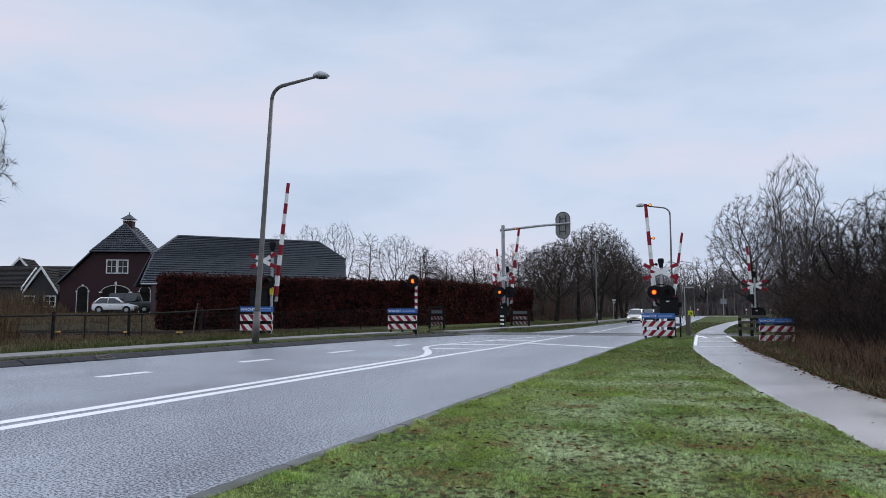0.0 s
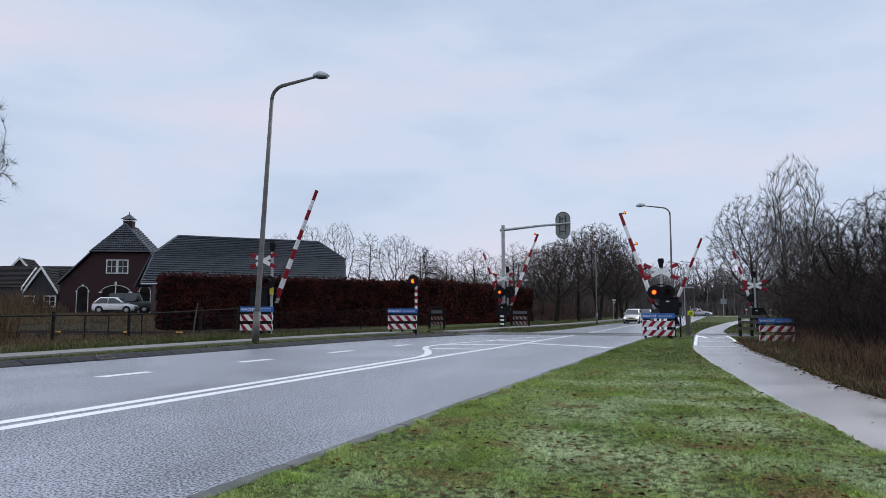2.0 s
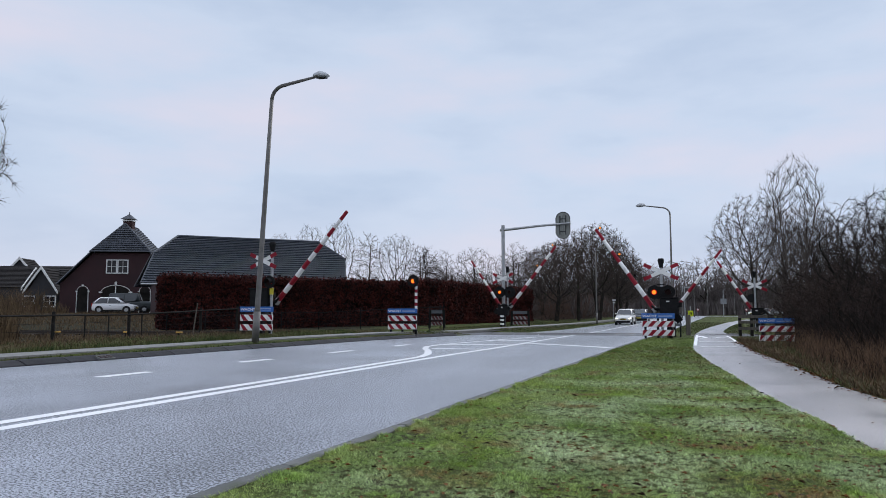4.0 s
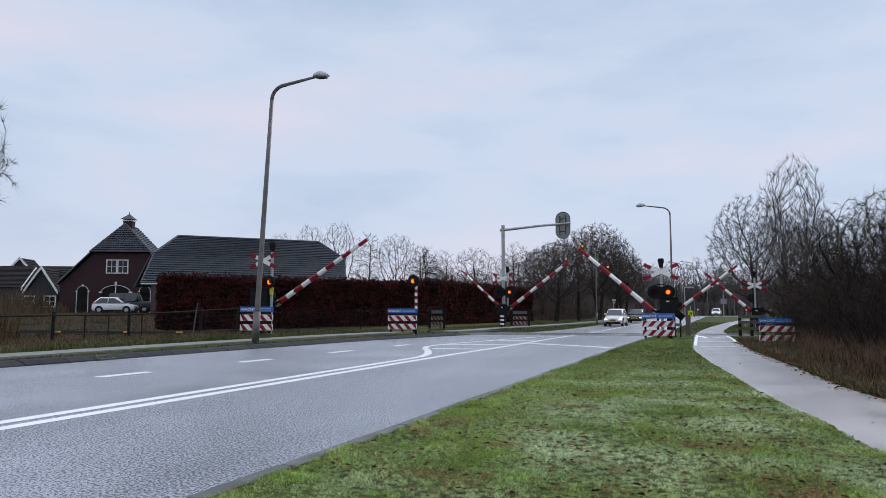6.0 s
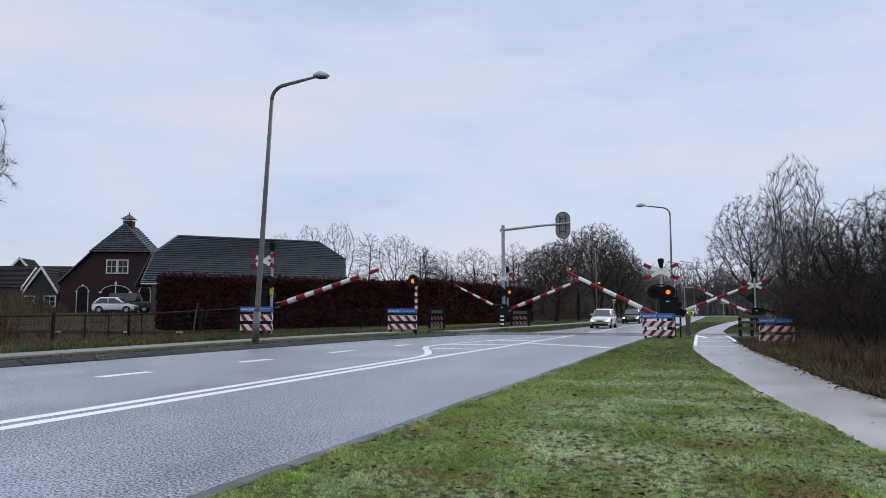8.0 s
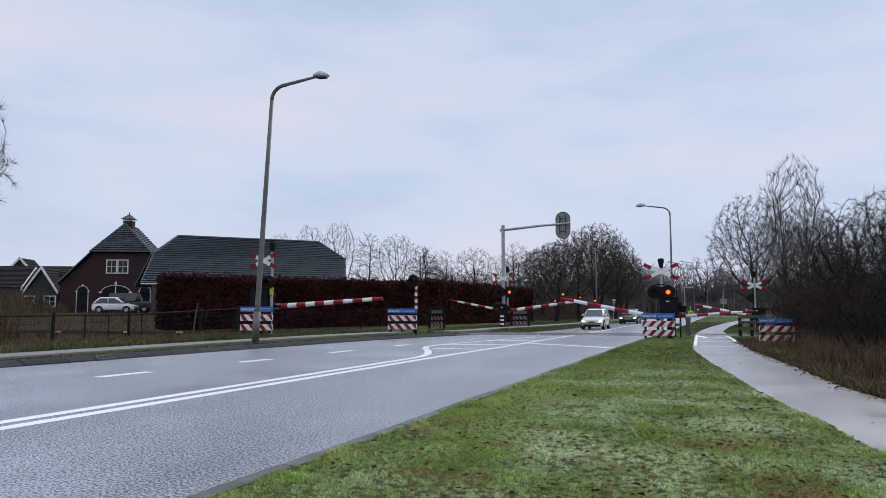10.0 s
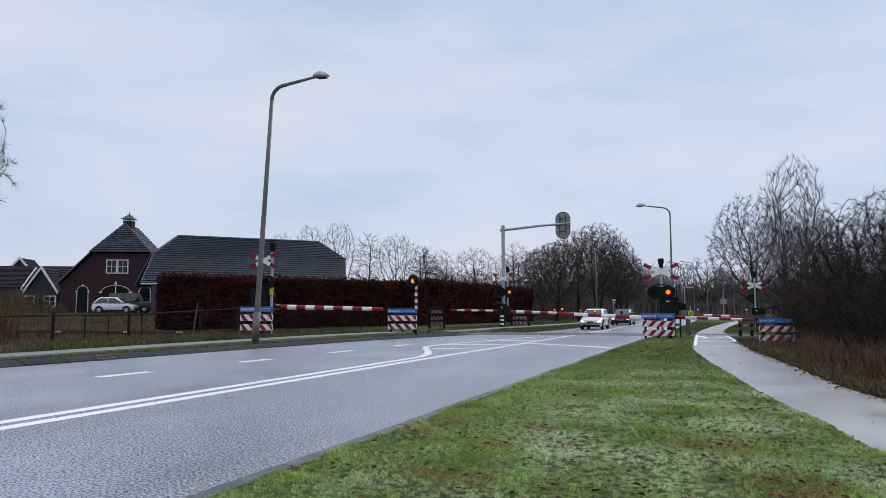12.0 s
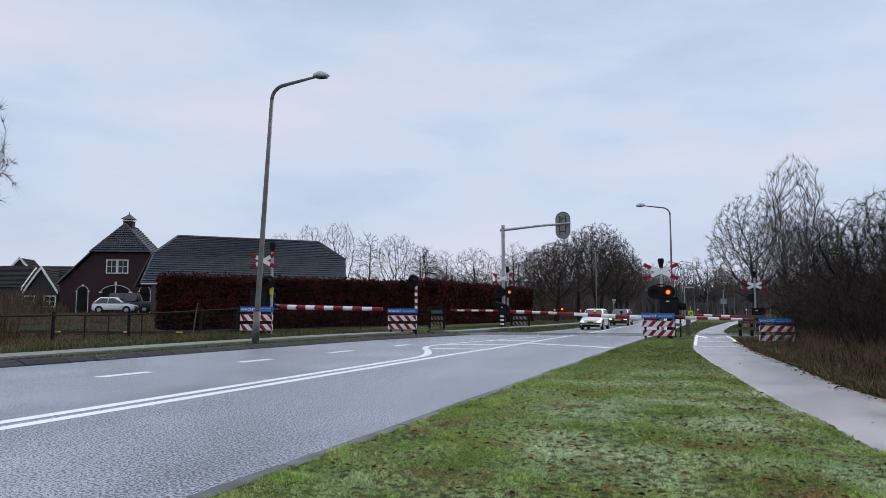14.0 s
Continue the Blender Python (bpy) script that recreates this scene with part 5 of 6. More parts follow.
def car(name, at, label, paint, length=3.6, width=1.6, height=1.5, lights=True, style="hatch", group=""):
    """Front faces -y; the origin is on the ground under its middle."""
    t = thing(name, at, label, "car", group)
    h, l, w = height, length / 2, width / 2
    hood = {"hatch": 0.60, "saloon": 0.60, "jeep": 0.56}[style] * h
    sill = 0.17
    cab = {"hatch": (-0.60, -0.12, 0.68, 0.965), "saloon": (-0.40, -0.04, 0.50, 0.84), "jeep": (-0.42, -0.34, 0.95, 0.99)}[style]
    nose = 0.80 if style != "jeep" else 0.97
    # lower body: sections along the car, each from the floor over the shoulder to the middle
    ys = (-1.0, -0.985, -0.94, -0.84, -0.68, -0.5, -0.2, 0.2, 0.55, 0.82, 0.94, 0.985, 1.0)
    tops = (nose * 0.86, nose * 0.93, nose * 0.97, nose + 0.05 * (1 - nose) / 0.2, nose + 0.13 * (1 - nose) / 0.2, 1.0, 1.0, 1.0, 1.01, 1.0, 0.97, 0.9, 0.84)
    wide = (0.80, 0.86, 0.92, 0.965, 0.99, 1.0, 1.0, 1.0, 1.0, 0.98, 0.94, 0.88, 0.82)
    low = (0.36, 0.24, 0.19, sill, sill, sill, sill, sill, sill, sill, 0.2, 0.26, 0.38)
    bm = BM()
    rings = []
    for a, top, k, z0 in zip(ys, tops, wide, low):
        z1, ww = hood * top, w * k
        half = [(0.80 * ww, z0), (0.97 * ww, z0 + 0.07), (1.0 * ww, z0 + 0.45 * (z1 - z0)), (0.985 * ww, z0 + 0.78 * (z1 - z0)), (0.93 * ww, z1 - 0.03), (0.80 * ww, z1 + 0.005), (0.35 * ww, z1 + 0.025)]
        rings.append([bm.verts.new((x, a * l, z)) for x, z in half + [(-x, z) for x, z in reversed(half)]])
    for r0, r1 in zip(rings, rings[1:]):
        for i in range(len(r0)):
            bm.faces.new((r0[i], r0[(i + 1) % len(r0)], r1[(i + 1) % len(r0)], r1[i]))
    bm.faces.new(rings[0])
    bm.faces.new(rings[-1])
    # cabin: belt, waist, roof edge, crown
    stack = []
    for f, kx in ((0.0, 0.93), (0.5, 0.86), (0.88, 0.765), (1.0, 0.58)):
        ya, yb = (cab[0] + (cab[1] - cab[0]) * f) * l, (cab[3] + (cab[2] - cab[3]) * f) * l
        if f == 1.0:
            ya, yb = ya + 0.12, yb - 0.08
        z = hood - 0.02 + (h - hood + 0.02) * (f if f < 1 else 0.985)
        q, dx = 0.10, w * kx
        stack.append([bm.verts.new(p) for p in ((-dx + q, ya, z), (dx - q, ya, z), (dx, ya + q * 1.4, z), (dx, yb - q, z), (dx - q, yb, z), (-dx + q, yb, z), (-dx, yb - q, z), (-dx, ya + q * 1.4, z))])
    for r0, r1 in zip(stack, stack[1:]):
        for i in range(8):
            bm.faces.new((r0[i], r0[(i + 1) % 8], r1[(i + 1) % 8], r1[i]))
    bm.faces.new(stack[-1])
    bm.faces.new(stack[0])
    body = part("body", bm, paint, t, smooth=True)

    def slab(nm, pts, m, lab=""):
        b = BM()
        a = [Vector(p) for p in pts]
        n = (a[1] - a[0]).cross(a[2] - a[0]).normalized() * 0.012
        lo, hi = [b.verts.new(p - n) for p in a], [b.verts.new(p + n) for p in a]
        b.faces.new(lo)
        b.faces.new(hi)
        for i in range(len(a)):
            j = (i + 1) % len(a)
            b.faces.new((lo[i], lo[j], hi[j], hi[i]))
        return part(nm, b, m, body, lab)

    zt, zb = h - 0.10, hood + 0.06
    wt, wb = w * 0.78, w * 0.92
    y0, y1 = cab[0] * l + 0.02, cab[1] * l - 0.02
    f = 0.012

    def front(z):
        return (cab[0] + (cab[1] - cab[0]) * (z - hood + 0.02) / (h - hood + 0.02)) * l

    slab("windscreen", [(-wb * 0.88, front(zb) - f, zb), (wb * 0.88, front(zb) - f, zb), (wt * 0.88, front(zt) - f, zt), (-wt * 0.88, front(zt) - f, zt)], GLASS, "dark windscreen")
    yb, yt = cab[3] * l, cab[2] * l
    slab("rear_window", [(-wb * 0.85, yb + 0.01, zb + 0.05), (wb * 0.85, yb + 0.01, zb + 0.05), (wt * 0.9, yt + 0.03, zt), (-wt * 0.9, yt + 0.03, zt)], GLASS)
    ym = (y1 + yt) / 2 - 0.05
    for s in (-1, 1):
        slab("side_window", [(s * wb * 1.035, y0 + 0.35, zb - 0.02), (s * wb * 1.035, ym - 0.04, zb - 0.02), (s * wt * 1.04, ym - 0.04, zt), (s * wt * 1.04, y1 + 0.14, zt)], GLASS)
        slab("side_window", [(s * wb * 1.035, ym + 0.04, zb - 0.02), (s * wb * 1.035, yb - 0.25, zb - 0.02), (s * wt * 1.04, yt - 0.12, zt), (s * wt * 1.04, ym + 0.04, zt)], GLASS)
        b = BM()
        bmesh.ops.create_uvsphere(b, u_segments=12, v_segments=8, radius=1, matrix=Matrix.Translation((s * w * 0.70, -l + 0.075, hood * nose * 0.80)) @ Matrix.Diagonal((0.17, 0.10, 0.085, 1)))
        part("headlight", b, HEADLIGHT if lights else RIM, body, "headlight")
        b = BM()
        box(b, (s * w * 0.82, l - 0.03, hood * 0.86), (0.14, 0.08, 0.30))
        part("tail_light", b, TAIL, body, "red tail light")
        b = BM()
        box(b, (s * (w + 0.03), y0 + 0.42, hood + 0.12), (0.15, 0.09, 0.12))
        bevel(b, 0.03)
        part("mirror", b, paint, body)
        for y in (-0.62 * l, 0.64 * l):
            # flat black disc in place of the wheel well's shaded hollow
            b = BM()
            rod(b, (s * (w - 0.12), y, 0.31), (s * (w + 0.004), y, 0.31), 0.36, seg=20)
            part("wheel_arch", b, BLACK, body)
            b = BM()
            r = 0.29
            rod(b, (s * (w - 0.17), y, r), (s * (w + 0.012), y, r), r, seg=24)
            bevel(b, 0.02)
            wh = part("wheel", b, TYRE, t, "black tyre with alloy rim")
            b = BM()
            rod(b, (s * (w - 0.02), y, r), (s * (w + 0.022), y, r), r * 0.62, seg=16)
            part("rim", b, RIM, wh)
    b = BM()
    box(b, (0, -l + 0.035, 0.27), (width * 0.80, 0.13, 0.15))
    bevel(b, 0.03)
    part("lower_grille", b, BLACK, body, "black lower air intake")
    for s in (-1, 1):
        b = BM()
        box(b, (s * (w - 0.02), -0.02 * l, 0.235), (0.06, length * 0.52, 0.10))
        bevel(b, 0.02)
        part("sill", b, BLACK, body, "dark plastic sill")
        b = BM()
        box(b, (s * (w + 0.004), 0.12 * l, hood * 0.78), (0.02, 0.16, 0.025))
        part("door_handle", b, BLACK, body)
    b = BM()
    box(b, (0, -l + 0.02, 0.415), (width * 0.9, 0.10, 0.035))
    bevel(b, 0.012)
    part("bumper_strip", b, BLACK, body, "dark bumper strip")
    b = BM()
    bmesh.ops.create_uvsphere(b, u_segments=16, v_segments=8, radius=1, matrix=Matrix.Translation((0, -l + 0.06, hood * nose * 0.77)) @ Matrix.Diagonal((0.30, 0.10, 0.075, 1)))
    grille = part("grille", b, BLACK, body, "black oval grille")
    b = BM()
    box(b, (0, -l - 0.025, hood * nose * 0.80), (0.54, 0.02, 0.025))
    part("grille_bar", b, RIM, grille, "chrome bar")
    b = BM()
    box(b, (0, -l - 0.035, 0.47), (0.5, 0.02, 0.11))
    pl = part("number_plate", b, PLATE, body, "yellow plate")
    b = BM()
    box(b, (0, -l - 0.047, 0.47), (0.40, 0.006, 0.05))
    part("plate_bar", b, BLACK, pl)
    return t


CAR_WHITE = mat("white_car_paint", (0.70, 0.69, 0.66), (0.64, 0.63, 0.61), rough=0.25, scale=1, bump=0)
PARKED_WHITE = mat("parked_white_car_paint", (0.80, 0.80, 0.80), (0.74, 0.74, 0.75), rough=0.25, scale=1, bump=0)
CAR_DARK = mat("dark_grey_car_paint", (0.05, 0.055, 0.06), (0.04, 0.045, 0.05), rough=0.22, scale=1, bump=0)
CAR_SILVER = mat("silver_car_paint", (0.42, 0.44, 0.46), (0.36, 0.38, 0.40), rough=0.28, metal=0.5, scale=1, bump=0)
white_car = car("hatchback_car", pose(-8.0, 70, -0.12), "small white hatchback with lit headlights", CAR_WHITE, 3.5, 1.44, 1.36)
dark_car = car("estate_car", pose(-8.0, 84, -0.12), "dark grey estate car with lit headlights", CAR_DARK, 3.9, 1.58, 1.36)
parked = car("parked_car", pose(-54.7, 51.3, 0.85, 0, 0, 122), "small white hatchback parked before the house", PARKED_WHITE, 3.9, 1.7, 1.5, lights=False)
jeep = car("parked_car", pose(-56.5, 55.1, 0.9, 0, 0, 125), "dark grey-green off-road car parked before the house", mat("grey_green_paint", (0.034, 0.042, 0.044), (0.024, 0.030, 0.032), rough=0.4, spec=0.3, scale=1, bump=0), 4.3, 1.8, 1.95, lights=False, style="jeep")
far_car_a = car("passing_car", pose(-60, 128, -0.1, 0, 0, 90), "silver saloon passing on the crossroad", CAR_SILVER, 4.4, 1.75, 1.45, style="saloon", group="cars on the crossroad")
far_car_b = car("passing_car", pose(40, 125, -0.1, 0, 0, -90), "white hatchback passing on the crossroad", PARKED_WHITE, 4.0, 1.7, 1.5, group="cars on the crossroad")


# ---------------------------------------------------------------- footway, track, fences
walk_mid = lerp_table([(-40, -15.15), (18, -15.1), (24, -14.85), (28, -14.4), (31, -13.9), (38, -12.4), (46, -11.6), (58, -11.2), (120, -11.2)])
def skirt(ob, across, depth=0.12):
    """Edges of a paved strip, down into the ground."""
    me = ob.data
    vs, fs = [tuple(v.co) for v in me.vertices], [tuple(p.vertices) for p in me.polygons]
    n = across + 1
    rows = len(vs) // n
    for col in (0, across):
        base = len(vs)
        for i in range(rows):
            x, y, z = vs[i * n + col]
            vs.append((x, y, z - depth))
        for i in range(rows - 1):
            fs.append((i * n + col, (i + 1) * n + col, base + i + 1, base + i))
    me2 = soup(me.name, vs, fs, me.materials[0])
    ob.data = me2


footway = strip("footway", lambda y: walk_mid(y) - 0.58, lambda y: walk_mid(y) + 0.58, [float(v) for v in np.arange(-40, 110, 1.0)], lambda y: ground_z(walk_mid(y), y) + 0.014, CONCRETE, "light grey paved footway beside the road", "footway", across=4)
skirt(footway, 4)


def track():
    u = Vector((1, 0.268, 0)).normalized()
    n = Vector((-u.y, u.x, 0))
    o = Vector((-6, 36.0, 0))

    def zt(p):
        return road_z(p.y) - 0.12

    for name, lo, hi in (("railway_track", -85, -10), ("railway_track", 9, 60)):
        t = thing(name, pose(0, 0, 0), "single railway track on dark ballast beside the crossing", "railway track")
        verts, faces = [], []
        ss = list(np.arange(lo, hi + 0.1, 2.5))
        for q in ss:
            for w, dz in ((-2.2, -0.35), (-1.5, -0.05), (1.5, -0.05), (2.2, -0.35)):
                p = o + u * q + n * w
                verts.append((p.x, p.y, max(zt(p) + dz, road_z(p.y) - 0.3)))
        for i in range(len(ss) - 1):
            for k in range(3):
                faces.append((i * 4 + k, i * 4 + k + 1, i * 4 + k + 5, i * 4 + k + 4))
        share("ballast", soup("ballast", verts, faces, mat("ballast", (0.062, 0.055, 0.048), (0.028, 0.025, 0.022), rough=0.95, scale=9, fine=30, bump=1.0, bump_dist=0.05)), t, pose(0, 0, 0))["kind"] = "stuff"
        bm = BM()
        box(bm, (0, 0, 0), (0.24, 2.5, 0.14))
        sl = mesh_of("sleeper", bm, WOOD_DARK)
        for q in np.arange(lo, hi, 1.2):
            p = o + u * float(q)
            share("sleeper", sl, t, pose(p.x, p.y, zt(p) - 0.05, 0, 0, math.degrees(math.atan2(u.y, u.x))))
        for w in (-0.75, 0.75):
            bm = BM()
            rings = []
            for q in np.arange(lo, hi + 0.1, 2.5):
                a = o + u * float(q) + n * w
                rings.append([bm.verts.new((a.x + n.x * e, a.y + n.y * e, zt(a) + h)) for e, h in ((-0.06, 0.0), (0.06, 0.0), (0.012, 0.03), (0.012, 0.10), (0.036, 0.105), (0.036, 0.145), (-0.036, 0.145), (-0.036, 0.105), (-0.012, 0.10), (-0.012, 0.03))])
            for r0, r1 in zip(rings, rings[1:]):
                for i in range(10):
                    bm.faces.new((r0[i], r0[(i + 1) % 10], r1[(i + 1) % 10], r1[i]))
            bm.faces.new(rings[0])
            bm.faces.new(rings[-1])
            part("rail", bm, STEEL, t, "brown steel rail")
    # flush panels and grooves across road and paths
    t = thing("crossing_deck", pose(0, 0, 0), "flush concrete crossing panels between rails in the road", "crossing deck")
    ang = math.degrees(math.atan2(u.y, u.x))
    bm = BM()
    box(bm, (0, 0, 0), (1.17, 1.30, 0.05))
    panel = mesh_of("panel", bm, mat("deck_concrete", (0.13, 0.13, 0.135), (0.08, 0.08, 0.085), rough=0.4, rough_b=0.6, scale=2, fine=40, per_object=0.3, coat=0.4))
    for k in range(-9, 8):
        for w in (-1.5, 0, 1.5):
            p = o + u * (k * 1.2) + n * w
            if p.x < road_left(p.y) - 4.2 or p.x > 1.6:
                continue
            share("panel", panel, t, pose(p.x, p.y, road_z(p.y) - 0.014, 0, 0, ang))
    for w in (-0.75, 0.75):
        bm = BM()
        a, b = o + u * -10.2 + n * w, o + u * 9.2 + n * w
        c = (a + b) / 2
        box(bm, (c.x, c.y, road_z(36) - 0.005), ((b - a).length, 0.07, 0.04), pose(0, 0, 0, 0, 0, ang))
        part("rail", bm, STEEL, t, "worn rail head")


track()


def left_fence():
    t = thing("fence", pose(0, 0, 0), "weathered pasture fence of posts with thin rails", "fence", "fences by the railway")
    pts = [(-21.9, 10.6, 1.06), (-22.5, 14.7, 1.06), (-23.07, 18.8, 1.08), (-23.6, 22.9, 1.08), (-24.2, 28.0, 1.24), (-23.9, 30.4, 1.33)]
    tops = []
    for i, (x, y, top) in enumerate(pts):
        bm = BM()
        rod(bm, (x, y, ground_z(x, y) - 0.2), (x + 0.02 * (i % 3 - 1), y, top + 0.02), 0.07, 0.062, seg=8)
        part("post", bm, WOOD_DARK, t)
        tops.append(Vector((x + 0.06, y, top)))
    for drop, r in ((0.12, 0.034), (0.42, 0.006), (0.68, 0.006)):
        for a, b in zip(tops, tops[1:]):
            bm = BM()
            rod(bm, a - Vector((0, 0, drop)), b - Vector((0, 0, drop)), r, seg=6)
            part("rail" if r > 0.01 else "wire", bm, WOOD_DARK, t)
    for (x, y) in ((-24.9, 21.8), (-25.2, 23.3), (-25.4, 25.4), (-25.2, 29.2)):
        z = ground_z(x, y)
        bm = BM()
        rod(bm, (x, y, z - 0.2), (x, y, z + 1.1), 0.03, seg=6)
        part("stake", bm, WOOD_DARK, t)


left_fence()


def track_marker(x, y, long):
    t = thing("cable_marker", pose(x, y, ground_z(x, y), 0, 0, 15), "low orange-yellow marker block beside the railway track", "marker", "markers beside the track")
    bm = BM()
    box(bm, (0, 0, 0.06), (0.12, 0.12, 0.34))
    part("stub", bm, WOOD_DARK, t)
    bm = BM()
    box(bm, (0, 0, 0.27), (long, 0.14, 0.08))
    bevel(bm, 0.01)
    part("cap", bm, mat("marker_orange", (0.62, 0.36, 0.07), (0.50, 0.28, 0.05), rough=0.6), t, "orange-yellow cap")


track_marker(-32.4, 26.6, 0.45)
track_marker(-28.6, 27.6, 0.30)
track_marker(-25.9, 28.4, 0.30)
stake = thing("leaning_stake", pose(-21.9, 24.8, -0.05), "slanting old wooden stake in the grass", "stake")
bm = BM()
rod(bm, (0, 0, -0.2), (0.22, 0.05, 1.5), 0.035, 0.025, seg=7)
part("pole", bm, WOOD, stake)


def mesh_fence(pts, h=1.25, step=2.4, label="dark wire mesh fence on thin posts before the hedge"):
    t = thing("wire_fence", pose(0, 0, 0), label, "fence", "fences by the railway")
    for (x0, y0), (x1, y1) in zip(pts, pts[1:]):
        n = max(1, round(math.hypot(x1 - x0, y1 - y0) / step))
        wires = BM()
        for i in range(n + 1):
            x, y = x0 + (x1 - x0) * i / n, y0 + (y1 - y0) * i / n
            z = ground_z(x, y)
            bm = BM()
            rod(bm, (x, y, z - 0.1), (x, y, z + h + 0.1), 0.03, seg=6)
            part("post", bm, BLACK, t)
        za, zb = ground_z(x0, y0), ground_z(x1, y1)
        for k in range(8):
            rod(wires, (x0, y0, za + 0.1 + (h - 0.1) * k / 7), (x1, y1, zb + 0.1 + (h - 0.1) * k / 7), 0.016 if k == 7 else 0.006, seg=4)
        m = int(math.hypot(x1 - x0, y1 - y0) / 0.22)
        for i in range(m):
            x, y = x0 + (x1 - x0) * i / m, y0 + (y1 - y0) * i / m
            z = za + (zb - za) * i / m
            rod(wires, (x, y, z + 0.1), (x, y, z + h), 0.005, seg=3)
        part("wire_mesh", wires, BLACK, t)


mesh_fence([(-29.0, 30.8), (-21.5, 34.6), (-15.9, 39.2)])
mesh_fence([(-15.6, 36.8), (-14.85, 37.15)], 1.35, 0.8, "dark steel gate frame beside the footway")


def board_back(at, w=1.1, h=1.05):
    """The dark back of a striped board in its timber frame."""
    t = thing("board_frame", at, "dark timber frame with dull striped boards seen from behind", "warning board", "boards at the crossing")
    for s in (-1, 1):
        bm = BM()
        box(bm, (s * w / 2, 0, h / 2), (0.14, 0.12, h), pose(0, 0, 0, 0, s * -2, 0))
        bevel(bm, 0.01)
        part("post", bm, WOOD_DARK, t)
    bm = BM()
    box(bm, (0, 0, h - 0.12), (w, 0.04, 0.2))
    part("plate", bm, mat("dull_grey_plate", (0.10, 0.11, 0.12), rough=0.6), t)
    for z in (0.25, 0.58):
        bm = BM()
        box(bm, (0, 0, z), (w - 0.1, 0.03, 0.2))
        b = part("striped_board", bm, mat("dull_white", (0.28, 0.27, 0.26), rough=0.7), t)
        for k in range(4):
            bm = BM()
            u0 = -w / 2 + 0.08 + k * w / 4.2
            prism(bm, [(u0, z + 0.095), (u0 + 0.13, z + 0.095), (u0 + 0.25, z - 0.095), (u0 + 0.12, z - 0.095)], "y", -0.021, -0.0165)
            part("stripe", bm, mat("dull_red", (0.10, 0.02, 0.02), rough=0.7), b)
    return t


board_back(pose(-12.45, 44.6, 0.05, 0, 0, 22))
board_back(pose(-15.25, 37.1, 0.12, 0, 0, 20), 0.8)
rail_gate = thing("timber_barrier", pose(1.15, 36.3, -0.06, 0, 0, 20), "low dark timber barrier beside the cycle path", "barrier")
for x in (-0.55, 0.0, 0.55):
    bm = BM()
    box(bm, (x, 0, 0.48), (0.12, 0.12, 1.0))
    bevel(bm, 0.01)
    part("post", bm, WOOD_DARK, rail_gate)
for z in (0.35, 0.65, 0.9):
    bm = BM()
    box(bm, (0, -0.09, z), (1.3, 0.04, 0.14))
    part("rail", bm, WOOD, rail_gate)

bollard = thing("bollard", pose(-1.62, 34.9, -0.05), "square weathered wooden bollard beside the path", "bollard")
bm = BM()
box(bm, (0, 0, 0.45), (0.20, 0.20, 1.05))
bevel(bm, 0.02)
part("post", bm, WOOD, bollard)
cabinet = thing("board_frame", pose(-1.98, 33.0, -0.05), "narrow dark frame of thin posts with side plates", "warning board", "boards at the crossing")
for x in (-0.12, 0.12):
    bm = BM()
    box(bm, (x, 0, 0.5), (0.07, 0.07, 1.1))
    bevel(bm, 0.01)
    part("post", bm, BLACK, cabinet)
for z in (0.55, 0.95):
    bm = BM()
    box(bm, (-0.05, -0.05, z), (0.46, 0.03, 0.13))
    part("plate", bm, mat("dull_grey_plate", (0.1, 0.1, 0.1)), cabinet)


# ---------------------------------------------------------------- signs and posts in the distance
def road_sign(at, h, plates, label, r=0.04):
    t = thing("road_sign", at, label, "road sign", "signs beyond the crossing")
    bm = BM()
    rod(bm, (0, 0, 0), (0, 0, h), r, seg=8)
    part("pole", bm, GALV, t)
    for x, z, w, hh, m in plates:
        bm = BM()
        box(bm, (x, -0.06, z), (w, 0.03, hh))
        bevel(bm, 0.008)
        part("sign_plate", bm, m, t)
    return t


SIGN_Y = mat("fluorescent_yellow", (0.62, 0.70, 0.02), (0.55, 0.62, 0.02), rough=0.5)
SIGN_G = mat("grey_sign", (0.25, 0.26, 0.28), rough=0.6)
road_sign(pose(-2.75, 63.5, -0.12, 0, 0, 22), 1.6, [(0, 0.95, 0.46, 0.5, SIGN_Y), (0, 0.95, 0.2, 0.22, BLACK)], "square yellow warning sign on a short pole")
road_sign(pose(-12.0, 83.0, -0.1, 0, 0, 22), 2.5, [(0.15, 2.35, 0.55, 0.18, WHITE), (0.05, 2.05, 0.25, 0.12, WHITE)], "white direction arrows on a pole")
road_sign(pose(-4.4, 88.0, -0.1, 0, 0, 22), 4.0, [(0.5, 3.9, 1.2, 0.14, GALV), (-0.25, 3.6, 0.1, 0.5, SIGN_G)], "slender pole with a thin cross arm", 0.06)
for x, y in ((6.4, 118), (3.0, 117), (-4.0, 118)):
    sign = road_sign(pose(x, y, -0.1, 0, 0, 22), 1.5, [], "small white and red triangular give-way sign")
    for k, m in ((1.0, RED), (0.62, WHITE)):
        bm = BM()
        prism(bm, [(-0.28 * k, 1.2 + 0.18 * k), (0.28 * k, 1.2 + 0.18 * k), (0, 1.2 - 0.3 * k)], "y", -0.08 if k < 1 else -0.07, -0.05)
        part("sign_plate", bm, m, sign)
road_sign(pose(-0.2, 124, -0.1, 0, 0, 22), 4.5, [(0, 2.6, 1.0, 0.9, SIGN_G)], "grey direction board at the junction", 0.07)
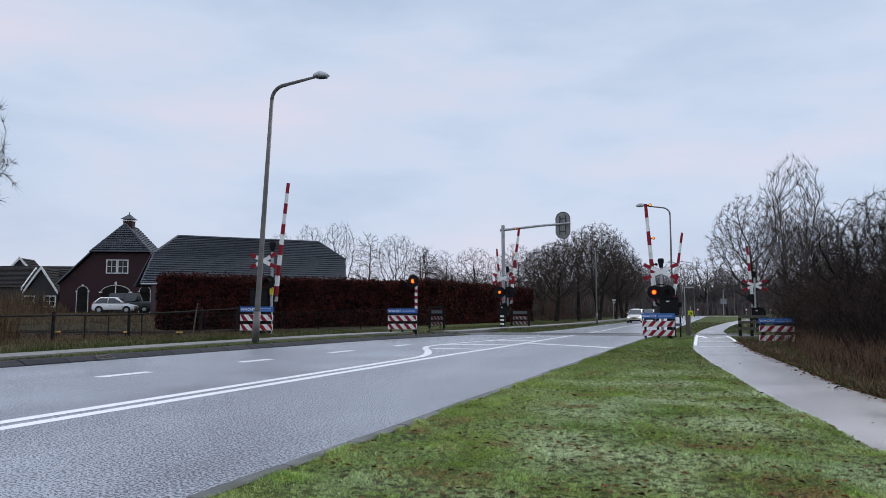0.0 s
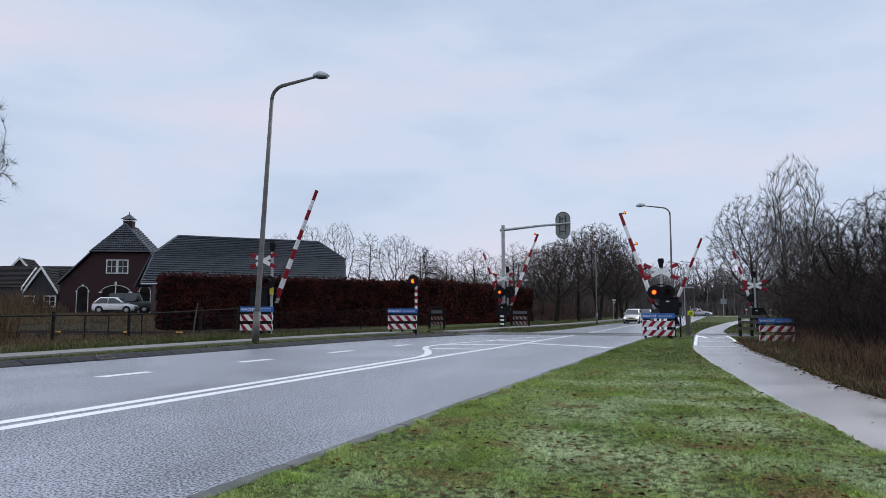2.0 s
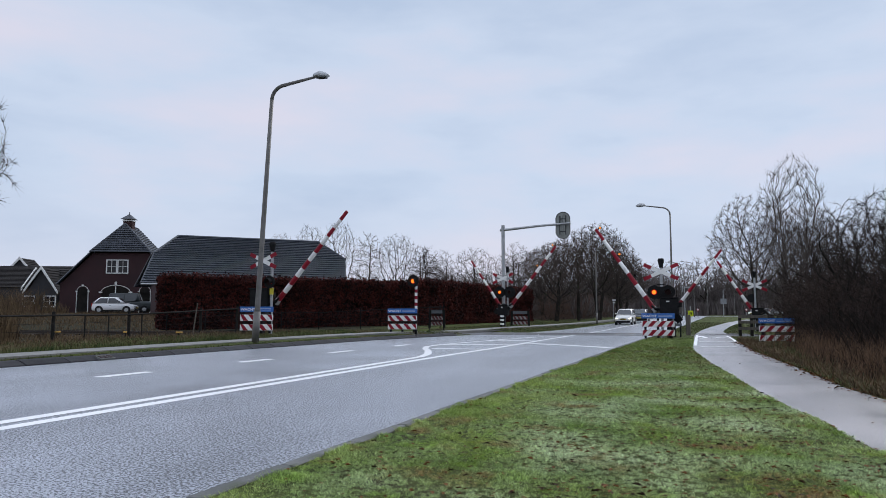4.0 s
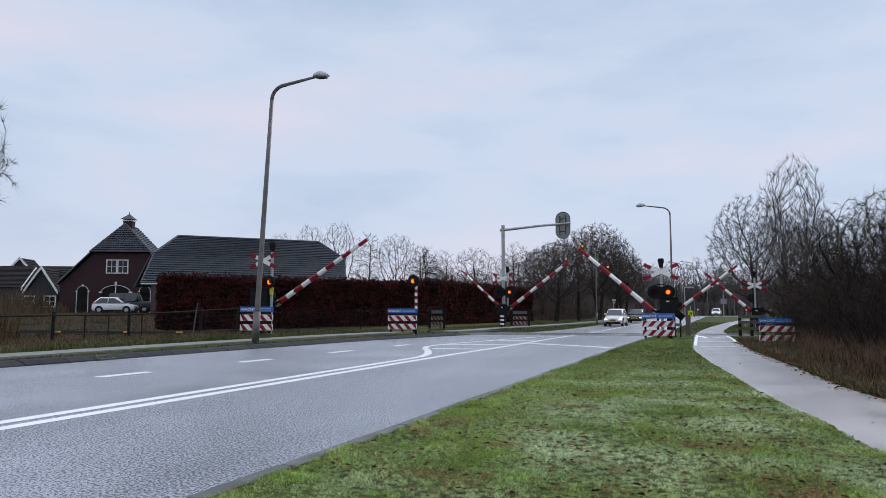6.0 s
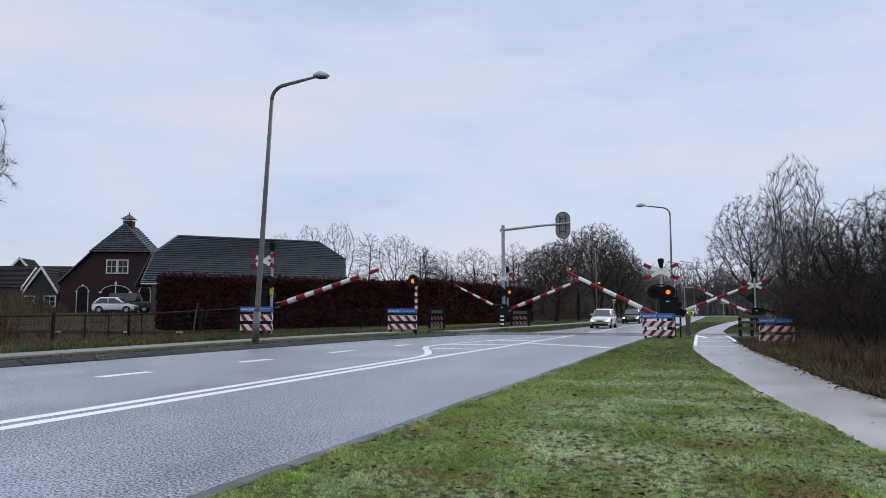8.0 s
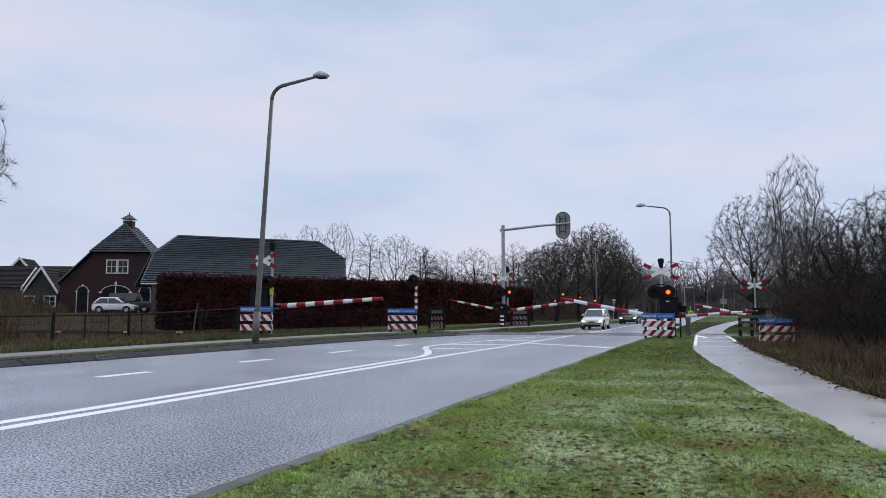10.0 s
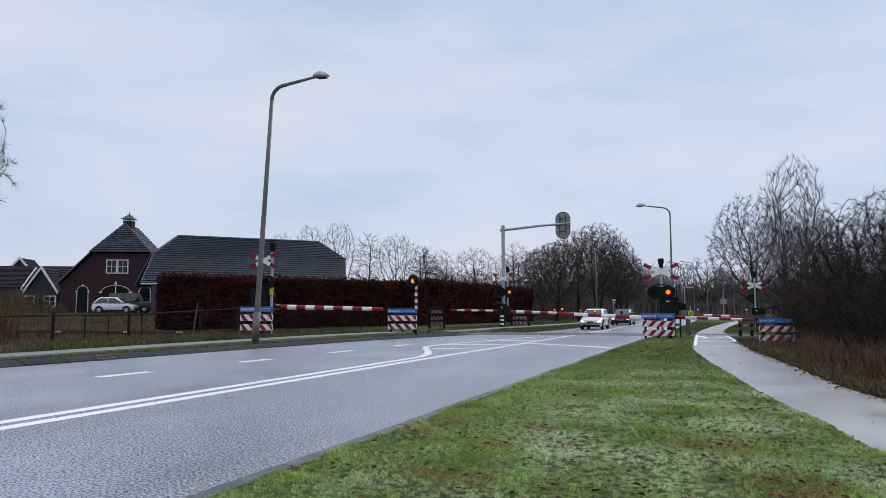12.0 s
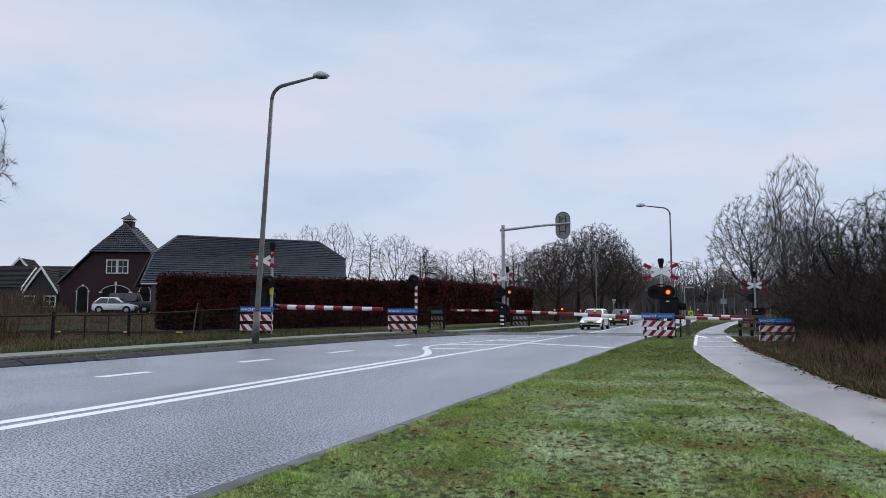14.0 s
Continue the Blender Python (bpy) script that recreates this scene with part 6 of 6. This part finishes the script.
for x, y, h, rz in ((-6.0, 112, 8.4, 180), (-4.6, 121, 9.0, 180), (-17, 120, 8.4, 0), (1.8, 150, 6.5, 180), (-3.2, 152, 6.0, 180), (-20, 138, 7.0, 180)):
    street_lamp(pose(x, y, -0.1, 0, 0, rz), h, 1.5, "distant grey street lamp near the junction")

pylon = thing("lattice_pylon", scaled(-77.6, 180, 0, 20, 0.62, 0.95), "distant steel lattice power pylon", "pylon")
for sx in (-1, 1):
    for sy in (-1, 1):
        bm = BM()
        rod(bm, (sx * 2.2, sy * 2.2, 0), (sx * 0.5, sy * 0.5, 19), 0.12, seg=4)
        part("leg", bm, SIGN_G, pylon)
for z in (4, 8, 12, 15, 18):
    w = 2.2 - 1.7 * z / 19
    bm = BM()
    for a, b in (((-w, -w), (w, -w)), ((w, -w), (w, w)), ((w, w), (-w, w)), ((-w, w), (-w, -w))):
        rod(bm, (*a, z), (*b, z), 0.08, seg=4)
        rod(bm, (*a, z), (b[0] * 0.8, b[1] * 0.8, z + 3 if z < 17 else z + 1), 0.06, seg=4)
    if z in (12, 15):
        rod(bm, (-4.5, 0, z + 0.5), (4.5, 0, z + 0.5), 0.12, seg=4)
    part("brace", bm, SIGN_G, pylon)

# ---------------------------------------------------------------- drains and kerbs


def drain(x, y, rz):
    t = thing("street_drain", pose(x, y, 0.0, 0, 0, rz) @ Matrix.Diagonal((1, 0.72, 1, 1)), "cast iron gully inlet set into the kerb", "drain", "kerb drains")
    slope = pose(-0.105, 0, 0.052, 0, 20, 0)
    bm = BM()
    for yy in (-0.285, -0.095, 0.095, 0.285):
        bmesh.ops.create_cube(bm, size=1, matrix=slope @ pose(0, yy, 0) @ Matrix.Diagonal((0.20, 0.04, 0.05, 1)))
    for xx in (-0.09, 0.09):
        bmesh.ops.create_cube(bm, size=1, matrix=slope @ pose(xx, 0, 0) @ Matrix.Diagonal((0.03, 0.61, 0.052, 1)))
    part("frame", bm, KERB, t, "grey worn inlet frame")
    # plates just above the frame, black in place of the openings' shade
    for yy in (-0.19, 0.0, 0.19):
        bm = BM()
        bmesh.ops.create_cube(bm, size=1, matrix=slope @ pose(0, yy, 0.006) @ Matrix.Diagonal((0.15, 0.135, 0.05, 1)))
        part("inlet_plate", bm, LENS_OFF, t, "black plate painted as a shaded inlet opening")


drain(-13.42, 12.45, 3)
drain(-12.2, 27.6, 8)


def kerbs():
    left = tagged(new("kerb"), "dark sloping concrete kerb along the footway", "kerb", kind="structure")
    bm = BM()
    prism(bm, [(0.02, -0.12), (0.02, 0.02), (-0.20, 0.10), (-0.36, 0.115), (-0.36, -0.12)], "y", -0.492, 0.492)
    bevel(bm, 0.012)
    stone = mesh_of("kerbstone", bm, KERB_DARK)
    y = 2.0
    while y < 31:
        x = road_left(y)
        a = math.degrees(math.atan2(road_left(y + 0.5) - road_left(y - 0.5), 1.0))
        share("kerbstone", stone, left, pose(x, y, road_z(y) + 0.004 * math.sin(y * 7), 0, 0.5 * math.sin(y * 3), -a))
        y += 1.0
    right = tagged(new("kerb"), "narrow flush concrete kerb between road and grass", "kerb", kind="structure")
    bm = BM()
    box(bm, (0, 0, -0.06), (0.12, 0.985, 0.18))
    bevel(bm, 0.012)
    stone = mesh_of("kerbstone", bm, KERB)
    y = 1.0
    while y < 32:
        share("kerbstone", stone, right, pose(ROAD_R + 0.088, y, road_z(y) + 0.004 * math.sin(y * 5), 0, 0, 0.4 * math.sin(y * 2)))
        y += 1.0


# ---------------------------------------------------------------- grass, weeds, leaves


def blades(name, label, category, spots, material, rnd):
    """Spots: x, y, z, height, width, lean. Each is one bent blade."""
    verts, faces = [], []
    for x, y, z, h, w, lean in spots:
        a = rnd.uniform(0, 2 * math.pi)
        b = rnd.uniform(0, 2 * math.pi)
        dx, dy = math.cos(a) * w / 2, math.sin(a) * w / 2
        lx, ly = math.cos(b) * lean * h, math.sin(b) * lean * h
        n0 = len(verts)
        verts += [(x - dx, y - dy, z - 0.01), (x + dx, y + dy, z - 0.01), (x + dx * 0.7 + lx * 0.4, y + dy * 0.7 + ly * 0.4, z + h * 0.62), (x - dx * 0.7 + lx * 0.4, y - dy * 0.7 + ly * 0.4, z + h * 0.62), (x + lx, y + ly, z + h)]
        faces += [(n0, n0 + 1, n0 + 2, n0 + 3), (n0 + 3, n0 + 2, n0 + 4)]
    tagged(new(name, soup(name, verts, faces, material)), label, category, kind="stuff")


def verge_z(x, y):
    return ground_z(x, y) + 0.02 + 0.025 * noise.noise((x * 0.9, y * 0.9, 0))


def verge_grass():
    rnd = random.Random(21)
    verts, faces = [], []

    def spike(x, y, z, h, w, lean):
        a, b = rnd.uniform(0, 6.283), rnd.uniform(0, 6.283)
        dx, dy = math.cos(a) * w / 2, math.sin(a) * w / 2
        n0 = len(verts)
        verts.extend(((x - dx, y - dy, z - 0.008), (x + dx, y + dy, z - 0.008), (x + math.cos(b) * lean * h, y + math.sin(b) * lean * h, z + h)))
        faces.append((n0, n0 + 1, n0 + 2))

    for y0, y1, dens, hh, ww in ((3.4, 6.6, 27000, 0.0105, 0.0066), (6.6, 10, 12000, 0.013, 0.0092), (10, 16, 4600, 0.018, 0.014), (16, 31, 1700, 0.016, 0.024)):
        area = (y1 - y0) * (path_l((y0 + y1) / 2) - ROAD_R)
        for i in range(int(area * dens)):
            y = rnd.uniform(y0, y1)
            x = rnd.uniform(ROAD_R + 0.17, path_l(y) + 0.03)
            clump = 0.8 * noise.noise((x * 13, y * 13, 2)) + 0.7 * noise.noise((x * 34, y * 34, 5))
            edge = max(0.0, 1 - (x - ROAD_R) / 0.5)
            if clump < rnd.uniform(-0.9, 0.12) - 0.03 + 0.35 * edge:
                continue
            broad = noise.noise((x * 1.7, y * 1.7, 4))
            h = hh * (0.7 + 0.5 * max(0, broad) + 1.3 * max(0, clump) + 0.9 * edge * rnd.random()) * rnd.uniform(0.5, 1.3)
            spike(x, y, verge_z(x, y) + 0.016 * clump, h, ww * rnd.uniform(0.6, 1.4), rnd.uniform(0.3, 2.0))
    # longer tufts, most of them along the kerb
    for k in range(120):
        y = rnd.uniform(3.4, 22)
        x = ROAD_R + 0.10 + abs(rnd.gauss(0, 0.32)) if rnd.random() < 0.6 else rnd.uniform(ROAD_R + 0.3, path_l(y))
        size = rnd.uniform(0.04, 0.17)
        for i in range(int(3800 * size)):
            dx, dy = rnd.gauss(0, size * 0.55), rnd.gauss(0, size * 0.75)
            if ROAD_R + (0.04 if k % 9 == 0 else 0.13) < x + dx < path_l(y + dy) - 0.02:
                far = math.hypot(dx, dy) / size
                spike(x + dx, y + dy, verge_z(x + dx, y + dy), rnd.uniform(0.025, 0.062) * max(0.35, 1.1 - 0.5 * far), rnd.uniform(0.005, 0.010), rnd.uniform(0.3, 1.6))
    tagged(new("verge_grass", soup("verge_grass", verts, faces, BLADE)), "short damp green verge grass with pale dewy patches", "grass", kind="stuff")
    spots = []
    for i in range(34000):
        y = rnd.uniform(6, 30) ** 1.0
        u = rnd.random()
        if u < 0.30:
            x = rnd.uniform(road_left(y) - 0.85, road_left(y) - 0.34)
            h = rnd.uniform(0.03, 0.09)
        else:
            x = walk_mid(y) - 0.6 - abs(rnd.gauss(0, 1.6))
            h = rnd.uniform(0.04, 0.15) * (1 + 0.6 * noise.noise((x * 1.2, y * 1.2, 3)))
        spots.append((x, y, ground_z(x, y), h, rnd.uniform(0.012, 0.03), rnd.uniform(0.2, 0.9)))
    for i in range(9000):
        y = rnd.uniform(11, 30)
        x = path_r(y) + 0.04 + abs(rnd.gauss(0, 0.35 + 0.35 * smooth01((y - 15) / 9)))
        spots.append((x, y, ground_z(x, y), rnd.uniform(0.03, 0.10), rnd.uniform(0.010, 0.022), rnd.uniform(0.3, 1.2)))
    blades("rough_grass", "rough tufted grass beside the footway and path", "grass", spots, ROUGH, rnd)
    spots = []
    for i in range(14000):
        y = rnd.uniform(29, 60)
        x = rnd.uniform(road_left(y) - 5.5, road_left(y) - 0.3)
        if abs(x - walk_mid(y)) < 0.6 or abs(y - track_y(x)) < 2.4:
            continue
        spots.append((x, y, ground_z(x, y), rnd.uniform(0.02, 0.07), rnd.uniform(0.03, 0.06), rnd.uniform(0.4, 1.6)))
    for i in range(14000):
        y = rnd.uniform(29, 75)
        x = rnd.uniform(ROAD_R + 0.15, 6)
        if path_l(y) - 0.05 < x < path_r(y) + 0.05 or abs(y - track_y(x)) < 2.4:
            continue
        spots.append((x, y, ground_z(x, y), rnd.uniform(0.02, 0.06), rnd.uniform(0.03, 0.06), rnd.uniform(0.4, 1.6)))
    blades("rough_grass", "rough grass beyond the railway", "grass", spots, ROUGH, rnd)


def dry_growth():
    rnd = random.Random(22)
    spots = []
    for i in range(21000):
        y = rnd.uniform(8.0, 25.5)
        d = rnd.random() ** 0.8 * 2.8
        x = path_r(y) + 0.30 + 0.9 * smooth01((y - 15) / 9) + d
        ramp = min(1, 0.22 + d / 1.3)
        h = (0.20 + 0.5 * rnd.random() ** 1.6) * ramp * (0.7 + 0.75 * noise.noise((x * 1.3, y * 0.8, 2)))
        spots.append((x, y, ground_z(x, y), h, rnd.uniform(0.007, 0.016), rnd.uniform(0.15, 1.0)))
    for i in range(2500):
        y = rnd.uniform(8.0, 25.5)
        x = path_r(y) + 0.5 + rnd.random() * 2.2
        spots.append((x, y, ground_z(x, y) + 0.05, rnd.uniform(0.3, 0.75), rnd.uniform(0.004, 0.008), rnd.uniform(0.2, 0.8)))
    blades("dry_undergrowth", "tangled dry brown stalks beside the cycle path", "undergrowth", spots, DRY_DARK, rnd)
    spots = []
    for i in range(11000):
        y = rnd.uniform(14.0, 34)
        x = path_r(y) + 1.9 + 4.5 * rnd.random()
        spots.append((x, y, ground_z(x, y), rnd.uniform(0.5, 1.9) * (0.8 + 0.4 * noise.noise((x * 0.7, y * 0.7, 8))), rnd.uniform(0.012, 0.024), rnd.uniform(0.3, 1.2)))
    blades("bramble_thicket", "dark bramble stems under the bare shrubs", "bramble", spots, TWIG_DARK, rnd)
    spots = []
    for i in range(5000):
        y = rnd.uniform(8.0, 30)
        x = path_r(y) + 0.05 + abs(rnd.gauss(0, 0.3))
        spots.append((x, y, ground_z(x, y), rnd.uniform(0.05, 0.22), rnd.uniform(0.008, 0.016), rnd.uniform(0.4, 1.2)))
    blades("dry_grass", "pale dry grass tufts at the path edge", "grass", spots, DRY, rnd)
    spots = []
    for i in range(15000):
        y = rnd.uniform(10, 30)
        x = rnd.uniform(-25.0, -16.2)
        h = rnd.uniform(0.08, 0.30) * (0.7 + 0.8 * noise.noise((x * 0.7, y * 0.7, 5))) * (0.5 if y - track_y(x) > -6 else 1.0)
        spots.append((x, y, ground_z(x, y), max(0.05, h), rnd.uniform(0.012, 0.03), rnd.uniform(0.2, 0.8)))
    for i in range(12000):
        y = rnd.uniform(13, 21.5)
        x = -24.6 - abs(rnd.gauss(0, 3.0)) - max(0, (y - 18)) * 1.1
        spots.append((x, y, ground_z(x, y), rnd.uniform(0.7, 2.0) * (0.75 + 0.4 * noise.noise((x * 0.4, y * 0.4, 7))), rnd.uniform(0.02, 0.035), rnd.uniform(0.05, 0.4)))
    for i in range(5000):
        x, y = rnd.uniform(-80, -60.5), rnd.uniform(44, 51)
        h = rnd.uniform(0.6, 2.6) * (0.55 + 0.75 * noise.noise((x * 0.25, y * 0.25, 11)) + 0.25 * (x < -63))
        spots.append((x, y, ground_z(x, y), max(0.2, h), rnd.uniform(0.03, 0.07), rnd.uniform(0.1, 0.8)))
    for i in range(24000):
        y = rnd.uniform(21, 50)
        x = -25 - rnd.random() * 28
        off = y - track_y(x)
        if abs(off) < 1.8 or (y > 33 and x > -29):
            continue
        tuft = max(0.0, 0.5 + noise.noise((x * 0.7, y * 0.7, 21))) * (0.0 if -6 < off < 2 else 1.0)
        spots.append((x, y, ground_z(x, y), rnd.uniform(0.05, 0.20) + 0.35 * tuft * rnd.random() ** 2, rnd.uniform(0.02, 0.05), rnd.uniform(0.2, 0.9)))
    blades("dry_reeds", "dry brown reeds and rough grass in the field", "reeds", spots, DRY, rnd)


def fallen_leaves():
    rnd = random.Random(23)
    verts, faces = [], []

    def leaf(x, y, z, s):
        """A curled, lobed leaf of six points."""
        a, curl = rnd.uniform(0, 2 * math.pi), rnd.uniform(0.1, 0.7)
        c, d = math.cos(a), math.sin(a)
        n0 = len(verts)
        for u, v, w in ((-1, 0, 0.0), (-0.3, -0.5, curl), (0.35, -0.42, curl * 0.7), (1, 0.05, 0.25), (0.3, 0.55, curl * 0.9), (-0.45, 0.38, curl * 0.5)):
            k = s * rnd.uniform(0.75, 1.15)
            verts.append((x + k * (u * c - v * d), y + k * (u * d + v * c), z + s * (w + 0.12)))
        faces.extend(((n0, n0 + 1, n0 + 2, n0 + 3), (n0, n0 + 3, n0 + 4, n0 + 5)))

    for i in range(26000):
        y = 3.4 + 19 * rnd.random() ** 1.4
        x = rnd.uniform(ROAD_R + 0.2, path_l(y))
        heap = noise.noise((x * 1.6, y * 1.6, 13)) + 0.5 * noise.noise((x * 6, y * 6, 3))
        if rnd.random() < (0.10 + 0.55 * (x - ROAD_R) / 4.5) * (0.4 + 2.6 * max(0, heap + 0.1)):
            leaf(x, y, verge_z(x, y) + rnd.uniform(0.008, 0.026), 0.009 + 0.022 * rnd.random() ** 2.2)
    for i in range(8500):
        y = rnd.uniform(7.5, 28)
        x = path_r(y) + rnd.gauss(0.27, 0.17)
        leaf(x, y, max(ground_z(x, y), road_z(y) + 0.012) + 0.004, rnd.uniform(0.02, 0.045))
    for i in range(90):
        y = rnd.uniform(7, 30)
        x = rnd.uniform(path_l(y), path_r(y))
        leaf(x, y, road_z(y) + 0.014, rnd.uniform(0.008, 0.02))
    tagged(new("fallen_leaves", soup("fallen_leaves", verts, faces, DEAD_LEAF)), "brown fallen leaves scattered on grass and path", "leaves", kind="stuff")


DRY_DARK = mat("brown_stalks", (0.17, 0.105, 0.066), (0.018, 0.013, 0.010), rough=0.9, scale=0.5, fine=5, bump=0, per_island=0.6, spec=0.08)
verge_grass()
dry_growth()
fallen_leaves()
kerbs()

# ---------------------------------------------------------------- movement
def motions():
    # the footway's boom sets the pace until 7.5 s; the others then settle later, each in its own time
    times = (0.0, 0.5, 0.75, 1.0, 1.5, 2.0, 2.5, 3.0, 4.2, 5.3, 6.0, 6.5, 7.5)
    pace = (83.6, 83.6, 81.6, 78.4, 72.4, 67.3, 62.2, 57.2, 46.2, 36.6, 31.2, 27.6, 20.4)
    knots = (20.4, 27.6, 57.2, 72.4, 83.6)
    late = (8.2, 9.3, 10.3, 10.6, 11.0, 11.5, 12.0, 14.0)
    for arm, s, follow, settle in ((foot_boom, 1, knots, (14.8, 7.4, 1.6, -0.4, -1.0, -1.0, -1.0, -1.0)),
                                   (near_boom, -1, (30.0, 38.4, 63.4, 75.6, 85.8), (25.2, 16.6, 9.6, 8.0, 5.8, 4.2, 3.0, 3.0)),
                                   (near_path_boom, 1, (26.0, 34.4, 60.6, 71.4, 81.4), (20.2, 10.6, 2.4, 1.0, -0.6, -1.2, -1.4, -1.4)),
                                   (far_boom, 1, (25.8, 34.2, 59.6, 71.8, 82.6), (20.4, 12.4, 6.0, 4.6, 2.4, 0.0, -1.6, -1.8)),
                                   (far_path_boom, -1, (31.5, 39.6, 64.0, 74.4, 85.2), (24.6, 16.5, 8.6, 7.0, 4.6, 2.4, 0.8, 0.6)),
                                   (side_boom, -1, (32.0, 39.2, 66.2, 78.8, 86.6), (24.4, 16.6, 10.0, 8.6, 7.2, 5.4, 2.8, 2.4))):
        at = arm.matrix_basis.translation.copy()
        angles = [(t, float(np.interp(a, knots, follow))) for t, a in zip(times, pace)] + list(zip(late, settle))
        walk(arm, [(t, pose(at.x, at.y, at.z, 0, -s * a, 0)) for t, a in angles])
    left_on = [(0.0, 0.2), (0.55, 0.85), (1.25, 1.45), (1.75, 2.1), (2.5, 2.72), (3.05, 3.4), (3.72, 4.04), (4.37, 4.69), (5.0, 5.22), (5.7, 5.95), (6.3, 6.7), (6.95, 7.3), (7.7, 7.95), (8.3, 8.65), (8.95, 9.3), (9.6, 9.95), (10.22, 10.55), (10.9, 11.2), (11.54, 11.9), (12.3, 12.5), (12.9, 13.2), (13.5, 13.85)]
    foot_on = [(0.35, 0.7), (0.95, 1.3), (1.6, 1.95), (2.2, 2.6), (2.85, 3.2), (3.5, 3.8), (4.1, 4.45), (4.8, 5.1), (5.75, 6.05), (6.3, 6.6), (7.0, 7.25), (7.65, 7.9), (8.3, 8.6), (8.95, 9.25), (9.6, 9.9), (10.2, 10.6), (10.8, 11.1), (12.4, 12.7), (12.9, 13.2), (13.4, 13.65)]
    single_on = [(0.0, 0.27), (0.53, 0.87), (1.27, 1.5), (1.73, 2.1), (2.48, 2.72), (3.1, 3.4), (3.78, 4.08), (4.45, 4.75), (5.08, 5.34), (5.88, 6.12), (6.44, 6.74), (7.12, 7.34), (7.72, 8.06), (8.4, 8.7), (9.05, 9.35), (9.7, 10.0), (10.4, 10.64), (11.03, 11.37), (11.8, 12.02), (12.38, 12.6), (13.04, 13.36), (13.65, 13.95)]

    def blink(blind, spells, lit):
        """The shutter, added to show the flashing, stands before the lens, or draws back into the lamp housing, during
        the spells.
        """
        at = blind.matrix_basis.translation.copy()
        shut, drawn = pose(at.x, at.y, at.z), pose(at.x, at.y + 0.050, at.z)
        inside, outside = (drawn, shut) if lit else (shut, drawn)
        rows = []
        for a, b in spells:
            if a > 0:
                rows += [(a - 0.034, outside)]
            else:
                a = 0.0
            rows += [(a, inside), (b - 0.034, inside), (b, outside)]
        rows = [r for r in rows if r[0] <= 14.0]
        if rows[0][0] > 0:
            rows.insert(0, (0.0, outside))
        if rows[-1][0] < 14.0:
            rows.append((14.0, rows[-1][1]))
        walk(blind, rows)

    blink(near_l, left_on, True)
    blink(far_l, left_on, True)
    blink(near_r, left_on, False)
    blink(far_r, left_on, False)
    blink(single_l, single_on, True)
    blink(foot_l, foot_on, True)

    walk(white_car, [(t, pose(-8.0, y, -0.12)) for t, y in ((0.0, 70.3), (1.5, 68.9), (3.0, 65.1), (5.3, 58.8), (6.5, 55.1), (7.5, 52.3), (8.2, 49.9), (9.2, 48.0), (10.3, 47.2), (10.8, 47.0), (14.0, 47.0))])
    walk(dark_car, [(t, pose(-8.0, y, -0.12)) for t, y in ((0.0, 82), (1.5, 79.5), (3.0, 76), (5.3, 71.5), (6.5, 69.9), (7.5, 68.5), (8.2, 67.2), (9.5, 66), (11.0, 64.3), (12.2, 60.5), (12.8, 60.0), (14.0, 59.5))])

    def crossing(t, rows):
        walk(t, [(s, pose(x, 140.5 - (x - 4) * 0.0714 + (2 if h > 0 else -2), -0.1, 0, 0, h)) for s, x, h in rows])

    crossing(far_car_a, [(0.0, -16.0, 85), (1.6, -6.6, 85), (2.0, -4.5, 85), (2.6, -1.7, 85), (3.0, 0.8, 85), (6.0, 24.0, 85), (14.0, 90.0, 85)])
    walk(far_car_b, [(t, pose(x, y, -0.1, 0, 0, h)) for t, x, y, h in ((0.0, 34.0, 150, -80), (4.0, 6.0, 152, -40), (5.3, 0.6, 152, -6), (6.0, -1.6, 152, -4), (7.0, -4.1, 152, -4), (8.0, -6.2, 152, -8), (9.2, -16.0, 152, -70), (10.3, -30.0, 152, -85), (14.0, -80.0, 153, -85))])


motions()
